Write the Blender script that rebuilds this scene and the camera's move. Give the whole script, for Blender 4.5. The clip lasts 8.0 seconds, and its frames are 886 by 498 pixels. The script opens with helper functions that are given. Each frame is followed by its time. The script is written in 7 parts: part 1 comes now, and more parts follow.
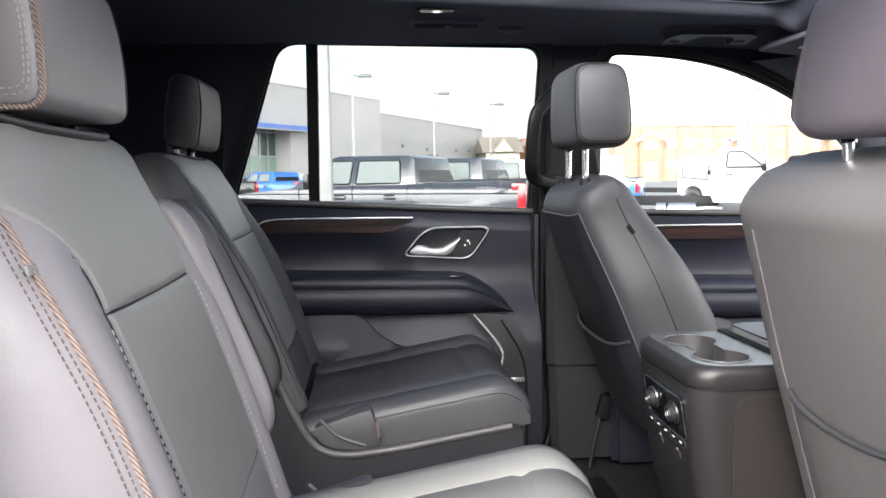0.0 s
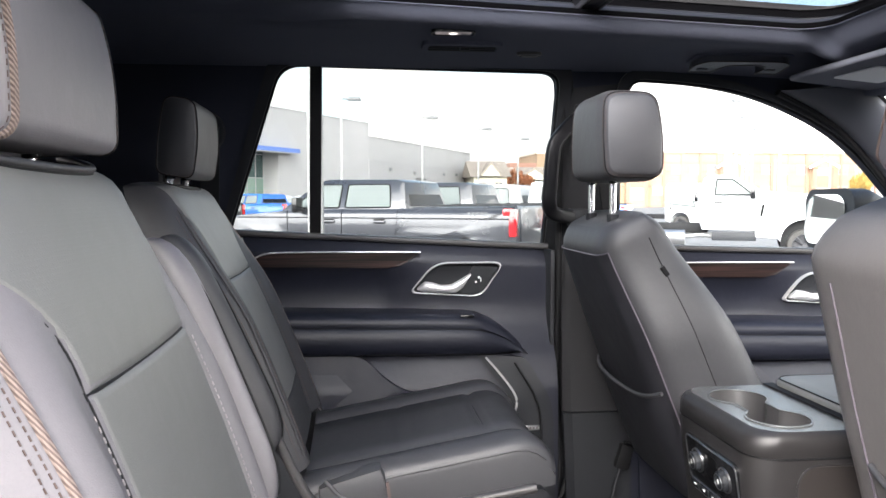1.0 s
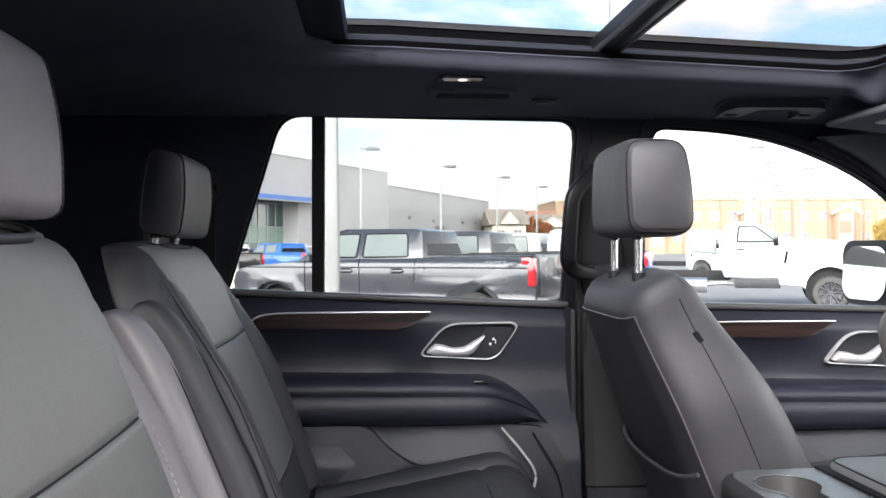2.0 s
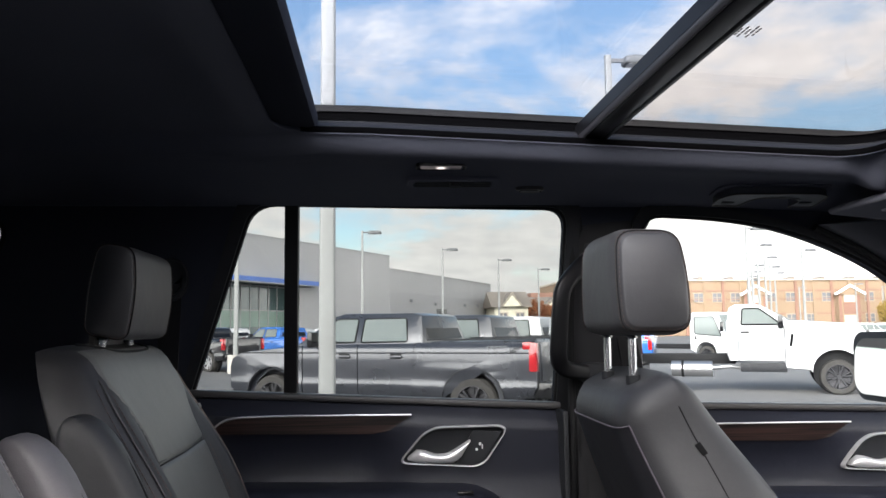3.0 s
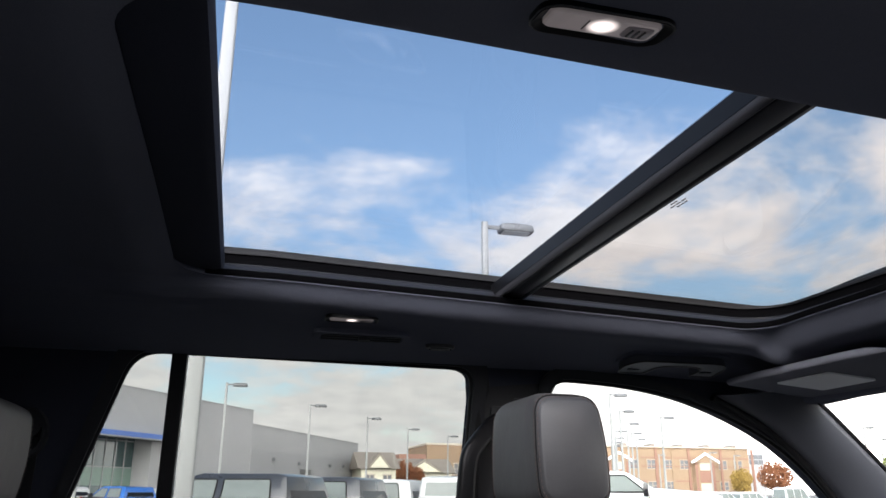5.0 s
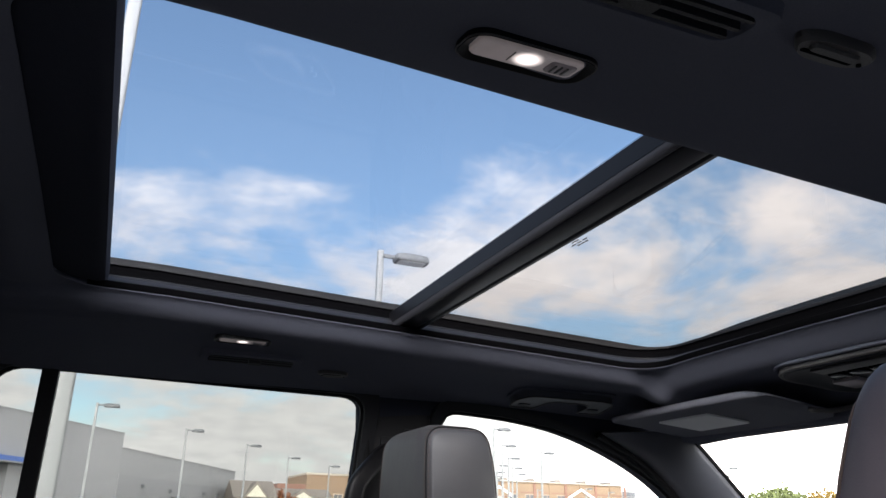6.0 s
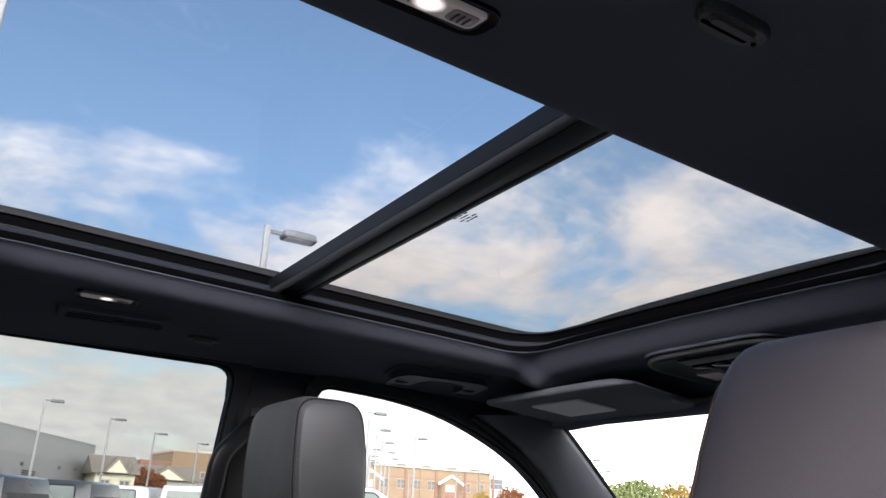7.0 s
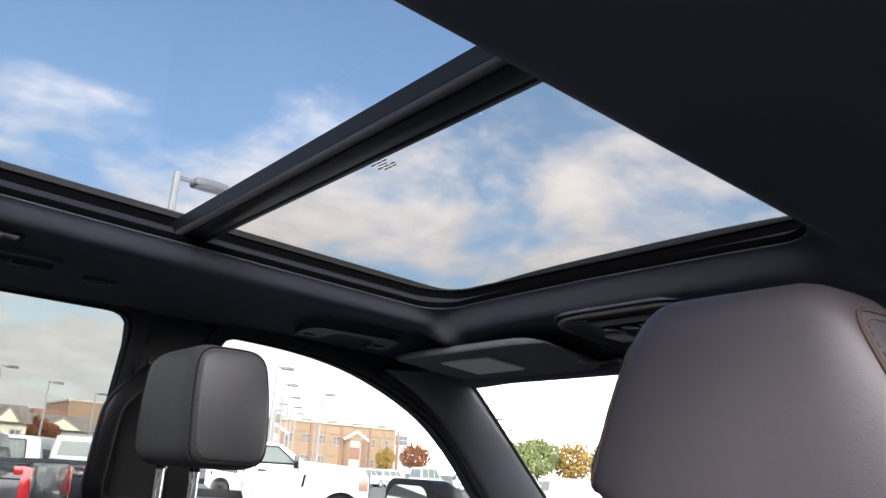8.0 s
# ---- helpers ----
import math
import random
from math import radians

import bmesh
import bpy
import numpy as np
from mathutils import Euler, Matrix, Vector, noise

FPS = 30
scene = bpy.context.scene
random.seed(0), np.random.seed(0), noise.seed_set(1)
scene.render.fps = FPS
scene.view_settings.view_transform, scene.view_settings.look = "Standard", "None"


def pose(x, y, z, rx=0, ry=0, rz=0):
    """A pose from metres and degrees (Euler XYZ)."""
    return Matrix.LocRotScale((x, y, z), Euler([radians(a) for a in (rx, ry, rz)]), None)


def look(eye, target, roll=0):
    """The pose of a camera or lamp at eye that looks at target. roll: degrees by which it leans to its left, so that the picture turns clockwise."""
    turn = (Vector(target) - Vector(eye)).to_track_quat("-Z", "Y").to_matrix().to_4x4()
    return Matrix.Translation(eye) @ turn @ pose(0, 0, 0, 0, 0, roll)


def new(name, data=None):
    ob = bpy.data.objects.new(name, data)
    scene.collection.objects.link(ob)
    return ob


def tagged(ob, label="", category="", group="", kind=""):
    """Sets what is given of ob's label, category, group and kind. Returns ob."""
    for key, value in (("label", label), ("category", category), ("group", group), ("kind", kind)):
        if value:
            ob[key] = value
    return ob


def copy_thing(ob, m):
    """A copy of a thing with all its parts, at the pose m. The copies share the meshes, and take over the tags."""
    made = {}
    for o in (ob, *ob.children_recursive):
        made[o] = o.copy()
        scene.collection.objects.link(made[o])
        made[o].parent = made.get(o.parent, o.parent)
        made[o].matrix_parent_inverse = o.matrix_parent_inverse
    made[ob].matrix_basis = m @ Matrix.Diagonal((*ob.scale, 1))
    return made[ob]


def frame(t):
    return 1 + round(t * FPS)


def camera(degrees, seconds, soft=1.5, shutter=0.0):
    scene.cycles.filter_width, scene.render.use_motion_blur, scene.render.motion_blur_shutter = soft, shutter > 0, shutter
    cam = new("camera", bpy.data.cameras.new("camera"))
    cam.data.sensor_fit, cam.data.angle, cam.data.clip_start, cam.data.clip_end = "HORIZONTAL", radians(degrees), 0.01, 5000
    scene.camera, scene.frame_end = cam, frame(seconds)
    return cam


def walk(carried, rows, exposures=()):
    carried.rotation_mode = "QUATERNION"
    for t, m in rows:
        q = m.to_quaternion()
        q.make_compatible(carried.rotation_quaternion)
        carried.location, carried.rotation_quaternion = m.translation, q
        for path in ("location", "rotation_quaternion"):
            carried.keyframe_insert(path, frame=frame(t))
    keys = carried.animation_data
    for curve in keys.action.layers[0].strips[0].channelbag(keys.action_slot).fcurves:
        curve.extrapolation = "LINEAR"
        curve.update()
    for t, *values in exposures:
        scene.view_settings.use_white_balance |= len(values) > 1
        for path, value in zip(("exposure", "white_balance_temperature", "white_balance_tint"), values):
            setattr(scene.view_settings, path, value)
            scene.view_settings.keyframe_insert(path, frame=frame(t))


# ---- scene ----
cam = camera(59.57, 8.0)
ROWS = [
    (0.0, -0.1979, -1.3700, 1.4128, 84.546, 0.748, -5.474),
    (0.5, -0.2217, -1.2849, 1.4246, 85.348, 0.399, -6.110),
    (1.0, -0.2454, -1.2207, 1.4355, 86.263, 0.091, -6.437),
    (2.5, -0.1776, -1.0259, 1.4696, 92.606, 0.574, -4.529),
    (3.0, -0.1536, -0.9770, 1.4859, 95.922, 0.672, -4.846),
    (3.5, -0.1727, -0.9374, 1.4916, 99.115, 0.380, -6.315),
    (4.0, -0.1932, -0.9119, 1.4931, 102.390, 0.172, -8.495),
    (4.5, -0.2063, -0.9037, 1.4953, 105.373, 0.062, -11.130),
    (6.0, -0.2223, -0.8828, 1.4975, 109.694, -1.095, -23.001),
    (6.5, -0.2154, -0.8689, 1.4952, 109.504, -1.706, -27.703),
    (7.0, -0.2044, -0.8569, 1.4853, 108.885, -2.458, -32.145),
    (7.5, -0.1955, -0.8380, 1.4836, 107.624, -2.909, -36.041),
    (8.0, -0.1847, -0.8272, 1.4839, 106.216, -3.246, -38.970),
]
walk(cam, [(t, pose(x, y, z, rx, ry, rz)) for t, x, y, z, rx, ry, rz in ROWS],
     exposures=[(0.0, 2.08), (0.5, 2.18), (1.0, 2.21), (1.2, 2.17), (2.5, 1.62), (3.0, 1.24), (3.5, 1.14), (4.5, 1.10), (6.0, 1.10), (8.0, 1.08)])

# ---- world, sun, exposure ----
GROUND = -0.15
world = bpy.data.worlds.new("sky")
scene.world = world
world.use_nodes = True
wt = world.node_tree
wt.nodes.clear()


def wnode(kind, **values):
    n = wt.nodes.new(kind)
    for key, value in values.items():
        n.inputs[key].default_value = value
    return n


def wmath(op, a, b=None, c=None):
    n = wt.nodes.new("ShaderNodeMath")
    n.operation = op
    for slot, v in zip(n.inputs, (a, b, c)):
        if v is None:
            continue
        if isinstance(v, (int, float)):
            slot.default_value = v
        else:
            wt.links.new(v, slot)
    return n.outputs[0]


def build_sky():
    sky = wt.nodes.new("ShaderNodeTexSky")
    sky.sky_type = "NISHITA"
    sky.sun_disc = False
    sky.sun_elevation = radians(38.5)
    sky.sun_rotation = radians(206)
    coord = wt.nodes.new("ShaderNodeTexCoord")
    sep = wt.nodes.new("ShaderNodeSeparateXYZ")
    wt.links.new(coord.outputs["Generated"], sep.inputs[0])
    up = wmath("MAXIMUM", sep.outputs[2], 0.0)
    flat = wmath("ADD", up, 0.22)
    px = wmath("DIVIDE", sep.outputs[0], flat)
    py = wmath("DIVIDE", sep.outputs[1], flat)
    comb = wt.nodes.new("ShaderNodeCombineXYZ")
    wt.links.new(px, comb.inputs[0])
    wt.links.new(py, comb.inputs[1])
    big = wnode("ShaderNodeTexNoise", Scale=1.9, Detail=10.0, Roughness=0.60, Distortion=0.35)
    wt.links.new(comb.outputs[0], big.inputs["Vector"])
    fine = wnode("ShaderNodeTexNoise", Scale=6.0, Detail=8.0, Roughness=0.58)
    wt.links.new(comb.outputs[0], fine.inputs["Vector"])
    # more cloud low over the horizon and ahead of the car, clear overhead
    low = wmath("MINIMUM", wmath("MULTIPLY", wmath("SUBTRACT", 0.43, up), 2.0), 0.15)
    ahead = wmath("ADD", wmath("MULTIPLY", sep.outputs[0], 0.10), wmath("MULTIPLY", wmath("MAXIMUM", wmath("MULTIPLY", sep.outputs[1], -1.0), 0.0), 0.75))
    cover = wmath("ADD", wmath("ADD", big.outputs[0], wmath("MULTIPLY", fine.outputs[0], 0.28)), wmath("ADD", wmath("ADD", low, wmath("MULTIPLY", wmath("MAXIMUM", wmath("SUBTRACT", 0.24, up), 0.0), 1.2)), ahead))
    ramp = wt.nodes.new("ShaderNodeMapRange")
    ramp.interpolation_type = "SMOOTHSTEP"
    wt.links.new(cover, ramp.inputs[0])
    ramp.inputs[1].default_value, ramp.inputs[2].default_value = 0.68, 0.96
    # cloud colour: white tops, warm grey bodies
    tone = wt.nodes.new("ShaderNodeValToRGB")
    wt.links.new(fine.outputs[0], tone.inputs[0])
    tone.color_ramp.elements[0].position, tone.color_ramp.elements[0].color = 0.36, (0.84, 0.81, 0.80, 1)
    tone.color_ramp.elements[1].position, tone.color_ramp.elements[1].color = 0.62, (1.0, 0.96, 0.93, 1)
    tinted = wt.nodes.new("ShaderNodeMix")
    tinted.data_type = "RGBA"
    tinted.blend_type = "MULTIPLY"
    tinted.inputs[0].default_value = 1.0
    wt.links.new(sky.outputs[0], tinted.inputs[6])
    tinted.inputs[7].default_value = (0.135, 0.138, 0.130, 1)
    mix = wt.nodes.new("ShaderNodeMix")
    mix.data_type = "RGBA"
    wt.links.new(ramp.outputs[0], mix.inputs[0])
    wt.links.new(tinted.outputs[2], mix.inputs[6])
    # clouds on the sun's side are far brighter than those seen against it
    rise = wmath("MINIMUM", wmath("MULTIPLY", up, 2.2), 1.0)
    sunward = wmath("MULTIPLY", wmath("ADD", wmath("ADD", wmath("MULTIPLY", sep.outputs[1], -0.80), wmath("MULTIPLY", sep.outputs[0], -0.80)), wmath("MULTIPLY_ADD", up, 0.40, -0.12)), wmath("MULTIPLY_ADD", rise, 0.5, 0.5))
    haze = wmath("MAXIMUM", wmath("MULTIPLY", wmath("MULTIPLY", wmath("MAXIMUM", wmath("SUBTRACT", sep.outputs[0], 0.35), 0.0), 1.5), wmath("SUBTRACT", 1.0, wmath("MULTIPLY", up, 4.6))), 0.0)
    front = wmath("MAXIMUM", wmath("SUBTRACT", wmath("SUBTRACT", sep.outputs[0], 0.55), wmath("MULTIPLY", wmath("MAXIMUM", sep.outputs[1], 0.0), 0.8)), 0.0)
    glare = wmath("ADD", wmath("ADD", wmath("MULTIPLY_ADD", wmath("MAXIMUM", sunward, 0.0), 9.6, 0.76), wmath("MULTIPLY", haze, 4.5)), wmath("MULTIPLY", front, 1.3))
    lit = wt.nodes.new("ShaderNodeVectorMath")
    lit.operation = "SCALE"
    wt.links.new(tone.outputs[0], lit.inputs[0])
    wt.links.new(glare, lit.inputs["Scale"])
    wt.links.new(lit.outputs[0], mix.inputs[7])
    back = wnode("ShaderNodeBackground", Strength=1.0)
    out = wt.nodes.new("ShaderNodeOutputWorld")
    wt.links.new(mix.outputs[2], back.inputs[0])
    wt.links.new(back.outputs[0], out.inputs[0])


build_sky()
sun = new("sun", bpy.data.lights.new("sun", "SUN"))
sun.data.energy, sun.data.angle, sun.data.color = 1.25, radians(40), (1.0, 0.95, 0.89)
sun.matrix_world = look((0, 0, 30), Vector((0, 0, 30)) - Vector((-0.34, -0.70, 0.63)))


# ---- materials ----
def material(name, color, rough=0.5, metal=0.0, grain=0.0, grain_size=200.0, stain=0.15, stain_size=3.0, bump=0.0, spec=0.5, coat=0.0, island=0.0):
    m = bpy.data.materials.new(name)
    m.use_nodes = True
    t = m.node_tree
    p = t.nodes["Principled BSDF"]
    p.inputs["Roughness"].default_value = rough
    p.inputs["Metallic"].default_value = metal
    p.inputs["Specular IOR Level"].default_value = spec
    p.inputs["Coat Weight"].default_value = coat
    p.inputs["Coat Roughness"].default_value = 0.08
    co = t.nodes.new("ShaderNodeTexCoord")
    large = t.nodes.new("ShaderNodeTexNoise")
    large.inputs["Scale"].default_value = stain_size
    large.inputs["Detail"].default_value = 5
    small = t.nodes.new("ShaderNodeTexNoise")
    small.inputs["Scale"].default_value = grain_size
    small.inputs["Detail"].default_value = 3
    for n in (large, small):
        t.links.new(co.outputs["Object"], n.inputs["Vector"])
    val = t.nodes.new("ShaderNodeMath")
    val.operation = "MULTIPLY_ADD"
    t.links.new(large.outputs[0], val.inputs[0])
    val.inputs[1].default_value, val.inputs[2].default_value = 2 * stain, 1 - stain
    val2 = t.nodes.new("ShaderNodeMath")
    val2.operation = "MULTIPLY_ADD"
    t.links.new(small.outputs[0], val2.inputs[0])
    val2.inputs[1].default_value, val2.inputs[2].default_value = 2 * grain, 1 - grain
    both = t.nodes.new("ShaderNodeMath")
    both.operation = "MULTIPLY"
    t.links.new(val.outputs[0], both.inputs[0])
    t.links.new(val2.outputs[0], both.inputs[1])
    if island:
        info = t.nodes.new("ShaderNodeObjectInfo")
        v3 = t.nodes.new("ShaderNodeMath")
        v3.operation = "MULTIPLY_ADD"
        t.links.new(info.outputs["Random"], v3.inputs[0])
        v3.inputs[1].default_value, v3.inputs[2].default_value = 2 * island, 1 - island
        b2 = t.nodes.new("ShaderNodeMath")
        b2.operation = "MULTIPLY"
        t.links.new(both.outputs[0], b2.inputs[0])
        t.links.new(v3.outputs[0], b2.inputs[1])
        both = b2
    hue = t.nodes.new("ShaderNodeHueSaturation")
    hue.inputs["Color"].default_value = (*color, 1)
    t.links.new(both.outputs[0], hue.inputs["Value"])
    t.links.new(hue.outputs[0], p.inputs["Base Color"])
    ro = t.nodes.new("ShaderNodeMath")
    ro.operation = "MULTIPLY_ADD"
    t.links.new(large.outputs[0], ro.inputs[0])
    ro.inputs[1].default_value, ro.inputs[2].default_value = 0.2 * rough, 0.9 * rough
    t.links.new(ro.outputs[0], p.inputs["Roughness"])
    if bump:
        b = t.nodes.new("ShaderNodeBump")
        b.inputs["Strength"].default_value = bump
        b.inputs["Distance"].default_value = 0.002
        t.links.new(small.outputs[0], b.inputs["Height"])
        t.links.new(b.outputs[0], p.inputs["Normal"])
    return m


def leather(name, color, rough=0.42, holes=False, spec=0.6):
    """Pebbled leather: a cell pattern for the grain, optionally pierced with small holes."""
    m = material(name, color, rough, stain=0.12, stain_size=5, grain=0.06, grain_size=350, spec=spec)
    t = m.node_tree
    p = t.nodes["Principled BSDF"]
    co = t.nodes.new("ShaderNodeTexCoord")
    vor = t.nodes.new("ShaderNodeTexVoronoi")
    vor.feature = "DISTANCE_TO_EDGE"
    vor.inputs["Scale"].default_value = 420
    t.links.new(co.outputs["Object"], vor.inputs["Vector"])
    wav = t.nodes.new("ShaderNodeTexNoise")
    wav.inputs["Scale"].default_value = 14
    wav.inputs["Detail"].default_value = 4
    t.links.new(co.outputs["Object"], wav.inputs["Vector"])
    b1 = t.nodes.new("ShaderNodeBump")
    b1.inputs["Strength"].default_value, b1.inputs["Distance"].default_value = 0.25, 0.0008
    t.links.new(vor.outputs["Distance"], b1.inputs["Height"])
    b2 = t.nodes.new("ShaderNodeBump")
    b2.inputs["Strength"].default_value, b2.inputs["Distance"].default_value = 0.35, 0.006
    t.links.new(wav.outputs[0], b2.inputs["Height"])
    t.links.new(b1.outputs[0], b2.inputs["Normal"])
    last = b2
    if holes:
        dots = t.nodes.new("ShaderNodeTexVoronoi")
        dots.inputs["Scale"].default_value = 230
        dots.inputs["Randomness"].default_value = 0.15
        dots.voronoi_dimensions = "2D"
        sp = t.nodes.new("ShaderNodeSeparateXYZ")
        cb = t.nodes.new("ShaderNodeCombineXYZ")
        t.links.new(co.outputs["Object"], sp.inputs[0])
        t.links.new(sp.outputs[1], cb.inputs[0])
        t.links.new(sp.outputs[2], cb.inputs[1])
        t.links.new(cb.outputs[0], dots.inputs["Vector"])
        step = t.nodes.new("ShaderNodeMapRange")
        step.inputs[1].default_value, step.inputs[2].default_value = 0.16, 0.26
        t.links.new(dots.outputs["Distance"], step.inputs[0])
        b3 = t.nodes.new("ShaderNodeBump")
        b3.inputs["Strength"].default_value, b3.inputs["Distance"].default_value = 0.18, 0.0007
        t.links.new(step.outputs[0], b3.inputs["Height"])
        t.links.new(last.outputs[0], b3.inputs["Normal"])
        last = b3
    t.links.new(last.outputs[0], p.inputs["Normal"])
    return m


def glass(name, tint, ior=1.45):
    """A thin pane: clear tint that lets light straight through, with mirror gloss by Fresnel."""
    m = bpy.data.materials.new(name)
    m.use_nodes = True
    t = m.node_tree
    t.nodes.clear()
    tr = t.nodes.new("ShaderNodeBsdfTransparent")
    tr.inputs[0].default_value = (*tint, 1)
    gl = t.nodes.new("ShaderNodeBsdfGlossy")
    gl.inputs["Roughness"].default_value = 0.02
    lw = t.nodes.new("ShaderNodeLayerWeight")
    lw.inputs[0].default_value = 0.5
    pw = t.nodes.new("ShaderNodeMath")
    pw.operation = "POWER"
    t.links.new(lw.outputs["Facing"], pw.inputs[0])
    pw.inputs[1].default_value = 5.0
    fr = t.nodes.new("ShaderNodeMath")
    fr.operation = "MULTIPLY_ADD"
    t.links.new(pw.outputs[0], fr.inputs[0])
    fr.inputs[1].default_value, fr.inputs[2].default_value = 0.90, 0.035
    mx = t.nodes.new("ShaderNodeMixShader")
    out = t.nodes.new("ShaderNodeOutputMaterial")
    t.links.new(fr.outputs[0], mx.inputs[0])
    t.links.new(tr.outputs[0], mx.inputs[1])
    t.links.new(gl.outputs[0], mx.inputs[2])
    t.links.new(mx.outputs[0], out.inputs[0])
    return m


def wood(name, dark, light):
    m = material(name, dark, 0.36, stain=0.1, spec=0.4)
    t = m.node_tree
    p = t.nodes["Principled BSDF"]
    co = t.nodes.new("ShaderNodeTexCoord")
    mp = t.nodes.new("ShaderNodeMapping")
    mp.inputs["Scale"].default_value = (3, 1, 190)
    t.links.new(co.outputs["Object"], mp.inputs[0])
    n = t.nodes.new("ShaderNodeTexNoise")
    n.inputs["Scale"].default_value, n.inputs["Detail"].default_value = 1.2, 6
    t.links.new(mp.outputs[0], n.inputs["Vector"])
    r = t.nodes.new("ShaderNodeValToRGB")
    r.color_ramp.elements[0].position, r.color_ramp.elements[0].color = 0.42, (*dark, 1)
    r.color_ramp.elements[1].position, r.color_ramp.elements[1].color = 0.64, (*light, 1)
    t.links.new(n.outputs[0], r.inputs[0])
    t.links.new(r.outputs[0], p.inputs["Base Color"])
    return m


def braided(name, dark, light):
    """Twisted cord: slanting stripes of two browns."""
    m = material(name, dark, 0.7, stain=0.1, spec=0.3)
    t = m.node_tree
    p = t.nodes["Principled BSDF"]
    co = t.nodes.new("ShaderNodeTexCoord")
    w = t.nodes.new("ShaderNodeTexWave")
    w.wave_type = "BANDS"
    w.bands_direction = "DIAGONAL"
    w.inputs["Scale"].default_value, w.inputs["Distortion"].default_value = 130.0, 0.6
    t.links.new(co.outputs["Object"], w.inputs["Vector"])
    r = t.nodes.new("ShaderNodeValToRGB")
    r.color_ramp.elements[0].position, r.color_ramp.elements[0].color = 0.25, (*dark, 1)
    r.color_ramp.elements[1].position, r.color_ramp.elements[1].color = 0.7, (*light, 1)
    t.links.new(w.outputs[0], r.inputs[0])
    t.links.new(r.outputs[0], p.inputs["Base Color"])
    b = t.nodes.new("ShaderNodeBump")
    b.inputs["Strength"].default_value, b.inputs["Distance"].default_value = 0.6, 0.001
    t.links.new(w.outputs[0], b.inputs["Height"])
    t.links.new(b.outputs[0], p.inputs["Normal"])
    return m


def lamp_lens(name, color, light):
    """A lit diffuser: brightest over its bulb, falling off to the ends."""
    m = material(name, color, 0.25, stain=0.12, stain_size=60)
    t = m.node_tree
    p = t.nodes["Principled BSDF"]
    co = t.nodes.new("ShaderNodeTexCoord")
    mp = t.nodes.new("ShaderNodeMapping")
    mp.inputs["Location"].default_value = (-0.50 * 3.1, -0.50, 0)
    mp.inputs["Scale"].default_value = (3.1, 1.0, 0.0)
    t.links.new(co.outputs["Generated"], mp.inputs[0])
    ln = t.nodes.new("ShaderNodeVectorMath")
    ln.operation = "LENGTH"
    t.links.new(mp.outputs[0], ln.inputs[0])
    r = t.nodes.new("ShaderNodeValToRGB")
    r.color_ramp.interpolation = "EASE"
    r.color_ramp.elements[0].position, r.color_ramp.elements[0].color = 0.10, (1, 1, 1, 1)
    r.color_ramp.elements[1].position, r.color_ramp.elements[1].color = 0.50, (0.035, 0.030, 0.031, 1)
    t.links.new(ln.outputs["Value"], r.inputs[0])
    p.inputs["Emission Color"].default_value = (*light, 1)
    st = t.nodes.new("ShaderNodeMath")
    st.operation = "MULTIPLY"
    t.links.new(r.outputs[0], st.inputs[0])
    st.inputs[1].default_value = 0.95
    t.links.new(st.outputs[0], p.inputs["Emission Strength"])
    return m


# seat leather tones below also carry the doorway's light and the far shade
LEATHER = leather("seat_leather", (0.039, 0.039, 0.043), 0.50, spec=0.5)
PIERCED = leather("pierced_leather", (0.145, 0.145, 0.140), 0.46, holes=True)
LIT_LEATHER = leather("lit_leather", (0.152, 0.143, 0.154), 0.46)
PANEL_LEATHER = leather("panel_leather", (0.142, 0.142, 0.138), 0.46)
# near headrest and back lightened for doorway light, far back darkened for shade
LIT_HEADREST_PIPING = leather("lit_headrest_piping", (0.098, 0.085, 0.102), 0.48)
LIT_BACK_LEATHER = leather("lit_seat_back_leather", (0.104, 0.097, 0.097), 0.46)
SHADED_BACK = leather("shaded_seat_back", (0.024, 0.024, 0.029), 0.5, spec=0.35)
VINYL = leather("door_vinyl", (0.0120, 0.0132, 0.0215), 0.44, spec=0.34)
PLASTIC = material("moulded_plastic", (0.015, 0.016, 0.019), 0.50, grain=0.2, grain_size=900, bump=0.3, stain=0.12, spec=0.28)
SATIN = material("satin_plastic", (0.046, 0.044, 0.045), 0.38, grain=0.15, grain_size=1100, bump=0.25, stain=0.1)
# headliner cloth darkened to paint shade on the car sides and sunroof housing
SHADED_CLOTH = material("shaded_cloth", (0.030, 0.033, 0.046), 0.95, grain=0.35, grain_size=1500, bump=0.4, stain=0.15, spec=0.10)
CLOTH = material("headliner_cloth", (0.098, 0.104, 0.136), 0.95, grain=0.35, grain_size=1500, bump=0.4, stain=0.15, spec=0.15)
# headliner cloth lightened to stand in for light on the visor
LIT_VISOR_CLOTH = material("lit_visor_cloth", (0.150, 0.155, 0.185), 0.95, grain=0.35, grain_size=1500, bump=0.4, stain=0.15, spec=0.15)
RUBBER = material("black_rubber", (0.007, 0.007, 0.008), 0.6, stain=0.15, spec=0.2)
GLOSS = material("gloss_black", (0.008, 0.008, 0.009), 0.12, stain=0.1)
CHROME = material("chrome", (0.80, 0.80, 0.82), 0.22, 1.0, stain=0.04)
SATIN_CHROME = material("satin_chrome", (0.62, 0.62, 0.63), 0.28, 1.0, stain=0.06)
CARPET = material("floor_carpet", (0.020, 0.020, 0.021), 1.0, grain=0.5, grain_size=600, bump=0.8, spec=0.1)
WOODTRIM = wood("wood_trim", (0.0045, 0.0025, 0.0024), (0.036, 0.0175, 0.0150))
TAG = material("tag_cloth", (0.17, 0.17, 0.165), 0.8, stain=0.1)
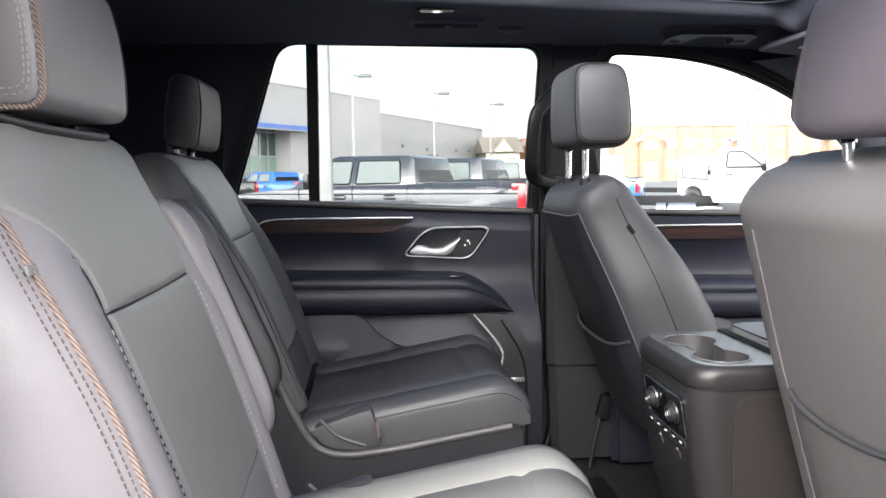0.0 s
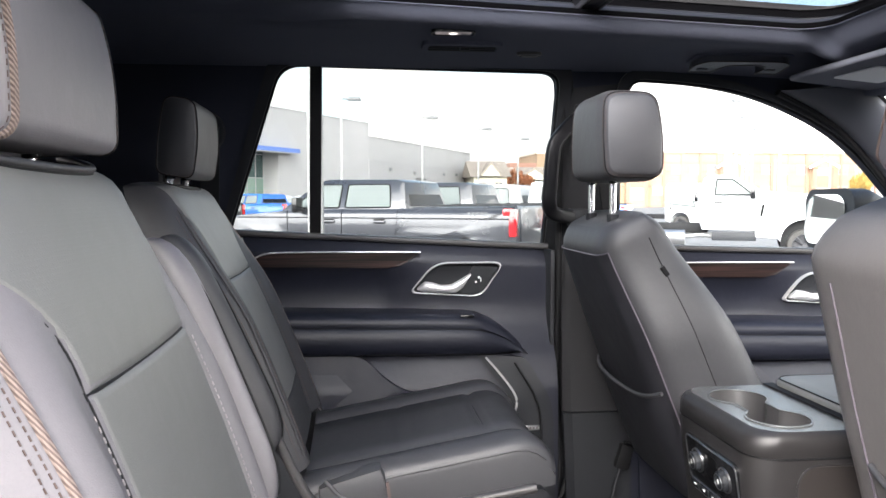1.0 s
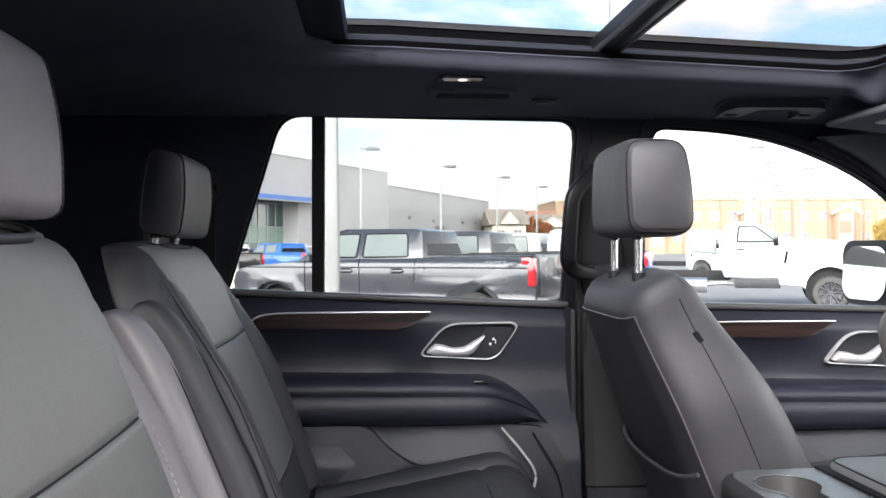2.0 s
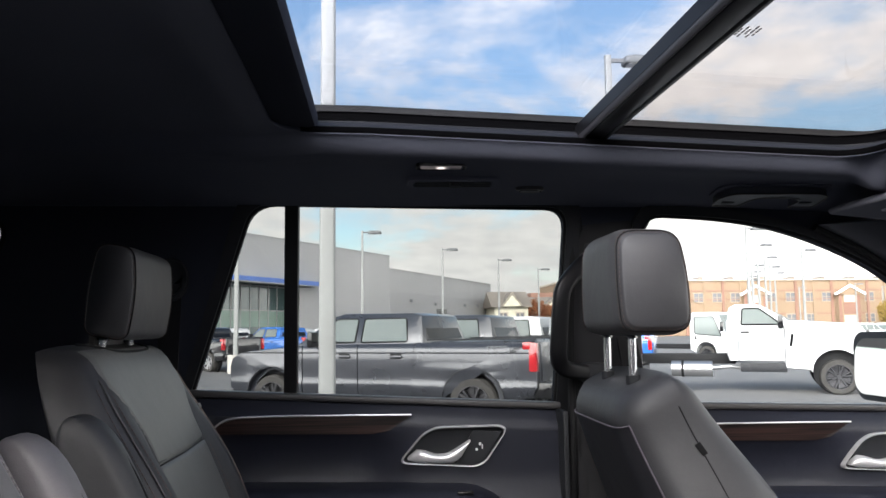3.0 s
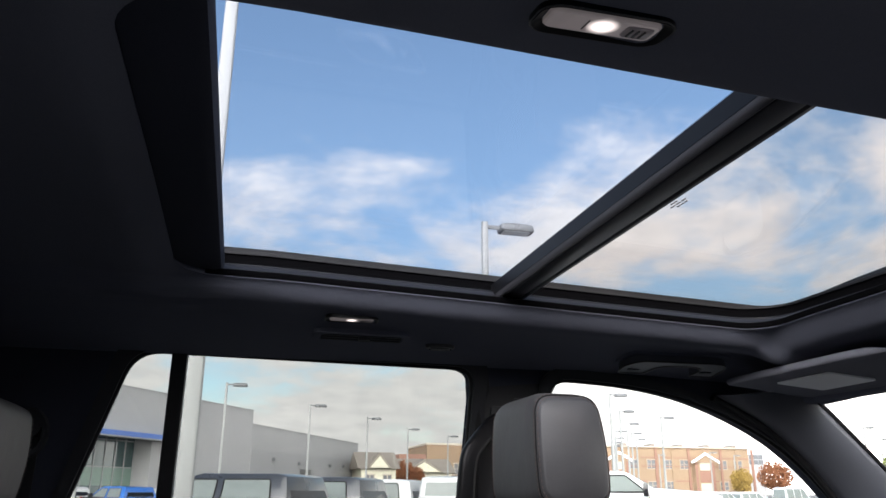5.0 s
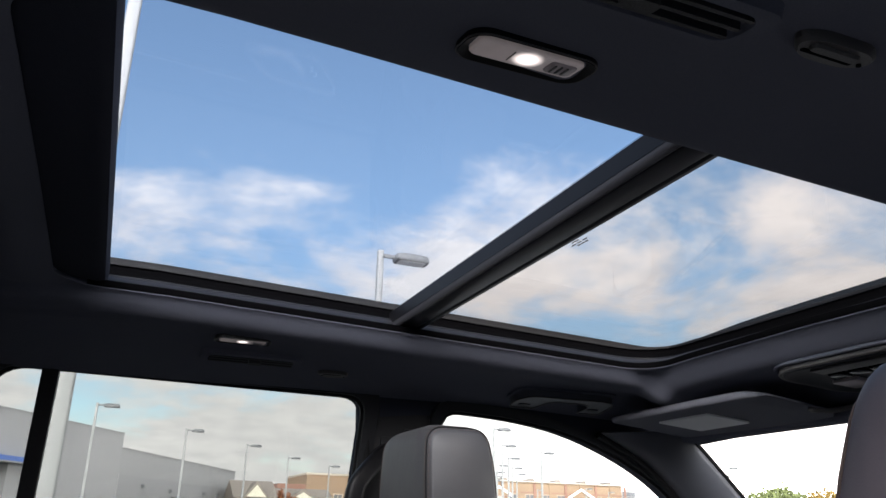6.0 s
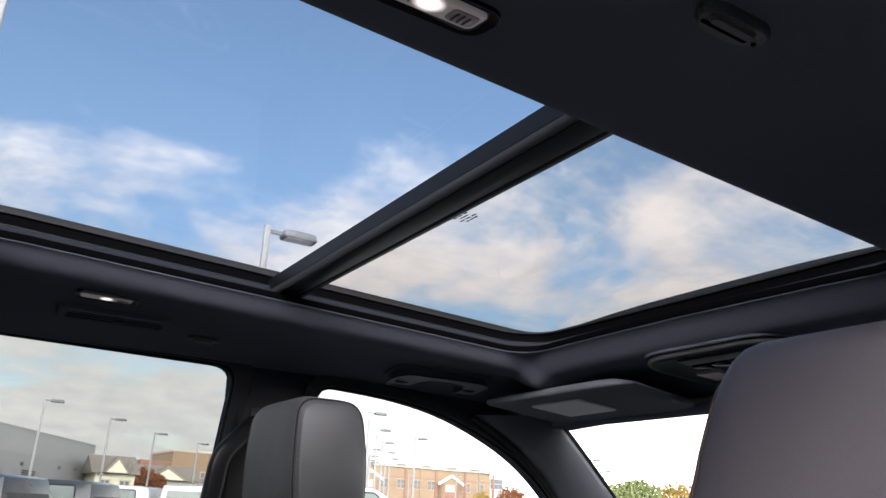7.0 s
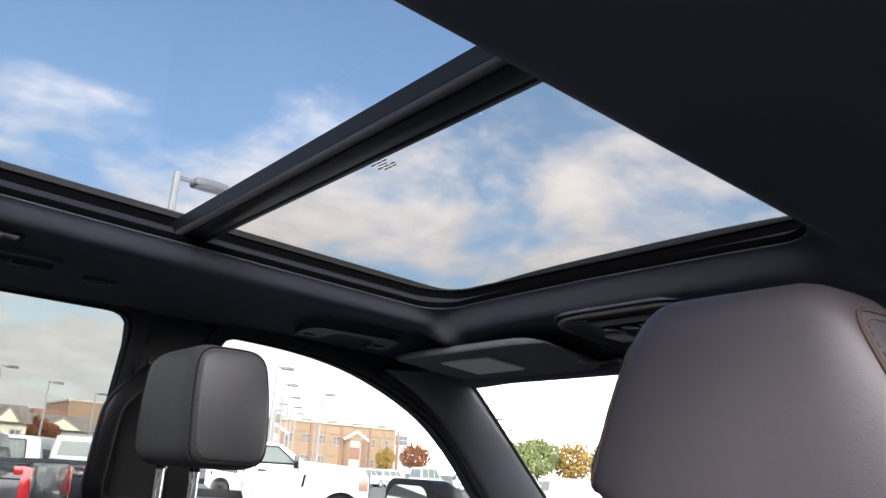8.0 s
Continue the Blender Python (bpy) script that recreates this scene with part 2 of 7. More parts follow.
CONSOLE = material("console_plastic", (0.0225, 0.0210, 0.0215), 0.29, grain=0.3, grain_size=1400, bump=0.25, stain=0.15)
DECK = material("silver_deck", (0.10, 0.103, 0.103), 0.26, 0.1, grain=0.08, grain_size=900, bump=0.1, stain=0.1)
INSET = leather("console_pad", (0.015, 0.0115, 0.0105), 0.60)
PILLAR_COVER = material("pillar_cover", (0.016, 0.016, 0.018), 0.6, grain=0.2, grain_size=1100, bump=0.25, stain=0.1, spec=0.25)
PILLAR = material("pillar_plastic", (0.068, 0.072, 0.088), 0.40, grain=0.15, grain_size=1100, bump=0.25, stain=0.1)
# near-black for seals and for strips drawn as shade
SEAL_AND_SHADE = material("seal_and_shade_black", (0.0016, 0.0016, 0.002), 0.9, stain=0.1, spec=0.02)
RAIL = material("satin_rail", (0.011, 0.011, 0.013), 0.30, grain=0.1, grain_size=900, stain=0.1, spec=0.24)
BEAM = material("satin_beam", (0.026, 0.026, 0.031), 0.30, grain=0.1, grain_size=900, stain=0.1, spec=0.35)
BLACK = material("rail_black", (0.003, 0.003, 0.004), 0.45, stain=0.1, spec=0.20)
# half-metal pale base stands in for bright reflections on the door chrome
LIT_CHROME = material("lit_chrome", (0.62, 0.62, 0.63), 0.26, 0.45, stain=0.05)
SEAM_THREAD = material("seam_thread", (0.085, 0.060, 0.055), 0.8, stain=0.1)
BRAID = braided("braided_piping", (0.110, 0.082, 0.074), (0.25, 0.195, 0.172))
THREAD_GREY = material("grey_thread", (0.30, 0.28, 0.28), 0.8, stain=0.1)
LAMPLENS = lamp_lens("lamp_lens", (0.62, 0.52, 0.54), (1.0, 0.88, 0.84))
LENS_DULL = material("switch_lens", (0.42, 0.37, 0.38), 0.25, stain=0.1)
CLEAR = glass("clear_glass", (0.93, 0.95, 0.95))
PRIVACY = glass("tinted_glass", (0.675, 0.69, 0.685))
ROOFGLASS = glass("roof_glass", (0.84, 0.86, 0.90))
ROOFGLASS_FRONT = glass("roof_glass_front", (0.80, 0.79, 0.79))
MIRROR = material("mirror", (0.85, 0.86, 0.87), 0.02, 1.0, stain=0.02)
FLAP = material("visor_flap", (0.80, 0.81, 0.82), 0.5, stain=0.08)
LABELWHITE = material("label_white", (0.75, 0.75, 0.74), 0.5, stain=0.08)
ETCH = material("etched_print", (0.24, 0.23, 0.23), 0.7, stain=0.1)


# ---- mesh helpers ----
def part(name, bm, mat, parent=None, label="", smooth=40, bevel=0.0):
    """Links a bmesh as one mesh object, under a thing or a part."""
    if bevel:
        bmesh.ops.bevel(bm, geom=bm.edges[:], offset=bevel, segments=2, affect="EDGES", profile=0.6, clamp_overlap=True)
    bmesh.ops.recalc_face_normals(bm, faces=bm.faces[:])
    me = bpy.data.meshes.new(name)
    bm.to_mesh(me)
    bm.free()
    if smooth:
        me.shade_smooth()
        me.set_sharp_from_angle(angle=radians(smooth))
    me.materials.append(mat)
    ob = new(name, me)
    if parent is not None:
        ob.parent = parent
        ob.matrix_parent_inverse = Matrix.Translation(-parent.location)
    if label:
        ob["label"] = label
    return ob


def thing(name, label, category, at=(0, 0, 0), group="", kind=""):
    ob = new(name)
    ob.empty_display_size = 0.1
    ob.location = at
    return tagged(ob, label, category, group, kind)


def box(bm, c, s, rot=None):
    """A box of size s round c in bm."""
    m = Matrix.Translation(c) @ (rot if rot is not None else Matrix()) @ Matrix.Diagonal((*s, 1))
    return bmesh.ops.create_cube(bm, size=1, matrix=m)["verts"]


def boxes(*list_):
    bm = bmesh.new()
    for b in list_:
        box(bm, *b)
    return bm


def cyl(bm, a, b, r0, r1=None, n=12):
    a, b = Vector(a), Vector(b)
    d = b - a
    m = Matrix.Translation((a + b) / 2) @ d.to_track_quat("Z", "Y").to_matrix().to_4x4()
    bmesh.ops.create_cone(bm, cap_ends=True, segments=n, radius1=r0, radius2=r0 if r1 is None else r1, depth=d.length, matrix=m)
    return bm


def loft(rings, cap=True, wrap=False):
    """Skins closed rings of equal count; wrap joins the last to the first."""
    bm = bmesh.new()
    vs = [[bm.verts.new(p) for p in r] for r in rings]
    n = len(rings[0])
    pairs = list(zip(vs, vs[1:])) + ([(vs[-1], vs[0])] if wrap else [])
    for a, b in pairs:
        for i in range(n):
            bm.faces.new((a[i], a[(i + 1) % n], b[(i + 1) % n], b[i]))
    if cap and not wrap:
        bm.faces.new(vs[0][::-1])
        bm.faces.new(vs[-1])
    return bm


def surface(rows):
    """An open sheet from rows of points."""
    bm = bmesh.new()
    vs = [[bm.verts.new(p) for p in r] for r in rows]
    for a, b in zip(vs, vs[1:]):
        for i in range(len(a) - 1):
            bm.faces.new((a[i], a[i + 1], b[i + 1], b[i]))
    return bm


def rrect(w, h, r, n=5):
    """A rounded rectangle round the origin, counter-clockwise."""
    r = min(r, w / 2 - 1e-4, h / 2 - 1e-4)
    out = []
    for cx, cy, a0 in ((w / 2 - r, h / 2 - r, 0), (-w / 2 + r, h / 2 - r, 90), (-w / 2 + r, -h / 2 + r, 180), (w / 2 - r, -h / 2 + r, 270)):
        for k in range(n + 1):
            a = radians(a0 + 90 * k / n)
            out.append((cx + r * math.cos(a), cy + r * math.sin(a)))
    return out


def smooth_path(pts, per=6):
    """A Catmull-Rom line through pts."""
    pts = [Vector(p) for p in pts]
    ext = [2 * pts[0] - pts[1]] + pts + [2 * pts[-1] - pts[-2]]
    out = []
    for i in range(len(pts) - 1):
        a, b, c, d = ext[i:i + 4]
        for k in range(per):
            t = k / per
            out.append(0.5 * ((2 * b) + (c - a) * t + (2 * a - 5 * b + 4 * c - d) * t * t + (3 * b - a - 3 * c + d) * t ** 3))
    return out + [pts[-1]]


def sweep(path, section, up=(0, 0, 1), closed=False, scale=None):
    """Sweeps a 2D section (side, up) along a line of points."""
    path = [Vector(p) for p in path]
    up = Vector(up)
    rings = []
    n = len(path)
    for i, p in enumerate(path):
        if closed:
            d = path[(i + 1) % n] - path[i - 1]
        else:
            d = path[min(i + 1, n - 1)] - path[max(i - 1, 0)]
        d.normalize()
        s = d.cross(up)
        if s.length < 1e-5:
            s = d.cross(Vector((1, 0, 0)))
        s.normalize()
        u = s.cross(d)
        k = scale[i] if scale else 1
        rings.append([p + s * (a * k) + u * (b * k) for a, b in section])
    return loft(rings, cap=not closed, wrap=closed)


def circle(r, n=8):
    return [(r * math.cos(2 * math.pi * i / n), r * math.sin(2 * math.pi * i / n)) for i in range(n)]


def round_poly(pts, radii, n=5):
    """A polygon with rounded corners (2D)."""
    out = []
    m = len(pts)
    for i in range(m):
        p, a, b = Vector(pts[i]), Vector(pts[i - 1]), Vector(pts[(i + 1) % m])
        r = radii[i] if isinstance(radii, (list, tuple)) else radii
        if r <= 0:
            out.append(tuple(p))
            continue
        da, db = (a - p), (b - p)
        ra, rb = p + da.normalized() * min(r, da.length * 0.49), p + db.normalized() * min(r, db.length * 0.49)
        for k in range(n + 1):
            t = k / n
            out.append(tuple(ra * (1 - t) ** 2 + p * 2 * t * (1 - t) + rb * t * t))
    return out


def plate(outer, holes, front, back):
    """A plate with holes from 2D outlines; front and back map (a, b) to the two faces."""
    bm = bmesh.new()
    loops = []
    for loop in [outer] + holes:
        vs = [bm.verts.new((p[0], p[1], 0)) for p in loop]
        loops.append(vs)
        for i in range(len(vs)):
            bm.edges.new((vs[i - 1], vs[i]))
    res = bmesh.ops.triangle_fill(bm, use_beauty=True, use_dissolve=False, edges=bm.edges[:])
    tris = [[v.co.copy() for v in f.verts] for f in bm.faces]
    flat = [[v.co.copy() for v in l] for l in loops]
    bm.free()
    bm = bmesh.new()
    fv, bv = {}, {}

    def get(d, fn, p):
        key = (round(p[0], 6), round(p[1], 6))
        if key not in d:
            d[key] = bm.verts.new(fn(p[0], p[1]))
        return d[key]
    for t in tris:
        try:
            bm.faces.new([get(fv, front, p) for p in t])
            bm.faces.new([get(bv, back, p) for p in reversed(t)])
        except ValueError:
            pass
    for l in flat:
        for i in range(len(l)):
            a, b = l[i - 1], l[i]
            try:
                bm.faces.new((get(fv, front, a), get(fv, front, b), get(bv, back, b), get(bv, back, a)))
            except ValueError:
                pass
    return bm


def stitches(line, length=0.006, gap=0.004, r=0.0009, lift=(0, 0, 0)):
    """A row of short raised threads along a line."""
    bm = bmesh.new()
    line = [Vector(p) + Vector(lift) for p in line]
    pos, out = 0.0, []
    total = sum((b - a).length for a, b in zip(line, line[1:]))

    def at(s):
        for a, b in zip(line, line[1:]):
            d = (b - a).length
            if s <= d:
                return a + (b - a) * (s / d if d else 0)
            s -= d
        return line[-1].copy()
    while pos + length < total:
        a, b = at(pos), at(pos + length)
        if (b - a).length > 1e-5:
            cyl(bm, a, b, r, n=5)
        pos += length + gap
    return bm


def lerp_table(table, v):
    if v <= table[0][0]:
        return table[0][1]
    for (a, p), (b, q) in zip(table, table[1:]):
        if v <= b:
            return p + (q - p) * (v - a) / (b - a)
    return table[-1][1]


def step(a, b, v):
    t = min(1, max(0, (v - a) / (b - a)))
    return t * t * (3 - 2 * t)


# ---- the car: shell ----
def side_y(z):
    """Inner face of the car's side above the belt: it leans inwards."""
    return 0.86 - 0.30 * (z - 1.30)


HEAD = [(0.0, 1.846), (0.30, 1.843), (0.394, 1.838), (0.402, 1.834), (0.414, 1.823), (0.430, 1.8120), (0.455, 1.8065), (0.49, 1.802), (0.56, 1.785), (0.63, 1.772), (0.69, 1.764), (0.725, 1.757)]


def droop(x):
    """How far the roof has fallen towards the windscreen."""
    return 0.040 * max(0.0, min(x, 0.84) + 0.20)


def head_z(x, y):
    """Height of the headliner."""
    t = min(1, max(0, (abs(y) - 0.42) / 0.16))
    fade = 1 - t * t * (3 - 2 * t)
    z = lerp_table(HEAD, abs(y)) - droop(x) * fade
    # rolled padding round the sunroof's front and rear edge
    if abs(y) < 0.55:
        side = 1 - step(0.39, 0.55, abs(y))
        k = min(1.0, max(0.0, (x - 0.772) / 0.055))
        z -= 0.034 * k * k * (3 - 2 * k) * (1 - step(0.88, 1.02, x)) * side
        z -= 0.012 * math.exp(-((x + 0.385) / 0.036) ** 2) * side
    if x > 0.88:
        z -= (0.112 - 0.036 * fade) * ((x - 0.88) / 0.24) ** 1.4 * (1 - 0.45 * min(1, abs(y) / 0.73) ** 2)
    if x < -1.2:
        z -= 0.05 * ((-1.2 - x) / 1.0) ** 2
    return z


def sun_loop(x0, x1, hy, r, n=8, side=10):
    """A rounded rectangle in plan, from the front left corner round, with even points on its sides."""
    out = []
    corners = [((x1 - r, hy - r), 0), ((x0 + r, hy - r), 90), ((x0 + r, -hy + r), 180), ((x1 - r, -hy + r), 270)]
    for i, ((cx, cy), a0) in enumerate(corners):
        arc = [(cx + r * math.cos(radians(a0 + 90 * k / n)), cy + r * math.sin(radians(a0 + 90 * k / n))) for k in range(n + 1)]
        out += arc
        (nx, ny), na = corners[(i + 1) % 4]
        e = (nx + r * math.cos(radians(na)), ny + r * math.sin(radians(na)))
        out += [(arc[-1][0] + (e[0] - arc[-1][0]) * k / side, arc[-1][1] + (e[1] - arc[-1][1]) * k / side) for k in range(1, side)]
    return out


def build_headliner():
    lip = sun_loop(-0.333, 0.773, 0.394, 0.07)
    x0, x1, hy = -2.3, 1.12, 0.725
    n, side = 8, 10
    outer = []
    # rays from the corner arcs gather at the corners, the sides run evenly
    corners = [(x1, hy), (x0, hy), (x0, -hy), (x1, -hy)]
    for i in range(4):
        a, b, p = corners[i], corners[(i + 1) % 4], corners[i - 1]
        for k in range(n + 1):
            t = (k / n - 0.5) * 0.10
            q = p if t < 0 else b
            outer.append((a[0] + (q[0] - a[0]) * abs(t), a[1] + (q[1] - a[1]) * abs(t)))
        outer += [(a[0] + (b[0] - a[0]) * (0.05 + 0.9 * k / side), a[1] + (b[1] - a[1]) * (0.05 + 0.9 * k / side)) for k in range(1, side)]
    steps = [0, 0.007, 0.015, 0.03, 0.05, 0.075, 0.10, 0.125, 0.15, 0.18, 0.22, 0.27, 0.36, 0.46, 0.56, 0.66, 0.76, 0.86, 0.93, 1.0]
    rows = []
    # rolled edge of the opening
    for dz, gap in ((0.014, -0.011), (0.012, -0.006), (0.0075, -0.002), (0.003, -0.0004)):
        rows.append([(x, y, head_z(x, y) + dz) for x, y in sun_loop(-0.333 + gap, 0.773 - gap, 0.394 - gap, 0.07)])
    for s in steps:
        rows.append([(a[0] + (b[0] - a[0]) * s, a[1] + (b[1] - a[1]) * s, head_z(a[0] + (b[0] - a[0]) * s, a[1] + (b[1] - a[1]) * s)) for a, b in zip(lip, outer)])
    bm = surface([r + [r[0]] for r in rows])
    bmesh.ops.remove_doubles(bm, verts=bm.verts[:], dist=1e-5)
    ob = part("ceiling", bm, CLOTH, smooth=60)
    tagged(ob, "near-black woven headliner with a large sunroof opening", "headliner", kind="structure")


build_headliner()


def build_roof():
    """The steel roof above the headliner, cut for the glass."""
    outer = [(-2.35, -0.80), (1.08, -0.74), (1.08, 0.74), (-2.35, 0.80)]
    hole = sun_loop(-0.36, 0.875, 0.475, 0.06)

    def top(x, y):
        return (x, y, 1.925 - 0.10 * (abs(y) / 0.8) ** 3 - droop(x))
    bm = plate(outer, [hole], lambda x, y: (x, y, top(x, y)[2] - 0.02), top)
    ob = part("roof", bm, GLOSS)
    tagged(ob, "dark painted steel car roof", "roof", kind="structure")


build_roof()


def build_sunroof():
    t = thing("sunroof", "panoramic glass sunroof with black frame and two panels", "sunroof", (0.25, 0, 1.85))
    # stepped rails round the opening, each a profile of (outward, height) carried round
    def band(name, prof, mat, label=""):
        rings = [[(x, y, z - droop(x)) for x, y in sun_loop(-0.332 - o, 0.772 + o, 0.394 + o, 0.068 + 0.5 * o)] for o, z in prof]
        part(name, loft(rings, cap=False), mat, t, label, smooth=35)
    # added dark band that keeps sky light off the headliner's lip
    trim = []
    for o, d in ((-0.0008, 0.0015), (-0.0016, 0.0030), (-0.0014, 0.0125), (0.006, 0.0140)):
        loop = sun_loop(-0.333 - o, 0.773 + o, 0.394 + o, 0.07)
        start = max(k for k, p in enumerate(loop) if p[0] < -0.30) + 1
        trim.append([(x, y, head_z(x, y) + d) for x, y in loop[start:] + loop[:start] if x >= -0.30])
    part("lip_shade", surface(trim), SEAL_AND_SHADE, t, "near-black band added to hide the lit lip of the opening", smooth=35)
    # near-black strips paint the shade in the rail's gap and groove
    band("gap_shade", ((0.005, 1.850), (0.012, 1.850), (0.020, 1.853)), SEAL_AND_SHADE, "near-black strip painting the shade in the gap of the rail")
    band("rail", ((0.011, 1.8535), (0.0085, 1.8500), (0.0100, 1.8475), (0.0135, 1.8480), (0.0200, 1.8545), (0.0225, 1.8555), (0.0245, 1.8590), (0.0340, 1.8665), (0.0365, 1.8685), (0.0375, 1.8715)), RAIL, "satin black stepped rail")
    band("groove_shade", ((0.0372, 1.8705), (0.0400, 1.8740), (0.0430, 1.8745)), SEAL_AND_SHADE)
    band("seal", ((0.0420, 1.8735), (0.0450, 1.8730), (0.0475, 1.8760), (0.0490, 1.8850), (0.0500, 1.8925), (0.0620, 1.8960)), SEAL_AND_SHADE, "black rubber glass seal")
    band("frit_band", ((0.0470, 1.8915), (0.0480, 1.8925), (0.0760, 1.8925)), SEAL_AND_SHADE, "black printed border of the glass")
    # box of the roof cassette between headliner and steel
    loop = [(x, y, 1.884 - droop(x)) for x, y in sun_loop(-0.345, 0.870, 0.478, 0.06)]
    part("cassette", sweep(loop, rrect(0.008, 0.062, 0.003, 2), closed=True), RUBBER, t)
    # cross beam with ridges: a profile of (along, height) run across the car
    def bar(name, prof, mat, parent, label=""):
        ends = [[(0.2515 + a, y, z) for a, z in prof] for y in (-0.452, -0.30, 0.0, 0.30, 0.452)]
        return part(name, loft(ends), mat, parent, label, smooth=35)
    beam = bar("cross_beam", ((-0.0275, 1.868), (-0.0275, 1.846), (-0.015, 1.8455), (-0.014, 1.8415), (0.0145, 1.8385), (0.0165, 1.8450), (0.029, 1.846), (0.029, 1.872)), BLACK, t, "black ridged cross beam between the glass panels")
    bar("ridge", ((-0.0270, 1.8470), (-0.0265, 1.8410), (-0.0245, 1.8370), (-0.0220, 1.8355), (-0.0195, 1.8370), (-0.0178, 1.8410), (-0.0172, 1.8465)), BEAM, beam, "rounded shiny ridge")
    bar("face", ((-0.0145, 1.8440), (-0.0135, 1.8400), (-0.0110, 1.8385), (0.0115, 1.8355), (0.0140, 1.8365), (0.0150, 1.8430)), BEAM, beam, "flat satin face")
    bar("lip", ((0.0175, 1.8450), (0.0180, 1.8380), (0.0205, 1.8365), (0.0265, 1.8375), (0.0285, 1.8400), (0.0287, 1.8460)), BEAM, beam)
    # padded shade housing at the rear of the opening
    part("shade_roll", cyl(bmesh.new(), (-0.315, -0.40, 1.868), (-0.315, 0.40, 1.868), 0.020, n=16), CLOTH, t, "rolled dark cloth shade")
    # darker cloth keeps the housing's front face as dim as shade
    part("shade_housing", boxes(((-0.302, 0, 1.868), (0.084, 0.86, 0.042))), SHADED_CLOTH, t, "padded cloth-covered shade housing", bevel=0.014)
    a = part("rear_pane", boxes(((-0.024, 0, 1.897), (0.542, 0.954, 0.005), Matrix.Rotation(0.030, 4, "Y"))), ROOFGLASS, t, "clear sunroof pane")
    b = part("front_pane", boxes(((0.558, 0, 1.878), (0.615, 0.954, 0.004), Matrix.Rotation(0.040, 4, "Y"))), ROOFGLASS_FRONT, t, "lightly tinted sunroof pane")
    for o in (a, b):
        o.visible_shadow = False
    # small etched maker's print on the front pane: lines of unreadable print
    bm = bmesh.new()
    for k in range(6):
        w = (0.040, 0.024, 0.036, 0.018, 0.040, 0.027)[k]
        for j in range(3):
            box(bm, (0.330 + 0.0065 * k, 0.0 + (j - 1) * w * 0.36, 1.8835), (0.0028, w * 0.28, 0.0006))
    part("etched_print", bm, ETCH, b, "small dark etched print")
    return t


build_sunroof()


REAR_WINDOW = round_poly([(-0.575, 1.346), (0.268, 1.306), (0.275, 1.756), (-0.425, 1.764)], [0.008, 0.012, 0.045, 0.05], 6)
FRONT_WINDOW = round_poly([(0.42, 1.300), (1.50, 1.262), (1.285, 1.425), (1.16, 1.535), (1.03, 1.625), (0.83, 1.702), (0.66, 1.733), (0.45, 1.742)], [0.01, 0.0, 0.02, 0.06, 0.12, 0.14, 0.14, 0.05], 5)
QUARTER_WINDOW = round_poly([(-1.25, 1.36), (-1.08, 1.50), (-0.945, 1.69), (-0.955, 1.735), (-1.95, 1.72), (-1.95, 1.36)], [0.03, 0.05, 0.05, 0.03, 0.08, 0.05], 5)


def build_side(sign, name):
    """The car's side above the belt with its window openings."""
    outer = [(-2.35, 1.24), (1.62, 1.24), (1.50, 1.40), (1.27, 1.60), (1.12, 1.70), (0.95, 1.775), (-2.35, 1.785)]
    holes = [REAR_WINDOW, FRONT_WINDOW, QUARTER_WINDOW]
    if sign < 0:
        # the rear door of this side stands open, the front one is shut
        holes = [QUARTER_WINDOW, FRONT_WINDOW]
        outer = [(-2.35, 1.24), (-0.62, 1.24), (-0.46, 1.755), (0.29, 1.745), (0.30, 1.24), (1.62, 1.24), (1.50, 1.40), (1.27, 1.60), (1.12, 1.70), (0.95, 1.775), (-2.35, 1.785)]
    bm = plate(outer, holes, lambda x, z: (x, sign * side_y(z), z), lambda x, z: (x, sign * (side_y(z) + 0.045), z))
    # cloth darker than the headliner puts the sides' shade into colour
    ob = part(name, bm, SHADED_CLOTH, smooth=30)
    tagged(ob, "dark cloth-covered side of the car above the belt line", "car side", kind="structure")
    # lower body below the belt
    lower = [(-2.35, 0.45), (1.9, 0.45), (1.9, 1.25), (-2.35, 1.25)] if sign > 0 else [(-2.35, 0.45), (-0.50, 0.45), (-0.62, 1.25), (-2.35, 1.25)]
    bm = plate(lower, [], lambda x, z: (x, sign * 0.875, z), lambda x, z: (x, sign * 0.93, z))
    tagged(part(name + "_lower", bm, PLASTIC), "dark lower body side of the car", "car side", kind="structure")
    if sign < 0:
        bm = plate([(0.43, 0.45), (1.9, 0.45), (1.9, 1.25), (0.43, 1.25)], [], lambda x, z: (x, -0.875, z), lambda x, z: (x, -0.93, z))
        tagged(part("wall_right_front", bm, PLASTIC), "dark shut front door beside the open doorway", "car side", kind="structure")
        bm = boxes(((0.36, -0.83, 0.85), (0.13, 0.14, 0.80)))
        tagged(part("wall_pillar", bm, PLASTIC, bevel=0.01), "dark lower door pillar beside the open doorway", "door pillar", kind="structure")
        bm = boxes(((0.55, -0.86, 0.53), (2.9, 0.12, 0.10)))
        tagged(part("door_sill", bm, SATIN, bevel=0.01), "dark plastic door sill", "door sill", kind="structure")


build_side(1, "wall_left")
build_side(-1, "wall_right")


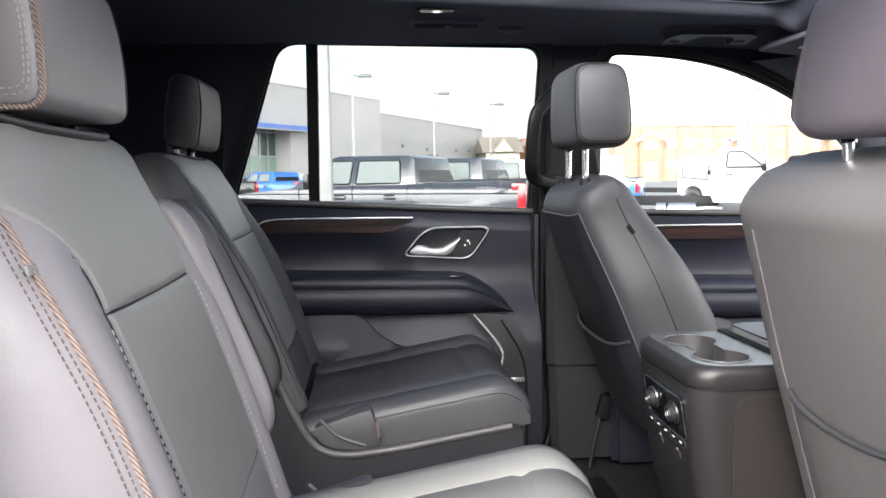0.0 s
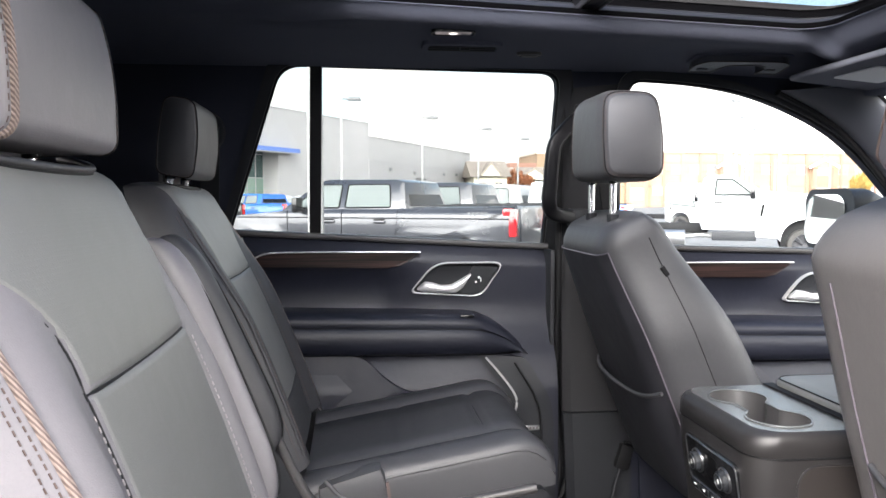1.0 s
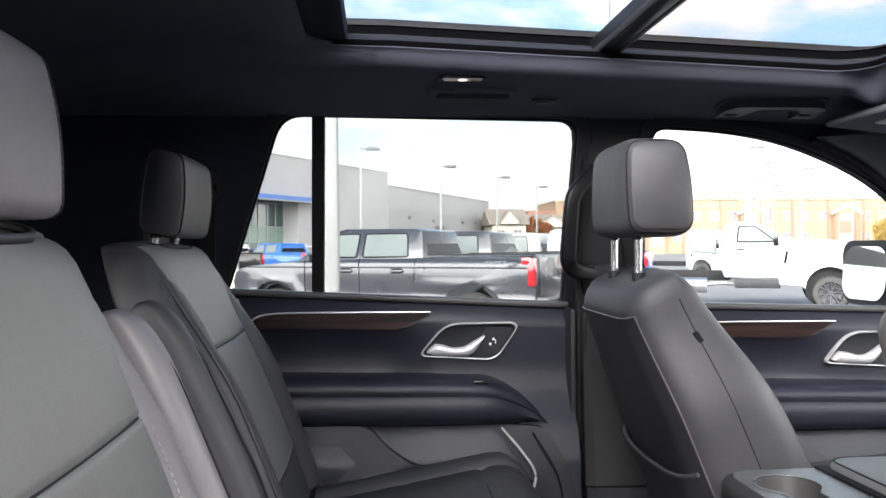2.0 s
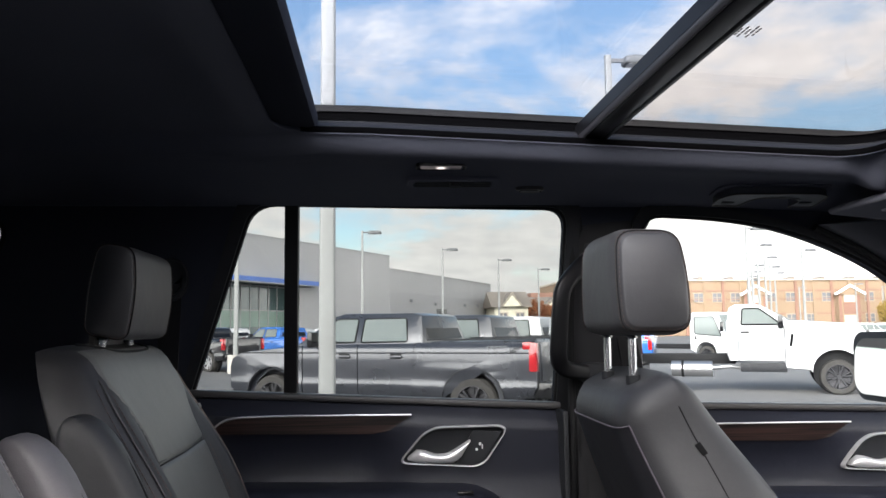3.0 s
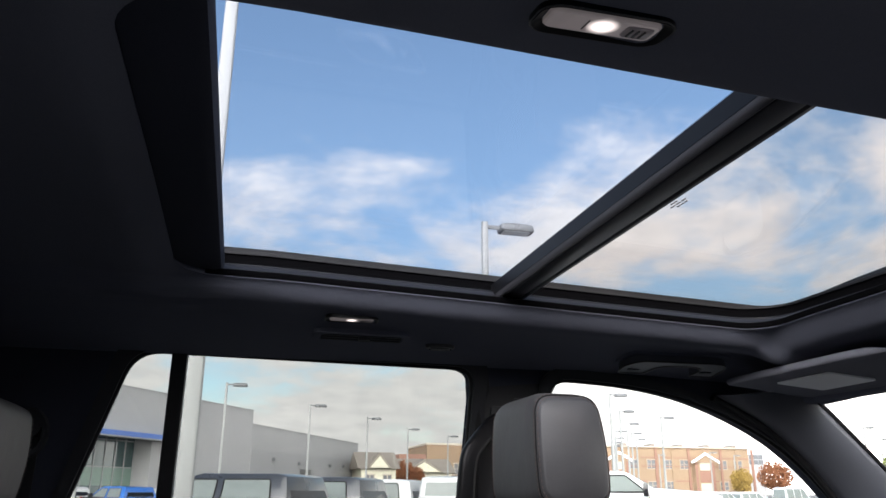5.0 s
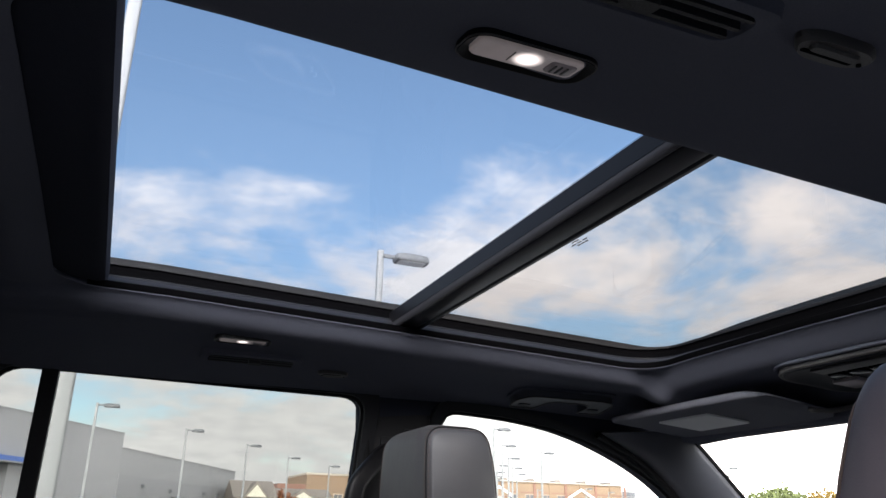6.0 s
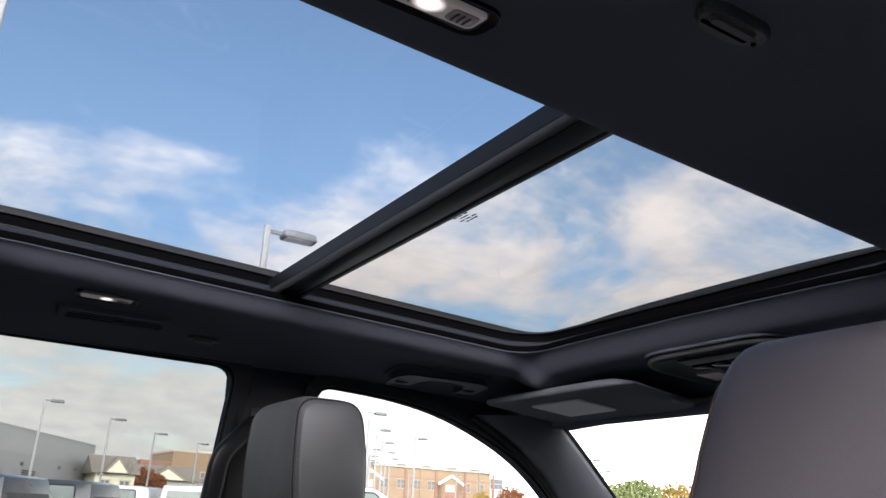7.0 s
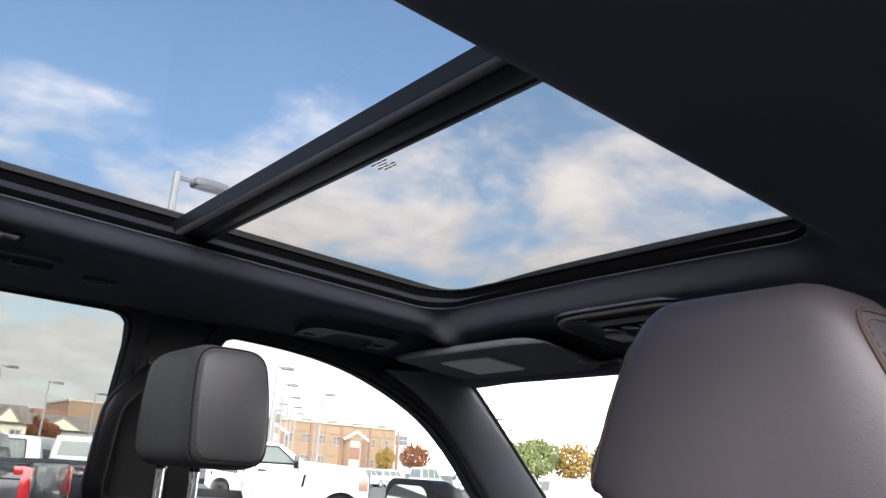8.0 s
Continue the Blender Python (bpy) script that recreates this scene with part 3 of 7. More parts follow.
def build_floor():
    bm = plate([(-2.35, -0.87), (1.9, -0.87), (1.9, 0.87), (-2.35, 0.87)], [], lambda x, y: (x, y, 0.58), lambda x, y: (x, y, 0.50))
    tagged(part("floor", bm, CARPET), "black carpeted car floor", "floor", kind="structure")
    bm = boxes(((-2.33, 0, 1.18), (0.06, 1.70, 1.28)))
    tagged(part("wall_rear", bm, CLOTH), "dark rear end of the cabin", "rear wall", kind="structure")
    bm = boxes(((1.92, 0, 0.85), (0.06, 1.80, 0.75)))
    tagged(part("wall_front", bm, PLASTIC), "dark front bulkhead of the cabin", "bulkhead", kind="structure")


build_floor()


def build_windscreen():
    t = thing("windscreen", "clear raked windscreen with black edge", "windscreen", (1.5, 0, 1.2))
    rows = []
    for k in range(9):
        s = k / 8
        x, z = 1.11 + 0.78 * s, 1.735 - 0.50 * s
        rows.append([(x + 0.10 * (1 - (j / 6 - 1) ** 2) - 0.05, (j / 6 - 1) * (0.66 + 0.14 * s), z) for j in range(13)])
    g = part("pane", surface(rows), CLEAR, t)
    g.visible_shadow = False
    # header trim under the top edge
    part("header_trim", sweep([(1.10 - 0.05 * abs(y) ** 2, y, 1.712 + 0.006 * (1 - (y / 0.7) ** 2)) for y in [-0.66 + 0.11 * k for k in range(13)]], rrect(0.05, 0.03, 0.010, 3)), CLOTH, t)


build_windscreen()


# ---- pillars and their trim on the far side ----
def build_a_pillar(sign):
    t = thing("pillar_trim", "grey textured plastic trim of the front roof pillar", "pillar trim", (1.3, sign * 0.75, 1.4))
    side_edge = smooth_path([(0.86, 0.715, 1.715), (1.00, 0.738, 1.655), (1.12, 0.762, 1.575), (1.25, 0.797, 1.462), (1.40, 0.835, 1.32), (1.52, 0.85, 1.22)])
    screen_edge = smooth_path([(1.06, 0.665, 1.728), (1.13, 0.685, 1.69), (1.27, 0.715, 1.585), (1.40, 0.745, 1.485), (1.58, 0.775, 1.345), (1.73, 0.79, 1.23)])
    rings = []
    for a, b in zip(side_edge, screen_edge):
        d = (b - a)
        nrm = Vector((-0.35, -0.85, -0.15)).normalized()
        rings.append([Vector((p.x, sign * p.y, p.z)) for p in (a + nrm * -0.02, a + nrm * 0.004, a + d * 0.12 + nrm * 0.016, a + d * 0.5 + nrm * 0.022, a + d * 0.88 + nrm * 0.014, b + nrm * 0.002, b - nrm * 0.02)])
    part("cover", loft(rings), PILLAR, t, smooth=60)
    seal = [Vector((p.x - 0.004, sign * (p.y + 0.004), p.z - 0.004)) for p in side_edge]
    part("door_seal", sweep(seal, circle(0.009, 8)), RUBBER, t, "black rubber door seal")
    rim = [Vector((p.x + 0.004, sign * p.y, p.z)) for p in screen_edge]
    part("screen_edge", sweep(rim, circle(0.006, 6)), RUBBER, t)


build_a_pillar(1)
build_a_pillar(-1)


def build_b_pillar():
    t = thing("door_pillar", "dark moulded trim of the middle door pillar", "pillar trim", (0.36, 0.8, 0.6))
    rings = []
    for z, x0, x1, y in ((1.765, 0.285, 0.50, 0.735), (1.70, 0.288, 0.46, 0.735), (1.55, 0.292, 0.455, 0.755), (1.38, 0.298, 0.46, 0.775), (1.20, 0.30, 0.47, 0.775), (0.868, 0.30, 0.50, 0.757), (0.864, 0.302, 0.50, 0.753), (0.60, 0.31, 0.56, 0.740)):
        rings.append([(x0, y + 0.10, z), (x0, y + 0.015, z), (x0 + 0.02, y, z), (x1 - 0.03, y - 0.004, z), (x1, y + 0.02, z), (x1, y + 0.10, z)])
    part("upper_cover", loft(rings[:6]), PILLAR_COVER, t, "grained dark grey upper pillar trim", smooth=35)
    part("lower_cover", loft(rings[6:]), PLASTIC, t, smooth=35)
    # double rubber seal along the rear door's opening
    for dx, r in ((0.0, 0.009), (0.020, 0.007)):
        line = smooth_path([(-0.40 + dx, 0.715, 1.772 + dx * 0.4), (0.19, 0.715, 1.772 + dx * 0.4), (0.262 + dx, 0.722, 1.760), (0.288 + dx, 0.742, 1.70), (0.290 + dx, 0.785, 1.45), (0.290 + dx, 0.790, 1.20), (0.290 + dx, 0.80, 0.90), (0.296 + dx, 0.78, 0.70), (0.26 + dx, 0.76, 0.60)], 8)
        part("door_seal", sweep(line, circle(r, 8), up=(0, 1, 0)), RUBBER, t, "black rubber door seal")
    return t


build_b_pillar()


def build_grab_loop():
    """The stout loop handle on the middle pillar."""
    t = thing("pillar_handle", "stout black loop grab handle on the door pillar", "grab handle", (0.28, 0.72, 1.4))
    line = smooth_path([(0.335, 0.745, 1.648), (0.305, 0.712, 1.628), (0.268, 0.684, 1.594), (0.248, 0.674, 1.566), (0.241, 0.673, 1.520), (0.238, 0.677, 1.470), (0.237, 0.684, 1.428), (0.249, 0.702, 1.402), (0.285, 0.735, 1.390), (0.335, 0.765, 1.385)], 6)
    part("grip", sweep(line, rrect(0.036, 0.026, 0.009, 4), up=(0, 1, 0)), BLACK, t, smooth=60)
    part("foot", boxes(((0.335, 0.757, 1.385), (0.06, 0.03, 0.045))), PLASTIC, t, bevel=0.008)
    part("foot", boxes(((0.340, 0.748, 1.655), (0.05, 0.03, 0.045))), PLASTIC, t, bevel=0.008)


build_grab_loop()


def build_belt():
    t = thing("seat_belt", "black seat belt hanging from its pillar guide", "seat belt", (0.36, 0.75, 0.6))
    part("webbing", sweep([(0.385, 0.722, 1.60), (0.405, 0.728, 1.45), (0.44, 0.725, 1.25), (0.50, 0.715, 1.0)], rrect(0.046, 0.003, 0.001, 1), up=(0, 1, 0)), RUBBER, t)
    part("guide", boxes(((0.385, 0.722, 1.61), (0.06, 0.016, 0.03))), GLOSS, t, bevel=0.006)
    part("height_slider", boxes(((0.385, 0.735, 1.64), (0.035, 0.012, 0.11))), PLASTIC, t, bevel=0.005)


build_belt()


# ---- doors on the far side ----
def strip(x0, x1, prof, steps=24):
    """A panel from a profile of (y, z) run along x; prof may be a function of x."""
    rows = []
    for k in range(steps + 1):
        x = x0 + (x1 - x0) * k / steps
        rows.append([(x, y, z) for y, z in (prof(x) if callable(prof) else prof)])
    return surface(rows)


def outline_solid(pts, y_of, depth):
    """A solid from an outline in (x, z) that lies on y_of(x, z) and stands depth proud towards the cabin."""
    return plate(pts, [], lambda x, z: (x, y_of(x, z) - depth, z), lambda x, z: (x, y_of(x, z), z))


def panel_y(x, z):
    """Depth of the trim panel: a bowl under the wood strip, flush round the handle and ahead of it."""
    bowl = lerp_table([(0.55, 0.705), (0.95, 0.712), (1.02, 0.745), (1.07, 0.785), (1.11, 0.828), (1.15, 0.846), (1.19, 0.848), (1.225, 0.836), (1.245, 0.820), (1.26, 0.811), (1.30, 0.808), (1.36, 0.835)], z)
    flush = lerp_table([(0.55, 0.705), (0.95, 0.712), (1.02, 0.740), (1.07, 0.775), (1.11, 0.800), (1.15, 0.811), (1.30, 0.812), (1.36, 0.835)], z)
    k = step(-0.20, -0.04, x) if x < 0.4 else step(0.84, 1.0, x)
    return bowl + (flush - bowl) * k


def build_door(name, x0, x1, belt0, belt1, ox, rear, oz=0.0):
    """Inner trim of a door; ox and oz shift the fittings along the car and up."""
    t = thing(name, ("closed rear car door with dark vinyl trim, wood strip and chrome handle" if rear else "closed front car door with dark vinyl trim and wood strip"), "car door", (0.5 * (x0 + x1), 0.85, 0.6))

    def prof(x):
        s = (x - x0) / (x1 - x0)
        top = belt0 + (belt1 - belt0) * s
        pts = [(0.872, top - 0.004), (0.850, top + 0.002), (0.836, top - 0.006), (0.826, top - 0.028)]
        for k in range(1, 45):
            z = top - 0.028 - (top - 0.028 - 0.60) * k / 44
            pts.append((panel_y(x, z - oz), z))
        return pts + [(0.76, 0.585), (0.86, 0.585)]
    part("panel", strip(x0, x1, prof, 48), VINYL, t, smooth=50)
    part("front_edge", boxes(((x1 - 0.004, 0.81, 0.95), (0.012, 0.10, 0.70))), PLASTIC, t, bevel=0.004)
    # window sill cap
    sill = [(x0 + (x1 - x0) * k / 12, 0.842, belt0 + (belt1 - belt0) * k / 12 + 0.001) for k in range(13)]
    part("sill_cap", sweep(sill, rrect(0.034, 0.016, 0.006, 3)), SATIN, t)
    # armrest
    a0, a1 = x0 + 0.02, 0.205 + ox
    rings = []
    for k in range(25):
        s = k / 24
        x = a0 + (a1 - a0) * s
        e = max(0.0, (s - 0.80) / 0.20)
        top = 1.152 - 0.022 * s - 0.100 * e ** 1.7 + oz
        bot = 1.040 - 0.010 * s + oz
        out = 0.700 + 0.05 * e ** 2
        h = max(top - bot, 0.008)
        rings.append([(x, 0.815, top + 0.006), (x, out + 0.060, top + 0.005), (x, out + 0.026, top + 0.001), (x, out + 0.010, top - 0.008), (x, out + 0.006, top - 0.26 * h), (x, out + 0.009, top - 0.30 * h), (x, out + 0.005, top - 0.34 * h), (x, out, top - 0.48 * h), (x, out - 0.002, top - 0.66 * h), (x, out + 0.010, bot + 0.12 * h), (x, out + 0.028, bot + 0.02 * h), (x, out + 0.06, bot - 0.002), (x, 0.80, bot)])
    arm = part("armrest", loft(rings), VINYL, t, "padded dark vinyl armrest", smooth=50)
    part("seam", sweep([(r[5][0], r[5][1] - 0.0006, r[5][2]) for r in rings], circle(0.0014, 5)), RUBBER, arm)
    part("lock_switch", boxes(((0.035 + ox, 0.722, 1.136 + oz), (0.035, 0.018, 0.005))), GLOSS, arm, bevel=0.002)
    # wood strip with a bright upper edge
    w0, w1 = (-0.523 if rear else x0 + 0.05), -0.077 + ox
    pts = [(w0, 1.2605 + oz), (w0 + 0.06, 1.2585 + oz), (w1 - 0.086, 1.2530 + oz), (w1 - 0.048, 1.2610 + oz), (w1, 1.2930 + oz), (w0 + 0.15, 1.2960 + oz), (w0 + 0.060, 1.2935 + oz), (w0 + 0.026, 1.2840 + oz)]
    part("wood_strip", outline_solid(pts, lambda x, z: panel_y(x, z - oz) + 0.002, 0.008), WOODTRIM, t, "dark open-grain wood strip")
    line = [(w0 - 0.004, 0.800, 1.2600 + oz), (w0 + 0.024, 0.799, 1.2855 + oz), (w0 + 0.056, 0.799, 1.2950 + oz), (w0 + 0.12, 0.799, 1.2975 + oz), (w0 + 0.25, 0.799, 1.2970 + oz), (w1, 0.799, 1.2950 + oz)]
    part("bright_edge", sweep(smooth_path(line, 6), circle(0.0023, 8)), LIT_CHROME, t, "thin chrome edge")
    # release handle in its recess
    cx, cz = 0.016 + ox, 1.220 + oz
    ring2 = round_poly([(-0.108 + ox, 1.186 + oz), (0.086 + ox, 1.173 + oz), (0.143 + ox, 1.258 + oz), (0.130 + ox, 1.268 + oz), (-0.040 + ox, 1.268 + oz)], [0.020, 0.030, 0.018, 0.012, 0.040], 7)
    shrink = lambda k, q: [((x - cx) * k + cx, (z - cz) * q + cz) for x, z in ring2]
    rim = [[(x, y, z) for x, z in shrink(k, q)] for k, q, y in ((1.0, 1.0, 0.815), (0.998, 0.996, 0.8040), (0.990, 0.980, 0.8000), (0.978, 0.952, 0.7985), (0.964, 0.920, 0.7990), (0.953, 0.894, 0.8015), (0.947, 0.880, 0.815))]
    part("bezel", loft(rim, cap=False), LIT_CHROME, t, "polished chrome surround", smooth=60)
    well = [[(x, y, z) for x, z in shrink(k, q)] for k, q, y in ((0.947, 0.882, 0.801), (0.935, 0.86, 0.8075), (0.90, 0.80, 0.8105), (0.02, 0.02, 0.8105))]
    part("recess", loft(well, cap=False), PLASTIC, t, "black recess", smooth=50)
    lev = []
    for k in range(15):
        s = k / 14
        x = -0.086 + ox + 0.142 * s
        zt = lerp_table([(0.0, 1.200), (0.14, 1.217), (0.26, 1.216), (0.45, 1.207), (0.62, 1.208), (0.80, 1.221), (1.0, 1.237)], s) + oz
        zb = lerp_table([(0.0, 1.194), (0.14, 1.189), (0.5, 1.187), (0.74, 1.187), (0.86, 1.200), (1.0, 1.231)], s) + oz
        yb = 0.803 - 0.010 * math.sin(math.pi * s)
        zm = 0.5 * (zt + zb)
        lev.append([(x, yb - 0.002, zt), (x, yb - 0.008, 0.6 * zt + 0.4 * zm), (x, yb - 0.010, zm), (x, yb - 0.007, 0.6 * zb + 0.4 * zm), (x, yb, zb), (x, yb + 0.008, zb), (x, yb + 0.008, zt)])
    part("lever", loft(lev), LIT_CHROME, t, "satin chrome pull lever", smooth=60)
    tile = round_poly([(0.026 + ox, 1.183 + oz), (0.086 + ox, 1.182 + oz), (0.128 + ox, 1.252 + oz), (0.062 + ox, 1.256 + oz)], [0.004, 0.020, 0.012, 0.006], 5)
    lock = part("lock_button", plate(tile, [], lambda x, z: (x, 0.806, z), lambda x, z: (x, 0.822, z)), PLASTIC, t, "black lock rocker", smooth=40)
    bm = boxes(((0.071 + ox, 0.8050, 1.214 + oz), (0.005, 0.002, 0.005)), ((0.079 + ox, 0.8050, 1.226 + oz), (0.005, 0.002, 0.006)), ((0.084 + ox, 0.8050, 1.220 + oz), (0.002, 0.002, 0.010)))
    part("lock_mark", bm, LABELWHITE, lock)
    # shaped lower pocket panel
    pts = [(x0 + 0.02, 0.60), (x0 + 0.02, 1.042 + oz), (-0.238 + ox, 1.036 + oz), (-0.212 + ox, 1.018 + oz), (-0.186 + ox, 0.990 + oz), (-0.135 + ox, 0.955 + oz), (-0.085 + ox, 0.942 + oz), (0.05 + ox, 0.930 + oz), (0.05 + ox, 0.60)]
    part("map_pocket", outline_solid(round_poly(pts, [0, 0, 0.02, 0.03, 0.04, 0.05, 0.05, 0, 0], 4), lambda x, z: panel_y(x, z - oz), 0.022), VINYL, t, "raised map pocket", smooth=30)
    # loudspeaker
    pts = round_poly([(0.062 + ox, 1.034 + oz), (0.19 + ox, 1.024 + oz), (0.255 + ox, 0.910 + oz), (0.262 + ox, 0.62), (0.07 + ox, 0.62), (0.155 + ox, 0.86 + oz), (0.152 + ox, 0.912 + oz)], [0.01, 0.02, 0.04, 0.03, 0.03, 0.05, 0.03], 4)
    grille = part("speaker_cover", outline_solid(pts, lambda x, z: panel_y(x, z - oz), 0.014), PLASTIC, t, "dark speaker cover", smooth=30)
    line = smooth_path([(0.077 + ox, 0.682, 1.036 + oz), (0.110 + ox, 0.682, 0.998 + oz), (0.146 + ox, 0.682, 0.950 + oz), (0.157 + ox, 0.682, 0.918 + oz), (0.147 + ox, 0.682, 0.878 + oz)], 5)
    part("bright_line", sweep(line, circle(0.0032, 6)), LIT_CHROME, grille, "thin chrome line")
    line = smooth_path([(0.152 + ox, 0.688, 1.020 + oz), (0.205 + ox, 0.686, 0.930 + oz), (0.222 + ox, 0.686, 0.85 + oz), (0.225 + ox, 0.688, 0.64)], 5)
    part("groove", sweep(line, circle(0.003, 6)), RUBBER, grille)
    if rear:
        part("badge", boxes(((0.197 + ox, 0.684, 0.851), (0.040, 0.004, 0.013))), SATIN_CHROME, grille, "small bright badge plate", bevel=0.0015)
        bm = bmesh.new()
        for k in range(4):
            box(bm, (0.184 + ox + 0.0085 * k, 0.6815, 0.851), (0.006, 0.001, 0.006))
        part("badge_print", bm, ETCH, grille)
    return t


rear_door = build_door("rear_door", -0.62, 0.272, 1.350, 1.304, 0.0, True)
front_door = build_door("front_door", 0.47, 1.75, 1.302, 1.262, 1.040, False, -0.038)


def build_glass(name, parent_name, pts, mat, label):
    t = thing(name, label, "window", (sum(p[0] for p in pts) / len(pts), 0.85, 1.3), kind="structure")
    cx = sum(p[0] for p in pts) / len(pts)
    cz = sum(p[1] for p in pts) / len(pts)
    big = [(cx + (x - cx) * 1.02, cz + (z - cz) * 1.03) for x, z in pts]
    g = part("pane", plate(big, [], lambda x, z: (x, side_y(z) + 0.020, z), lambda x, z: (x, side_y(z) + 0.024, z)), mat, t)
    g.visible_shadow = False
    line = [Vector((x, side_y(z) + 0.004, z)) for x, z in pts]
    part("rubber_edge", sweep(line, rrect(0.012, 0.010, 0.003, 2), up=(0, 1, 0.3), closed=True), RUBBER, t)
    return t


w1 = build_glass("window_1", "", REAR_WINDOW, PRIVACY, "rear side window with a black dividing bar")
part("dividing_bar", loft([[(-0.3405 + dx - 0.013 + 0.014 * (z - 1.3) / 0.45, side_y(z) + dy, z) for dx, dy in ((-0.0145, -0.004), (0.0145, -0.004), (0.0145, 0.034), (-0.0145, 0.034))] for z in (1.32, 1.77)]), RUBBER, w1, "black upright bar")
build_glass("window_2", "", FRONT_WINDOW, CLEAR, "front side window curving down towards the windscreen")
build_glass("window_3", "", QUARTER_WINDOW, PRIVACY, "rear quarter window beside the third row")


def build_window_frame(parent, pts, grow, name="window_frame"):
    """Moulded door frame round a window, slightly proud of the cloth."""
    cx = 0.5 * (min(p[0] for p in pts) + max(p[0] for p in pts))
    cz = 0.5 * (min(p[1] for p in pts) + max(p[1] for p in pts))
    hw, hh = cx - min(p[0] for p in pts), cz - min(p[1] for p in pts)
    big = [(cx + (x - cx) * (1 + grow / hw), min(cz + (z - cz) * (1 + grow / hh), 1.782)) for x, z in pts]
    part(name, plate(big, [pts], lambda x, z: (x, side_y(z) - 0.010, z), lambda x, z: (x, side_y(z) + 0.002, z)), PLASTIC, parent, "dark moulded frame round the glass", smooth=30)


build_window_frame(rear_door, REAR_WINDOW, 0.030)
build_window_frame(front_door, FRONT_WINDOW, 0.022)


def build_belt_guide():
    t = thing("belt_guide", "black rear seat belt guide loop on the pillar", "belt guide", (-0.60, 0.76, 1.62))
    part("loop", sweep([(-0.600 + 0.030 * math.cos(2 * math.pi * k / 20), 0.752, 1.600 + 0.040 * math.sin(2 * math.pi * k / 20)) for k in range(20)], circle(0.008, 6), up=(0, 1, 0), closed=True), PLASTIC, t)
    part("bolt_cover", cyl(bmesh.new(), (-0.600, 0.745, 1.615), (-0.600, 0.775, 1.615), 0.024, n=16), PLASTIC, t)
    part("webbing", sweep([(-0.600, 0.752, 1.590), (-0.61, 0.765, 1.30), (-0.63, 0.77, 1.0)], rrect(0.046, 0.003, 0.001, 1), up=(0, 1, 0)), RUBBER, t)


build_belt_guide()


# ---- seats ----
def spine(base, recline):
    a = radians(recline)
    u = Vector((-math.sin(a), 0, math.cos(a)))
    n = Vector((math.cos(a), 0, math.sin(a)))
    b = Vector(base)
    return lambda s, y, d: b + u * s + n * d + Vector((0, y, 0))


def groove(v, c, w):
    return math.exp(-((v - c) / w) ** 2)


U_ROW = [-1, -0.996, -0.985, -0.97, -0.95, -0.90, -0.84, -0.77, -0.71, -0.67, -0.645, -0.63, -0.615, -0.60, -0.575, -0.53, -0.45, -0.33, -0.2, -0.07]
U_ROW = U_ROW + [-u for u in reversed(U_ROW)]


class Back:
    """Shape of a backrest: front depth over width and length."""

    def __init__(self, at, length, width, fore, aft, top_width, crease, yoke=None, square=(5, 2.2), swing=0.40, blunt=9, crown=0.65, shoulder=(0.93, 0.10)):
        self.at, self.l, self.w, self.fore, self.aft, self.tw, self.crease, self.yoke, self.square, self.swing, self.blunt, self.crown, self.shoulder = at, length, width, fore, aft, top_width, crease, yoke, square, swing, blunt, crown, shoulder

    def seam(self, s):
        """Where the bolster's seam runs: it swings out to the shoulder above the yoke line."""
        if self.yoke is None:
            return 0.622
        return 0.622 + self.swing * step(self.yoke, self.yoke + 0.15, s) ** 1.3

    def half(self, s):
        v = s / self.l
        w = self.w + (self.tw - self.w) * step(0.55, 0.95, v)
        e = max(0.0, (v - self.shoulder[0]) / (1 - self.shoulder[0]))
        return 0.5 * w * (1 - self.shoulder[1] * e ** 2)

    def front(self, s, u):
        v = s / self.l
        e = max(0.0, (v - 0.90) / 0.10)
        body = (self.fore[0] + (self.fore[1] - self.fore[0]) * v) * (1 - 0.75 * e ** 2.2)
        edge = (1 - abs(u) ** self.square[0]) ** (1 / self.square[1])
        m = self.seam(s)
        bol = 0.028 * step(0.62, 0.82, abs(u)) * (1 - step(0.45, 0.90, v)) + 0.006 * math.cos(u * 1.5)
        cut = 0.004 * groove(abs(u), m, 0.010)
        if abs(u) < m + 0.02:
            for c in self.crease:
                cut += 0.003 * groove(s, c + 0.003 * abs(u), 0.0022)
        lumbar = 0.012 * math.sin(math.pi * min(1, v * 1.1))
        return (body + bol + lumbar) * edge - cut

    def rear(self, s, u):
        v = s / self.l
        e = max(0.0, (v - 0.92) / 0.08)
        return -(self.aft[0] + (self.aft[1] - self.aft[0]) * v) * (1 - self.crown * e ** 2) * (1 - abs(u) ** self.blunt) ** (1 / 3)

    def mesh(self, n=46):
        rings = []
        ss = [self.l * k / n for k in range(n + 1)]
        for c in self.crease:
            ss += [c - 0.006, c - 0.003, c, c + 0.003, c + 0.006, c + 0.009]
        for s in sorted(ss):
            h = self.half(s)
            ring = [self.at(s, u * h, self.front(s, u)) for u in U_ROW]
            ring += [self.at(s, u * h, self.rear(s, u)) for u in reversed(U_ROW[1:-1])]
            rings.append(ring)
        return loft(rings)

    def line(self, u, s0, s1, n=40, lift=0.0015):
        return [self.at(s0 + (s1 - s0) * k / n, u * self.half(s0 + (s1 - s0) * k / n), self.front(s0 + (s1 - s0) * k / n, u) + lift) for k in range(n + 1)]


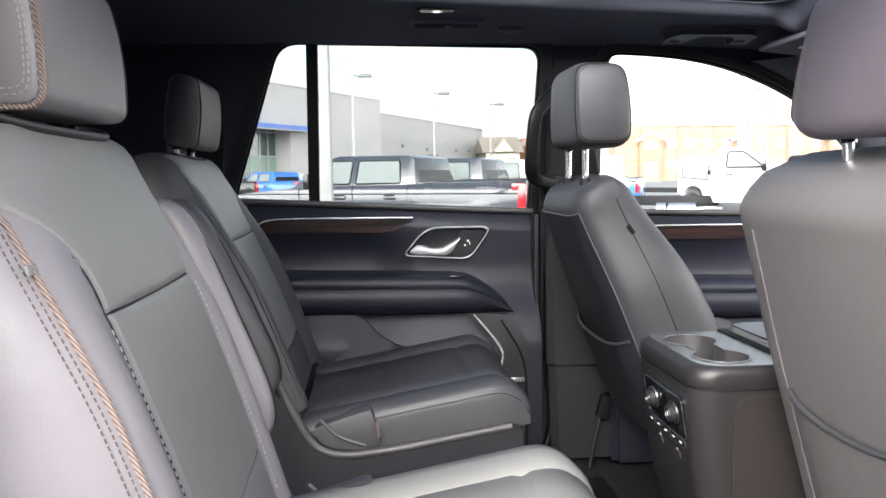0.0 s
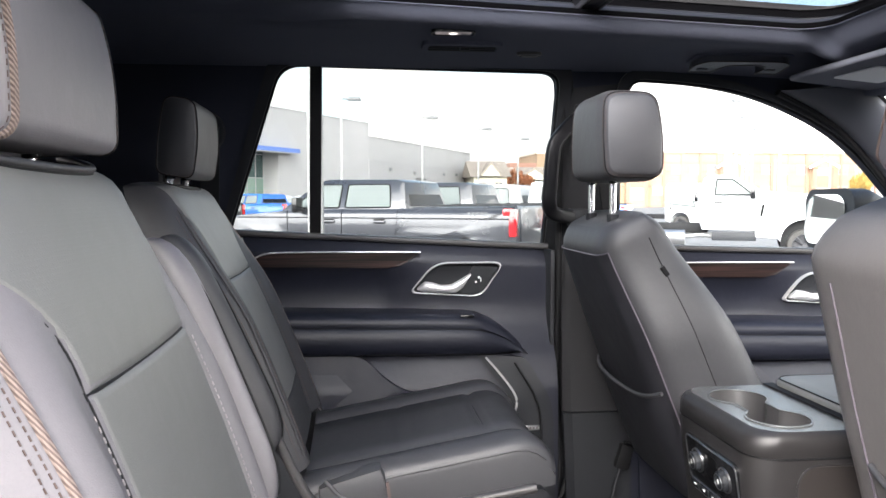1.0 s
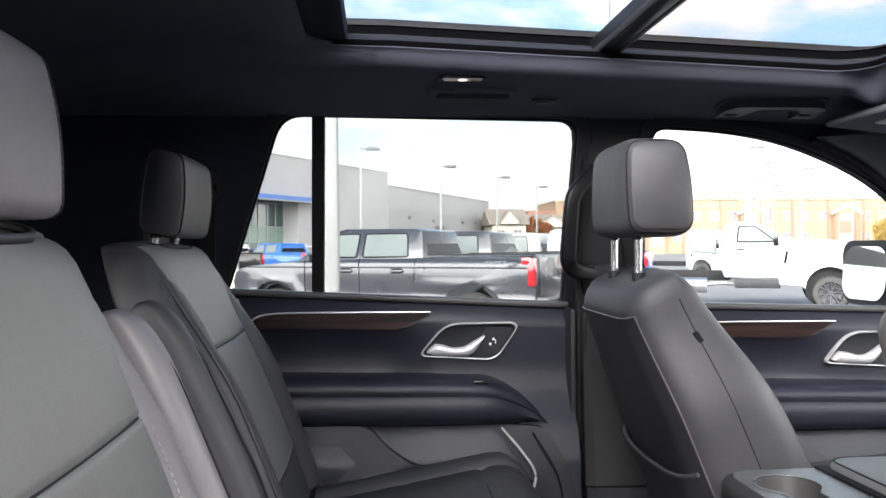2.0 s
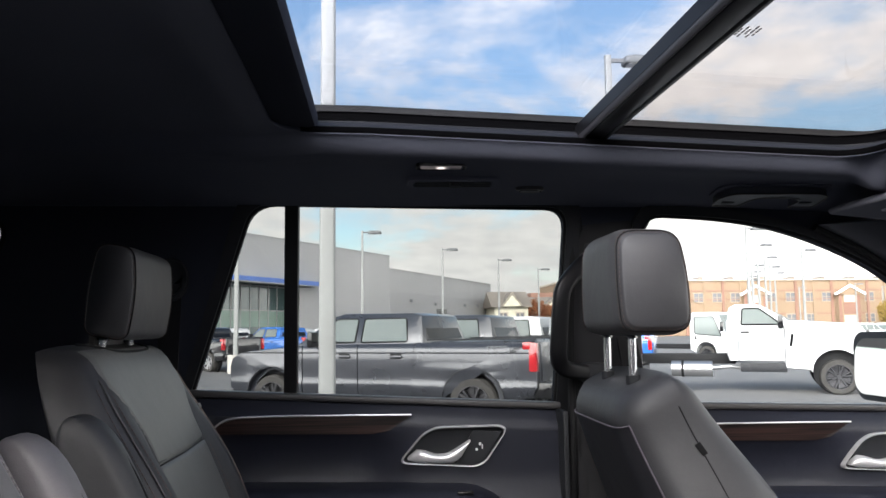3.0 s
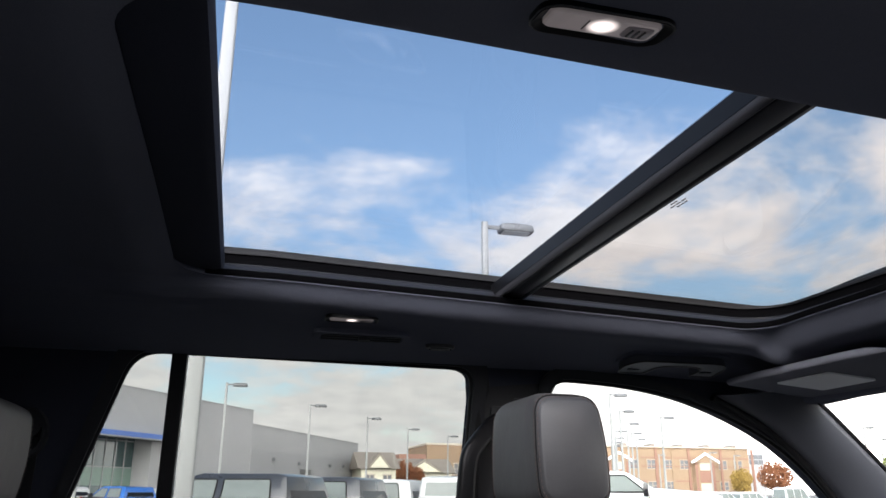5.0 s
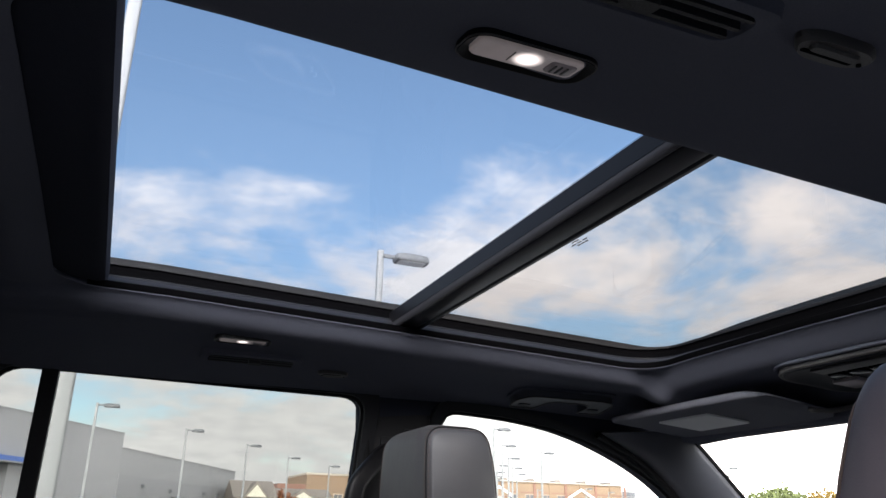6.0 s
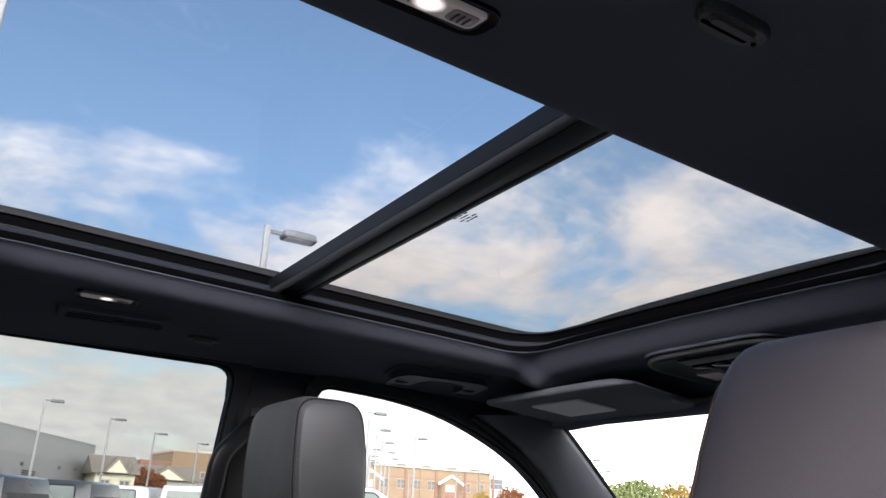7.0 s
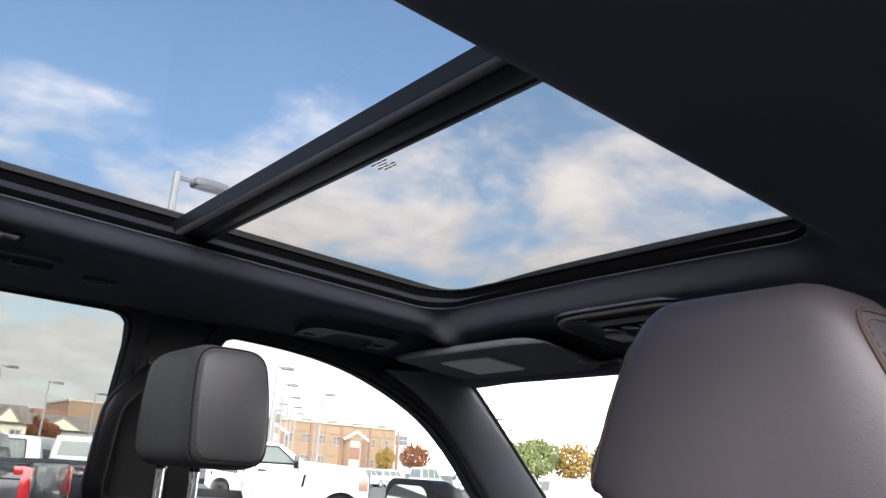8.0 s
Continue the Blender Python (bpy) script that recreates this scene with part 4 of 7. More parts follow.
def build_headrest(t, at, s0, s1, w, d0, d1, post_s, post_y=0.065, round_=0.03, tight=0.009, braid=0, threads=(), soft=0.6, taper=0.0, post_back=0.0):
    """A headrest: flat side panels, a bulging front and piped edges. braid and threads name the sides with trim."""
    h = s1 - s0
    prof = round_poly([(d0 + 0.002, s0 + 0.006), (d1 - 0.006, s0), (d1, s0 + 0.5 * h), (d1 - 0.012, s1 - 0.004), (d0 + 0.008, s1), (d0, s0 + 0.5 * h)], [soft * v for v in (0.030, 0.034, 0.09, 0.036, 0.036, 0.09)], 6)
    cd, cs = 0.5 * (d0 + d1), 0.5 * (s0 + s1)
    pd = cd - post_back

    def ring(q, grow=0.0, inset=0.0):
        e = max(0.0, (abs(q) - 0.50) / 0.50)
        edge = max(0.0, (abs(q) - (1 - 2 * tight / w)) / (2 * tight / w))
        ks = (1 - round_ * e ** 2.4) * (1 - 0.055 * edge ** 2) - inset
        kd = (1 - 0.8 * round_ * e ** 2.4) * (1 - 0.10 * edge ** 2) - inset
        return [at(cs + (s - cs) * ks + (grow if s > cs else -grow), q * 0.5 * w * (1 - taper * (s - s0) / h), cd + (d - cd) * kd + (grow if d > cd else -grow)) for d, s in prof]
    qs = [-1, -0.985, -0.965, -0.94, -0.91, -0.86, -0.78, -0.68, -0.55, -0.4, -0.2]
    qs = qs + [0] + [-q for q in reversed(qs)]
    # headrests near the doorway wear lightened leather in place of its light
    hr = part("headrest", loft([ring(q) for q in qs]), LIT_HEADREST_PIPING if braid == 2 else LIT_LEATHER if braid else LEATHER, t, "padded leather headrest with stitched seams", smooth=60)
    for sg in (-1, 1):
        part("post", cyl(bmesh.new(), at(post_s, sg * post_y, pd - 0.022), at(s0 + 0.03, sg * post_y, pd - 0.018), 0.0072, n=12), CHROME, hr, "polished steel post")
        part("post_collar", sweep([at(post_s - 0.006, sg * post_y, pd - 0.022), at(post_s + 0.010, sg * post_y, pd - 0.022)], circle(0.013, 10), up=(0, 1, 0)), PLASTIC, hr)
        part("post_guide", cyl(bmesh.new(), at(s0 - 0.001, sg * post_y, pd - 0.019), at(s0 + 0.012, sg * post_y, pd - 0.019), 0.010, n=12), GLOSS, hr)
        heavy = braid == sg or braid == 2
        part("piping", sweep(ring(sg * (1 - 1.3 * tight / w), 0.0008), circle((0.0022 if braid == 2 else 0.0034) if heavy else 0.0013, 6), up=(0, 1, 0), closed=True), (SEAM_THREAD if braid == 2 else BRAID) if heavy else RUBBER, hr, "brown braided piping" if heavy else "")
        if sg in threads:
            for k, inset in enumerate((0.075, 0.145) if heavy else ()):
                loop = [p + Vector((0, sg * 0.0006, 0)) for p in ring(sg, 0, inset)]
                part("stitching", stitches(loop + loop[:1], 0.0046, 0.0028, 0.0008), THREAD_GREY, hr, "double row of brown stitching")
        if braid != 2 and not heavy:
            for off in (0.75, 1.9):
                loop = ring(sg * (1 - off * tight / w), 0.0005)
                part("stitching", stitches(loop + loop[:1], 0.0050, 0.0034, 0.0006), SEAM_THREAD, hr, "dark brown stitching")
        else:
            loop = ring(sg * (1 - 0.5 * tight / w), 0.0004)
            part("stitching", stitches(loop + loop[:1], 0.0052, 0.0036, 0.0006), SEAM_THREAD, hr, "brown stitching")
    return hr


def build_front_seat(name, cy, bx, label, recline=24, length=0.595, top=0.36, aft=(0.132, 0.108), pocket_top=0.245, blunt=9, shell=0.90, hide=LEATHER, rear_hide=SHADED_BACK):
    """A front seat seen from behind: backrest, shell, pocket, headrest, cushion."""
    t = thing(name, label, "car seat", (bx + 0.3, cy, 0.58), group="front seats")
    at = spine((bx + 0.283, cy, 0.86), recline)
    b = Back(at, length, 0.46, (0.078, 0.036), aft, top, (0.23,), blunt=blunt, crown=0.30)
    rear = b.rear
    body = part("backrest", b.mesh(), hide, t, "leather backrest with padded bolsters", smooth=60)
    # rear shell, with a pocket sewn below
    rows = []
    for k in range(19):
        s = 0.02 + 0.53 * k / 18
        rows.append([at(s, u * b.half(s) * shell, rear(s, u * shell) - 0.003 - 0.002 * math.cos(u * 1.57)) for u in [-1 + j / 8 for j in range(17)]])
    part("rear_shell", surface(rows), rear_hide, body, "smooth leather rear panel", smooth=60)
    rows = []
    for k in range(13):
        s = 0.01 + pocket_top * k / 12
        rows.append([at(s - 0.020 * (1 - u * u) * (k / 12), u * b.half(s) * (shell - 0.04), rear(s, u * (shell - 0.04)) - 0.006 - 0.014 * (1 - u ** 4) * math.sin(0.4 + 1.2 * k / 12)) for u in [-1 + j / 8 for j in range(17)]])
    pocket = part("map_pocket", surface(rows), rear_hide, body, "sewn-on seat-back pocket", smooth=60)
    part("pocket_edge", sweep([r for r in rows[-1]], circle(0.0048, 8)), LEATHER, pocket, "rolled pocket edge", smooth=60)
    for sg in (-1, 1):
        line = [at(0.02 + 0.53 * k / 20, sg * b.half(0.02 + 0.53 * k / 20) * (shell + 0.005), rear(0.02 + 0.53 * k / 20, shell + 0.005) - 0.0040) for k in range(21)]
        part("piping", sweep(line, circle(0.0016, 6), up=(1, 0, 0)), LIT_HEADREST_PIPING, body, "thin grey piping")
        line = [at(0.01 + 0.54 * k / 24, sg * b.half(0.01 + 0.54 * k / 24) * 0.996, -0.022 + 0.010 * k / 24) for k in range(25)]
        part("side_seam", sweep(line, circle(0.0013, 6), up=(1, 0, 0)), RUBBER, body)
    line = [at(0.552, u * b.half(0.552) * (shell + 0.005), rear(0.552, u * (shell + 0.005)) - 0.0040) for u in [-1 + k / 10 for k in range(21)]]
    if cy > 0:
        part("piping", sweep(line, circle(0.0016, 6)), LIT_HEADREST_PIPING, body, "thin grey piping")
    sg = -1 if cy > 0 else 1
    part("fabric_tag", boxes((at(0.478, sg * (b.half(0.478) + 0.001), -0.014), (0.010, 0.004, 0.022), Matrix.Rotation(radians(-35), 4, "Y"))), RUBBER, body, "small black sewn tag", bevel=0.001)
    outer = 1 if cy > 0 else -1
    build_headrest(t, spine((bx + 0.050, cy + (0.005 if cy > 0 else -0.034), 1.478 if cy > 0 else 1.468), 2 if cy > 0 else 5), -0.010 if cy > 0 else -0.018, 0.186 if cy > 0 else 0.178, 0.268 if cy > 0 else 0.334, -0.077 if cy > 0 else -0.064, 0.060 if cy > 0 else 0.072, -0.085, 0.075, round_=0.12 if cy > 0 else 0.36, tight=0.016, threads=(outer,), soft=0.95, taper=0.12 if cy > 0 else 0.40, braid=0 if cy > 0 else 2, post_back=0.0115 if cy > 0 else 0.0)
    # cushion
    rings = []
    for k in range(19):
        v = k / 18
        x = bx + 0.36 + 0.50 * v
        top = 0.905 + 0.045 * v - 0.05 * max(0, (v - 0.88) / 0.12) ** 2
        w = 0.255 * (1 - 0.12 * max(0, (v - 0.85) / 0.15) ** 2)
        rings.append([(x, cy - w, 0.76), (x, cy - w, top - 0.03), (x, cy - w + 0.02, top + 0.012), (x, cy - w * 0.62, top), (x, cy, top - 0.012), (x, cy + w * 0.62, top), (x, cy + w - 0.02, top + 0.012), (x, cy + w, top - 0.03), (x, cy + w, 0.76)])
    part("cushion", loft(rings), LEATHER, t, smooth=60)
    part("base", boxes(((bx + 0.62, cy, 0.69), (0.46, 0.46, 0.16))), PLASTIC, t, "dark plastic seat base", bevel=0.02)
    for dy in (-0.20, 0.20):
        part("rail", boxes(((bx + 0.60, cy + dy, 0.600), (0.62, 0.045, 0.040))), SATIN, t, bevel=0.005)
    return t


# back colours carry the light: dark in shade here, pale by the doorway
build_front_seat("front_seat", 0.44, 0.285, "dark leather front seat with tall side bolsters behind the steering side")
build_front_seat("front_seat", -0.455, 0.385, "dark leather front seat beside the open rear doorway", 20, 0.615, 0.43, (0.180, 0.132), 0.295, 18, 0.66, LIT_BACK_LEATHER, LIT_BACK_LEATHER)


def build_second_row(name, cy, label, bx, recline, hx, aft, wide, top_wide, hy, hz, hw, lean, head=(0.172, -0.060, 0.058)):
    """A second-row captain's chair with a raised inboard armrest."""
    t = thing(name, label, "car seat", (-0.2, cy, 0.58), group="second-row captain's chairs")
    inb = -1 if cy > 0 else 1
    at = spine((bx, cy, 0.90), recline)
    b = Back(at, 0.605, wide, (0.080, 0.076), aft, top_wide, (0.372, 0.10), 0.395, (12, 2.6) if cy > 0 else (5, 2.2), 0.27 if cy > 0 else 0.40, shoulder=(0.80, 0.15) if cy > 0 else (0.93, 0.10))
    # hide and thread: paler by the doorway for its light, darker beyond for shade
    hide = LEATHER if cy > 0 else LIT_LEATHER
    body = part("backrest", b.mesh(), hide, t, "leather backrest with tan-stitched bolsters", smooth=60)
    # sewn centre panels, slightly proud, parted by the crease
    for nm, s0, s1 in (("lower_panel", 0.1012, 0.3716), ("upper_panel", 0.3724, 0.582)):
        rows = []
        for kk in (0, 0.005, 0.014, 0.05, 0.12, 0.2, 0.28, 0.36, 0.44, 0.52, 0.6, 0.68, 0.76, 0.84, 0.92, 0.965, 0.990, 1):
            s = s0 + (s1 - s0) * kk
            m = 1 if 0 < kk < 1 else 0
            rows.append([at(s + 0.003 * abs(u) * 0.61, u * (b.seam(s) - 0.012) * min(1, 0.985 / (b.seam(s) - 0.012)) * b.half(s), b.front(s, u * min(0.985, b.seam(s) - 0.012)) + (0.0009 if m and abs(u) < 0.99 else -0.0022)) for u in [-1, -0.975, -0.95] + [-0.9 + 0.1 * j for j in range(19)] + [0.95, 0.975, 1]])
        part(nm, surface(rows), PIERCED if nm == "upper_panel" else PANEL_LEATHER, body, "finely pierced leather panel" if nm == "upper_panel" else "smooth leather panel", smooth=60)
    for c in (0.372, 0.1006):
        line = [at(c + 0.003 * abs(u), u * b.half(c), b.front(c, u) - 0.0002) for u in [-0.615 + 1.23 * k / 24 for k in range(25)]]
        part("cross_seam", sweep(line, circle(0.0016, 6)), RUBBER, body)
    for sg in (-1, 1):
        line = [at(s, sg * min(0.97, b.seam(s) - 0.006) * b.half(s), b.front(s, sg * min(0.97, b.seam(s) - 0.006)) + 0.0006) for s in [0.10 + (0.46 if sg != inb else 0.27) * k / 40 for k in range(41)]]
        part("panel_seam", sweep(line, circle(0.0013, 6), up=(1, 0, 0)), RUBBER, body)
        part("piping", sweep(b.line(sg * 0.885, 0.02, 0.53), circle(0.0036 if sg != inb else 0.0024, 8), up=(1, 0, 0)), BRAID if sg != inb else hide, body, "brown braided piping" if sg != inb else "")
        for u in ((0.905, 0.922) if sg != inb else (0.845, 0.925)):
            part("stitching", stitches(b.line(sg * u, 0.02, 0.52, lift=0.0008), 0.0046, 0.0028, 0.0008), SEAM_THREAD if sg != inb or cy > 0 else THREAD_GREY, body, "tan double stitching")
        part("stitching", stitches(b.line(sg * 0.66, 0.03, 0.36), 0.005, 0.004, 0.0008), SEAM_THREAD if cy > 0 else THREAD_GREY, body)
    part("airbag_tag", boxes((at(0.437, -inb * b.half(0.437) * 0.90, b.front(0.437, 0.90) + 0.006), (0.003, 0.020, 0.010), Matrix.Rotation(radians(-19), 4, "Y"))), TAG, body, "small grey sewn tag", bevel=0.002)
    # collar folded under the headrest
    if cy < 0:
        line = [at(0.590 - 0.014 * (abs(u) < 0.7), u * b.half(0.585) * 0.95, b.front(0.590, u * 0.95) + 0.003) for u in [-1 + 0.1 * k for k in range(21)]]
        part("top_seam", sweep(smooth_path(line, 2), circle(0.0030, 8)), hide, body, "rolled collar seam")
    fold = smooth_path([Vector((-0.62, 0.602, 0)), Vector((-0.54, 0.590, 0)), Vector((-0.46, 0.576, 0)), Vector((-0.30, 0.570, 0)), Vector((0.0, 0.568, 0)), Vector((0.30, 0.570, 0)), Vector((0.46, 0.574, 0)), Vector((0.54, 0.584, 0)), Vector((0.60, 0.600, 0))], 5)
    lip = [at(q.y, -inb * q.x * b.half(q.y), b.front(q.y, q.x) + 0.0012) for q in fold]
    part("collar_fold", sweep(lip, circle(0.0026, 6), up=(1, 0, 0)), RUBBER, body, "dark fold under the headrest")
    if cy < 0:
        part("collar_lip", sweep([p + Vector((0.001, 0, 0.0045)) for p in lip], circle(0.0042, 8), up=(1, 0, 0)), LEATHER, body, "soft rolled collar above the fold", smooth=60)
    build_headrest(t, spine((hx, hy, hz), lean), 0.0, head[0], hw, head[1], head[2], -0.045, 0.072, braid=-1 if cy < 0 else 0, threads=(-1,) if cy < 0 else ())
    # padded collar folded over the top between the posts
    cu = [-0.36 + 0.72 * k / 16 for k in range(17)]
    part("collar", sweep([at(0.605 - 0.012 * abs(u) ** 3, u * b.half(0.59), 0.5 * (b.front(0.590, u) + b.rear(0.590, u)) + 0.016) for u in cu], rrect(0.044, 0.016, 0.007, 4), up=(1, 0, 0), scale=[0.55 + 0.45 * (1 - abs(u / 0.36) ** 6) for u in cu]), hide, body, "soft folded collar", smooth=60)
    # cushion, rising to the front
    rings = []
    n = 34
    for k in range(n + 1):
        v = k / n
        x = -0.345 + 0.475 * v
        e = max(0, (v - 0.80) / 0.20)
        top = 0.905 + 0.084 * v - 0.060 * e ** 2.6
        cut = 0.007 * (groove(v, 0.40, 0.012) + groove(v, 0.76, 0.012))
        w = 0.255 * (1 - 0.05 * e ** 2)
        low = 0.845 + 0.045 * v
        pts = [(-1, low), (-1.0, low + 0.02), (-1.0, top - 0.022), (-0.985, top - 0.004), (-0.94, top + 0.008), (-0.80, top + 0.012), (-0.66, top + 0.004), (-0.63, top - 0.006), (-0.60, top + 0.002 - cut), (-0.3, top - 0.002 - cut), (0, top - 0.004 - cut)]
        full = pts + [(-a, z) for a, z in reversed(pts[:-1])]
        rings.append([(x, cy + a * w, z) for a, z in full])
    # near cushion is lightened by colour for the light at the doorway
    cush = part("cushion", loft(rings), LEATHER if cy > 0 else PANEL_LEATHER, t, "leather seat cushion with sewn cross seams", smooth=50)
    for v in (0.40, 0.76):
        line = [(-0.345 + 0.475 * v, cy + a * 0.255, 0.905 + 0.084 * v - 0.0085) for a in [-0.58 + 1.16 * k / 12 for k in range(13)]]
        part("cross_seam", sweep(line, circle(0.0016, 6)), RUBBER, cush)
    for sg in (-1, 1):
        line = [(-0.345 + 0.475 * v, cy + sg * 0.252 * (1 - 0.05 * max(0, (v - 0.80) / 0.20) ** 2), 0.905 + 0.084 * v - 0.060 * max(0, (v - 0.80) / 0.20) ** 2.6 - 0.012) for v in [0.03 + 0.93 * k / 24 for k in range(25)]]
        part("piping", sweep(line, circle(0.0030, 6)), hide, cush)
        line = [(p[0], p[1] - sg * 0.012, p[2] + 0.0145) for p in line]
        part("stitching", stitches(line, 0.006, 0.004, 0.001), SEAM_THREAD, cush, "brown stitching")
    # plastic side shields sweeping up behind
    for sg in (-1, 1):
        y = cy + sg * 0.262
        pts = round_poly([(-0.47, 1.070), (-0.435, 1.075), (-0.402, 1.040), (-0.355, 0.930), (-0.30, 0.862), (-0.165, 0.858), (0.06, 0.892), (0.108, 0.896), (0.105, 0.76), (0.02, 0.69), (-0.42, 0.69), (-0.50, 0.80)], [0.01, 0.015, 0.02, 0.08, 0.05, 0.06, 0.04, 0.02, 0.03, 0.03, 0.03, 0.03], 5)
        part("side_shield", plate(pts, [], lambda x, z: (x, y + sg * 0.014, z), lambda x, z: (x, y - sg * 0.02, z)), PLASTIC, t, "moulded dark plastic side shield", bevel=0.0)
        edge = smooth_path([(-0.395, y, 1.020), (-0.350, y, 0.925), (-0.315, y, 0.872), (-0.262, y, 0.852), (-0.165, y, 0.858), (-0.05, y, 0.876), (0.085, y, 0.897)], 5)
        part("rolled_edge", sweep([p + Vector((0, sg * 0.010, 0)) for p in edge], circle(0.0095, 10), up=(0, 1, 0)), SATIN, t, "rounded upper edge of the shield", smooth=60)
    part("base", boxes(((-0.16, cy, 0.69), (0.46, 0.42, 0.20))), PLASTIC, t, "dark plastic seat base", bevel=0.02)
    for dy in (-0.18, 0.18):
        part("rail", boxes(((-0.16, cy + dy, 0.605), (0.60, 0.05, 0.050))), SATIN, t, bevel=0.006)
    # raised armrest along the inboard side of the backrest
    ya = cy + inb * (0.5 * wide + 0.034)
    at2 = spine((bx + 0.02, ya, 0.985), recline)
    rings = []
    for k in range(25):
        v = 0.5 - 0.5 * math.cos(math.pi * k / 24)
        q = abs(2 * v - 1)
        kk = max(0.04, (1 - q ** 5) ** (1 / 2.0))
        rings.append([at2(0.42 * v, y * (0.45 + 0.55 * kk ** 0.6), 0.014 * (1 - v) + d * kk) for d, y in rrect(0.092, 0.062, 0.026, 6)])
    arm = part("armrest", loft(rings), hide, t, "raised leather armrest", smooth=60)
    for d in (0.047, -0.047):
        part("seam", sweep([at2(0.40 * (0.04 + 0.92 * k / 16), inb * -0.0, 0.014 * (1 - k / 16) + d * 1.0 * ((1 - abs(2 * (0.04 + 0.92 * k / 16) - 1) ** 5) ** 0.5)) for k in range(17)], circle(0.002, 6), up=(0, 1, 0)), RUBBER, arm)
    # belt buckle in its slit
    part("buckle", boxes(((-0.225, cy + inb * 0.250, 0.902), (0.052, 0.030, 0.042), Matrix.Rotation(radians(-14), 4, "Y"))), PLASTIC, t, "black belt buckle in the cushion's slit", bevel=0.006)
    part("buckle_pouch", boxes(((-0.250, cy + inb * 0.236, 0.888), (0.125, 0.062, 0.082), Matrix.Rotation(radians(-16), 4, "Y"))), LEATHER, t, "folded leather pouch round the buckle", bevel=0.016)
    part("pouch_fold", sweep(smooth_path([(-0.305, cy + inb * 0.268, 0.925), (-0.270, cy + inb * 0.270, 0.890), (-0.215, cy + inb * 0.270, 0.868)], 5), circle(0.004, 6)), LEATHER, t)
    part("buckle_label", boxes(((-0.190, cy + inb * 0.271, 0.902), (0.006, 0.003, 0.034), Matrix.Rotation(radians(-8), 4, "Y"))), SEAM_THREAD, t, "small tan label")
    return t


build_second_row("captain_chair", 0.435, "dark leather captain's chair with raised armrest beside the closed door", -0.430, 22.5, -0.590, (0.046, 0.006), 0.51, 0.47, 0.438, 1.474, 0.240, -5, (0.160, -0.039, 0.039))
build_second_row("captain_chair", -0.427, "dark leather captain's chair with tan stitching at the open doorway", -0.412, 19.5, -0.560, (0.066, 0.055), 0.548, 0.520, -0.445, 1.479, 0.274, 4)


# ---- centre console ----
def build_console():
    t = thing("centre_console", "grey satin centre console with cup holders and rear controls", "console", (0.6, -0.04, 0.58))
    y0, y1 = -0.186, 0.106
    cy, w = 0.5 * (y0 + y1), y1 - y0

    def ring(z, x0, sc, r=0.045):
        return [(0.5 * (x0 + 1.05) + a, cy + b * sc, z) for a, b in rrect(1.05 - x0, w, r, 7)]
    part("body", loft([ring(z, x0, sc) for z, x0, sc in ((0.58, 0.405, 0.90), (0.75, 0.372, 0.93), (0.90, 0.338, 0.96), (1.00, 0.326, 0.985), (1.040, 0.3225, 0.99), (1.055, 0.3225, 0.99))], cap=False), CONSOLE, t, "brown-grey satin plastic shell", smooth=45)
    rings = [ring(1.0575, 0.3225, 0.99), ring(1.060, 0.3205, 1.0), ring(1.082, 0.322, 1.0), ring(1.091, 0.327, 0.982), ring(1.0955, 0.338, 0.945)]
    part("top_band", loft(rings, cap=False), CONSOLE, t, "satin plastic upper band", smooth=60)
    part("shell_joint", sweep(ring(1.0562, 0.3245, 0.985), circle(0.0022, 5), closed=True), RUBBER, t)
    # cup-holder tray: a bright dog-bone rim round two joined wells
    half = []
    for k in range(33):
        y = -0.112 + 0.224 * k / 32
        h = 0.027
        for c in (-0.064, 0.064):
            if abs(y - c) < 0.048:
                h = max(h, math.sqrt(0.048 ** 2 - (y - c) ** 2))
        half.append((h if 0 < k < 32 else 0.010, y))
    mx, my = 0.400, -0.047
    loop = [(mx + h, my + y) for h, y in half] + [(mx - h, my + y) for h, y in reversed(half)]
    top = ring(1.0955, 0.338, 0.945)
    part("top_deck", plate([(p[0], p[1]) for p in top], [loop], lambda x, y: (x, y, 1.0955), lambda x, y: (x, y, 1.088)), DECK, t, "silver-grey satin top with cup holders", smooth=30)
    tray = part("cup_rim", sweep([(x, y, 1.0965) for x, y in loop], rrect(0.0042, 0.003, 0.0014, 3), closed=True), DECK, t, "pale dog-bone cup-holder rim", smooth=60)
    wells = [[(mx + (x - mx) * k, my + (y - my) * k, z) for x, y in loop] for z, k in ((1.095, 1.0), (1.08, 0.985), (1.02, 0.93))]
    bm = loft(wells[::-1], cap=False)
    part("cup_well", bm, SATIN, tray, "dark joined cup wells", smooth=40)
    part("well_floor", plate([(x, y) for x, y, z in wells[-1]], [], lambda x, y: (x, y, 1.020), lambda x, y: (x, y, 1.014)), RUBBER, tray, "rubber well floor", smooth=0)
    # padded lid behind a dark gap
    part("lid_gap", boxes(((0.500, cy, 1.0965), (0.020, w * 0.95, 0.005))), RUBBER, t)
    rings = [[(0.775 + a * k, cy + b * k, z) for a, b in rrect(0.54, w - 0.012, 0.03, 5)] for z, k in ((1.088, 0.985), (1.094, 1.0), (1.104, 1.0), (1.110, 0.985), (1.112, 0.95))]
    lid = part("lid", loft(rings), PANEL_LEATHER, t, "leather-covered lid", smooth=60)
    part("seam", sweep([(x, y, z + 0.0005) for x, y, z in rings[3]], circle(0.0014, 5), closed=True), RUBBER, lid)
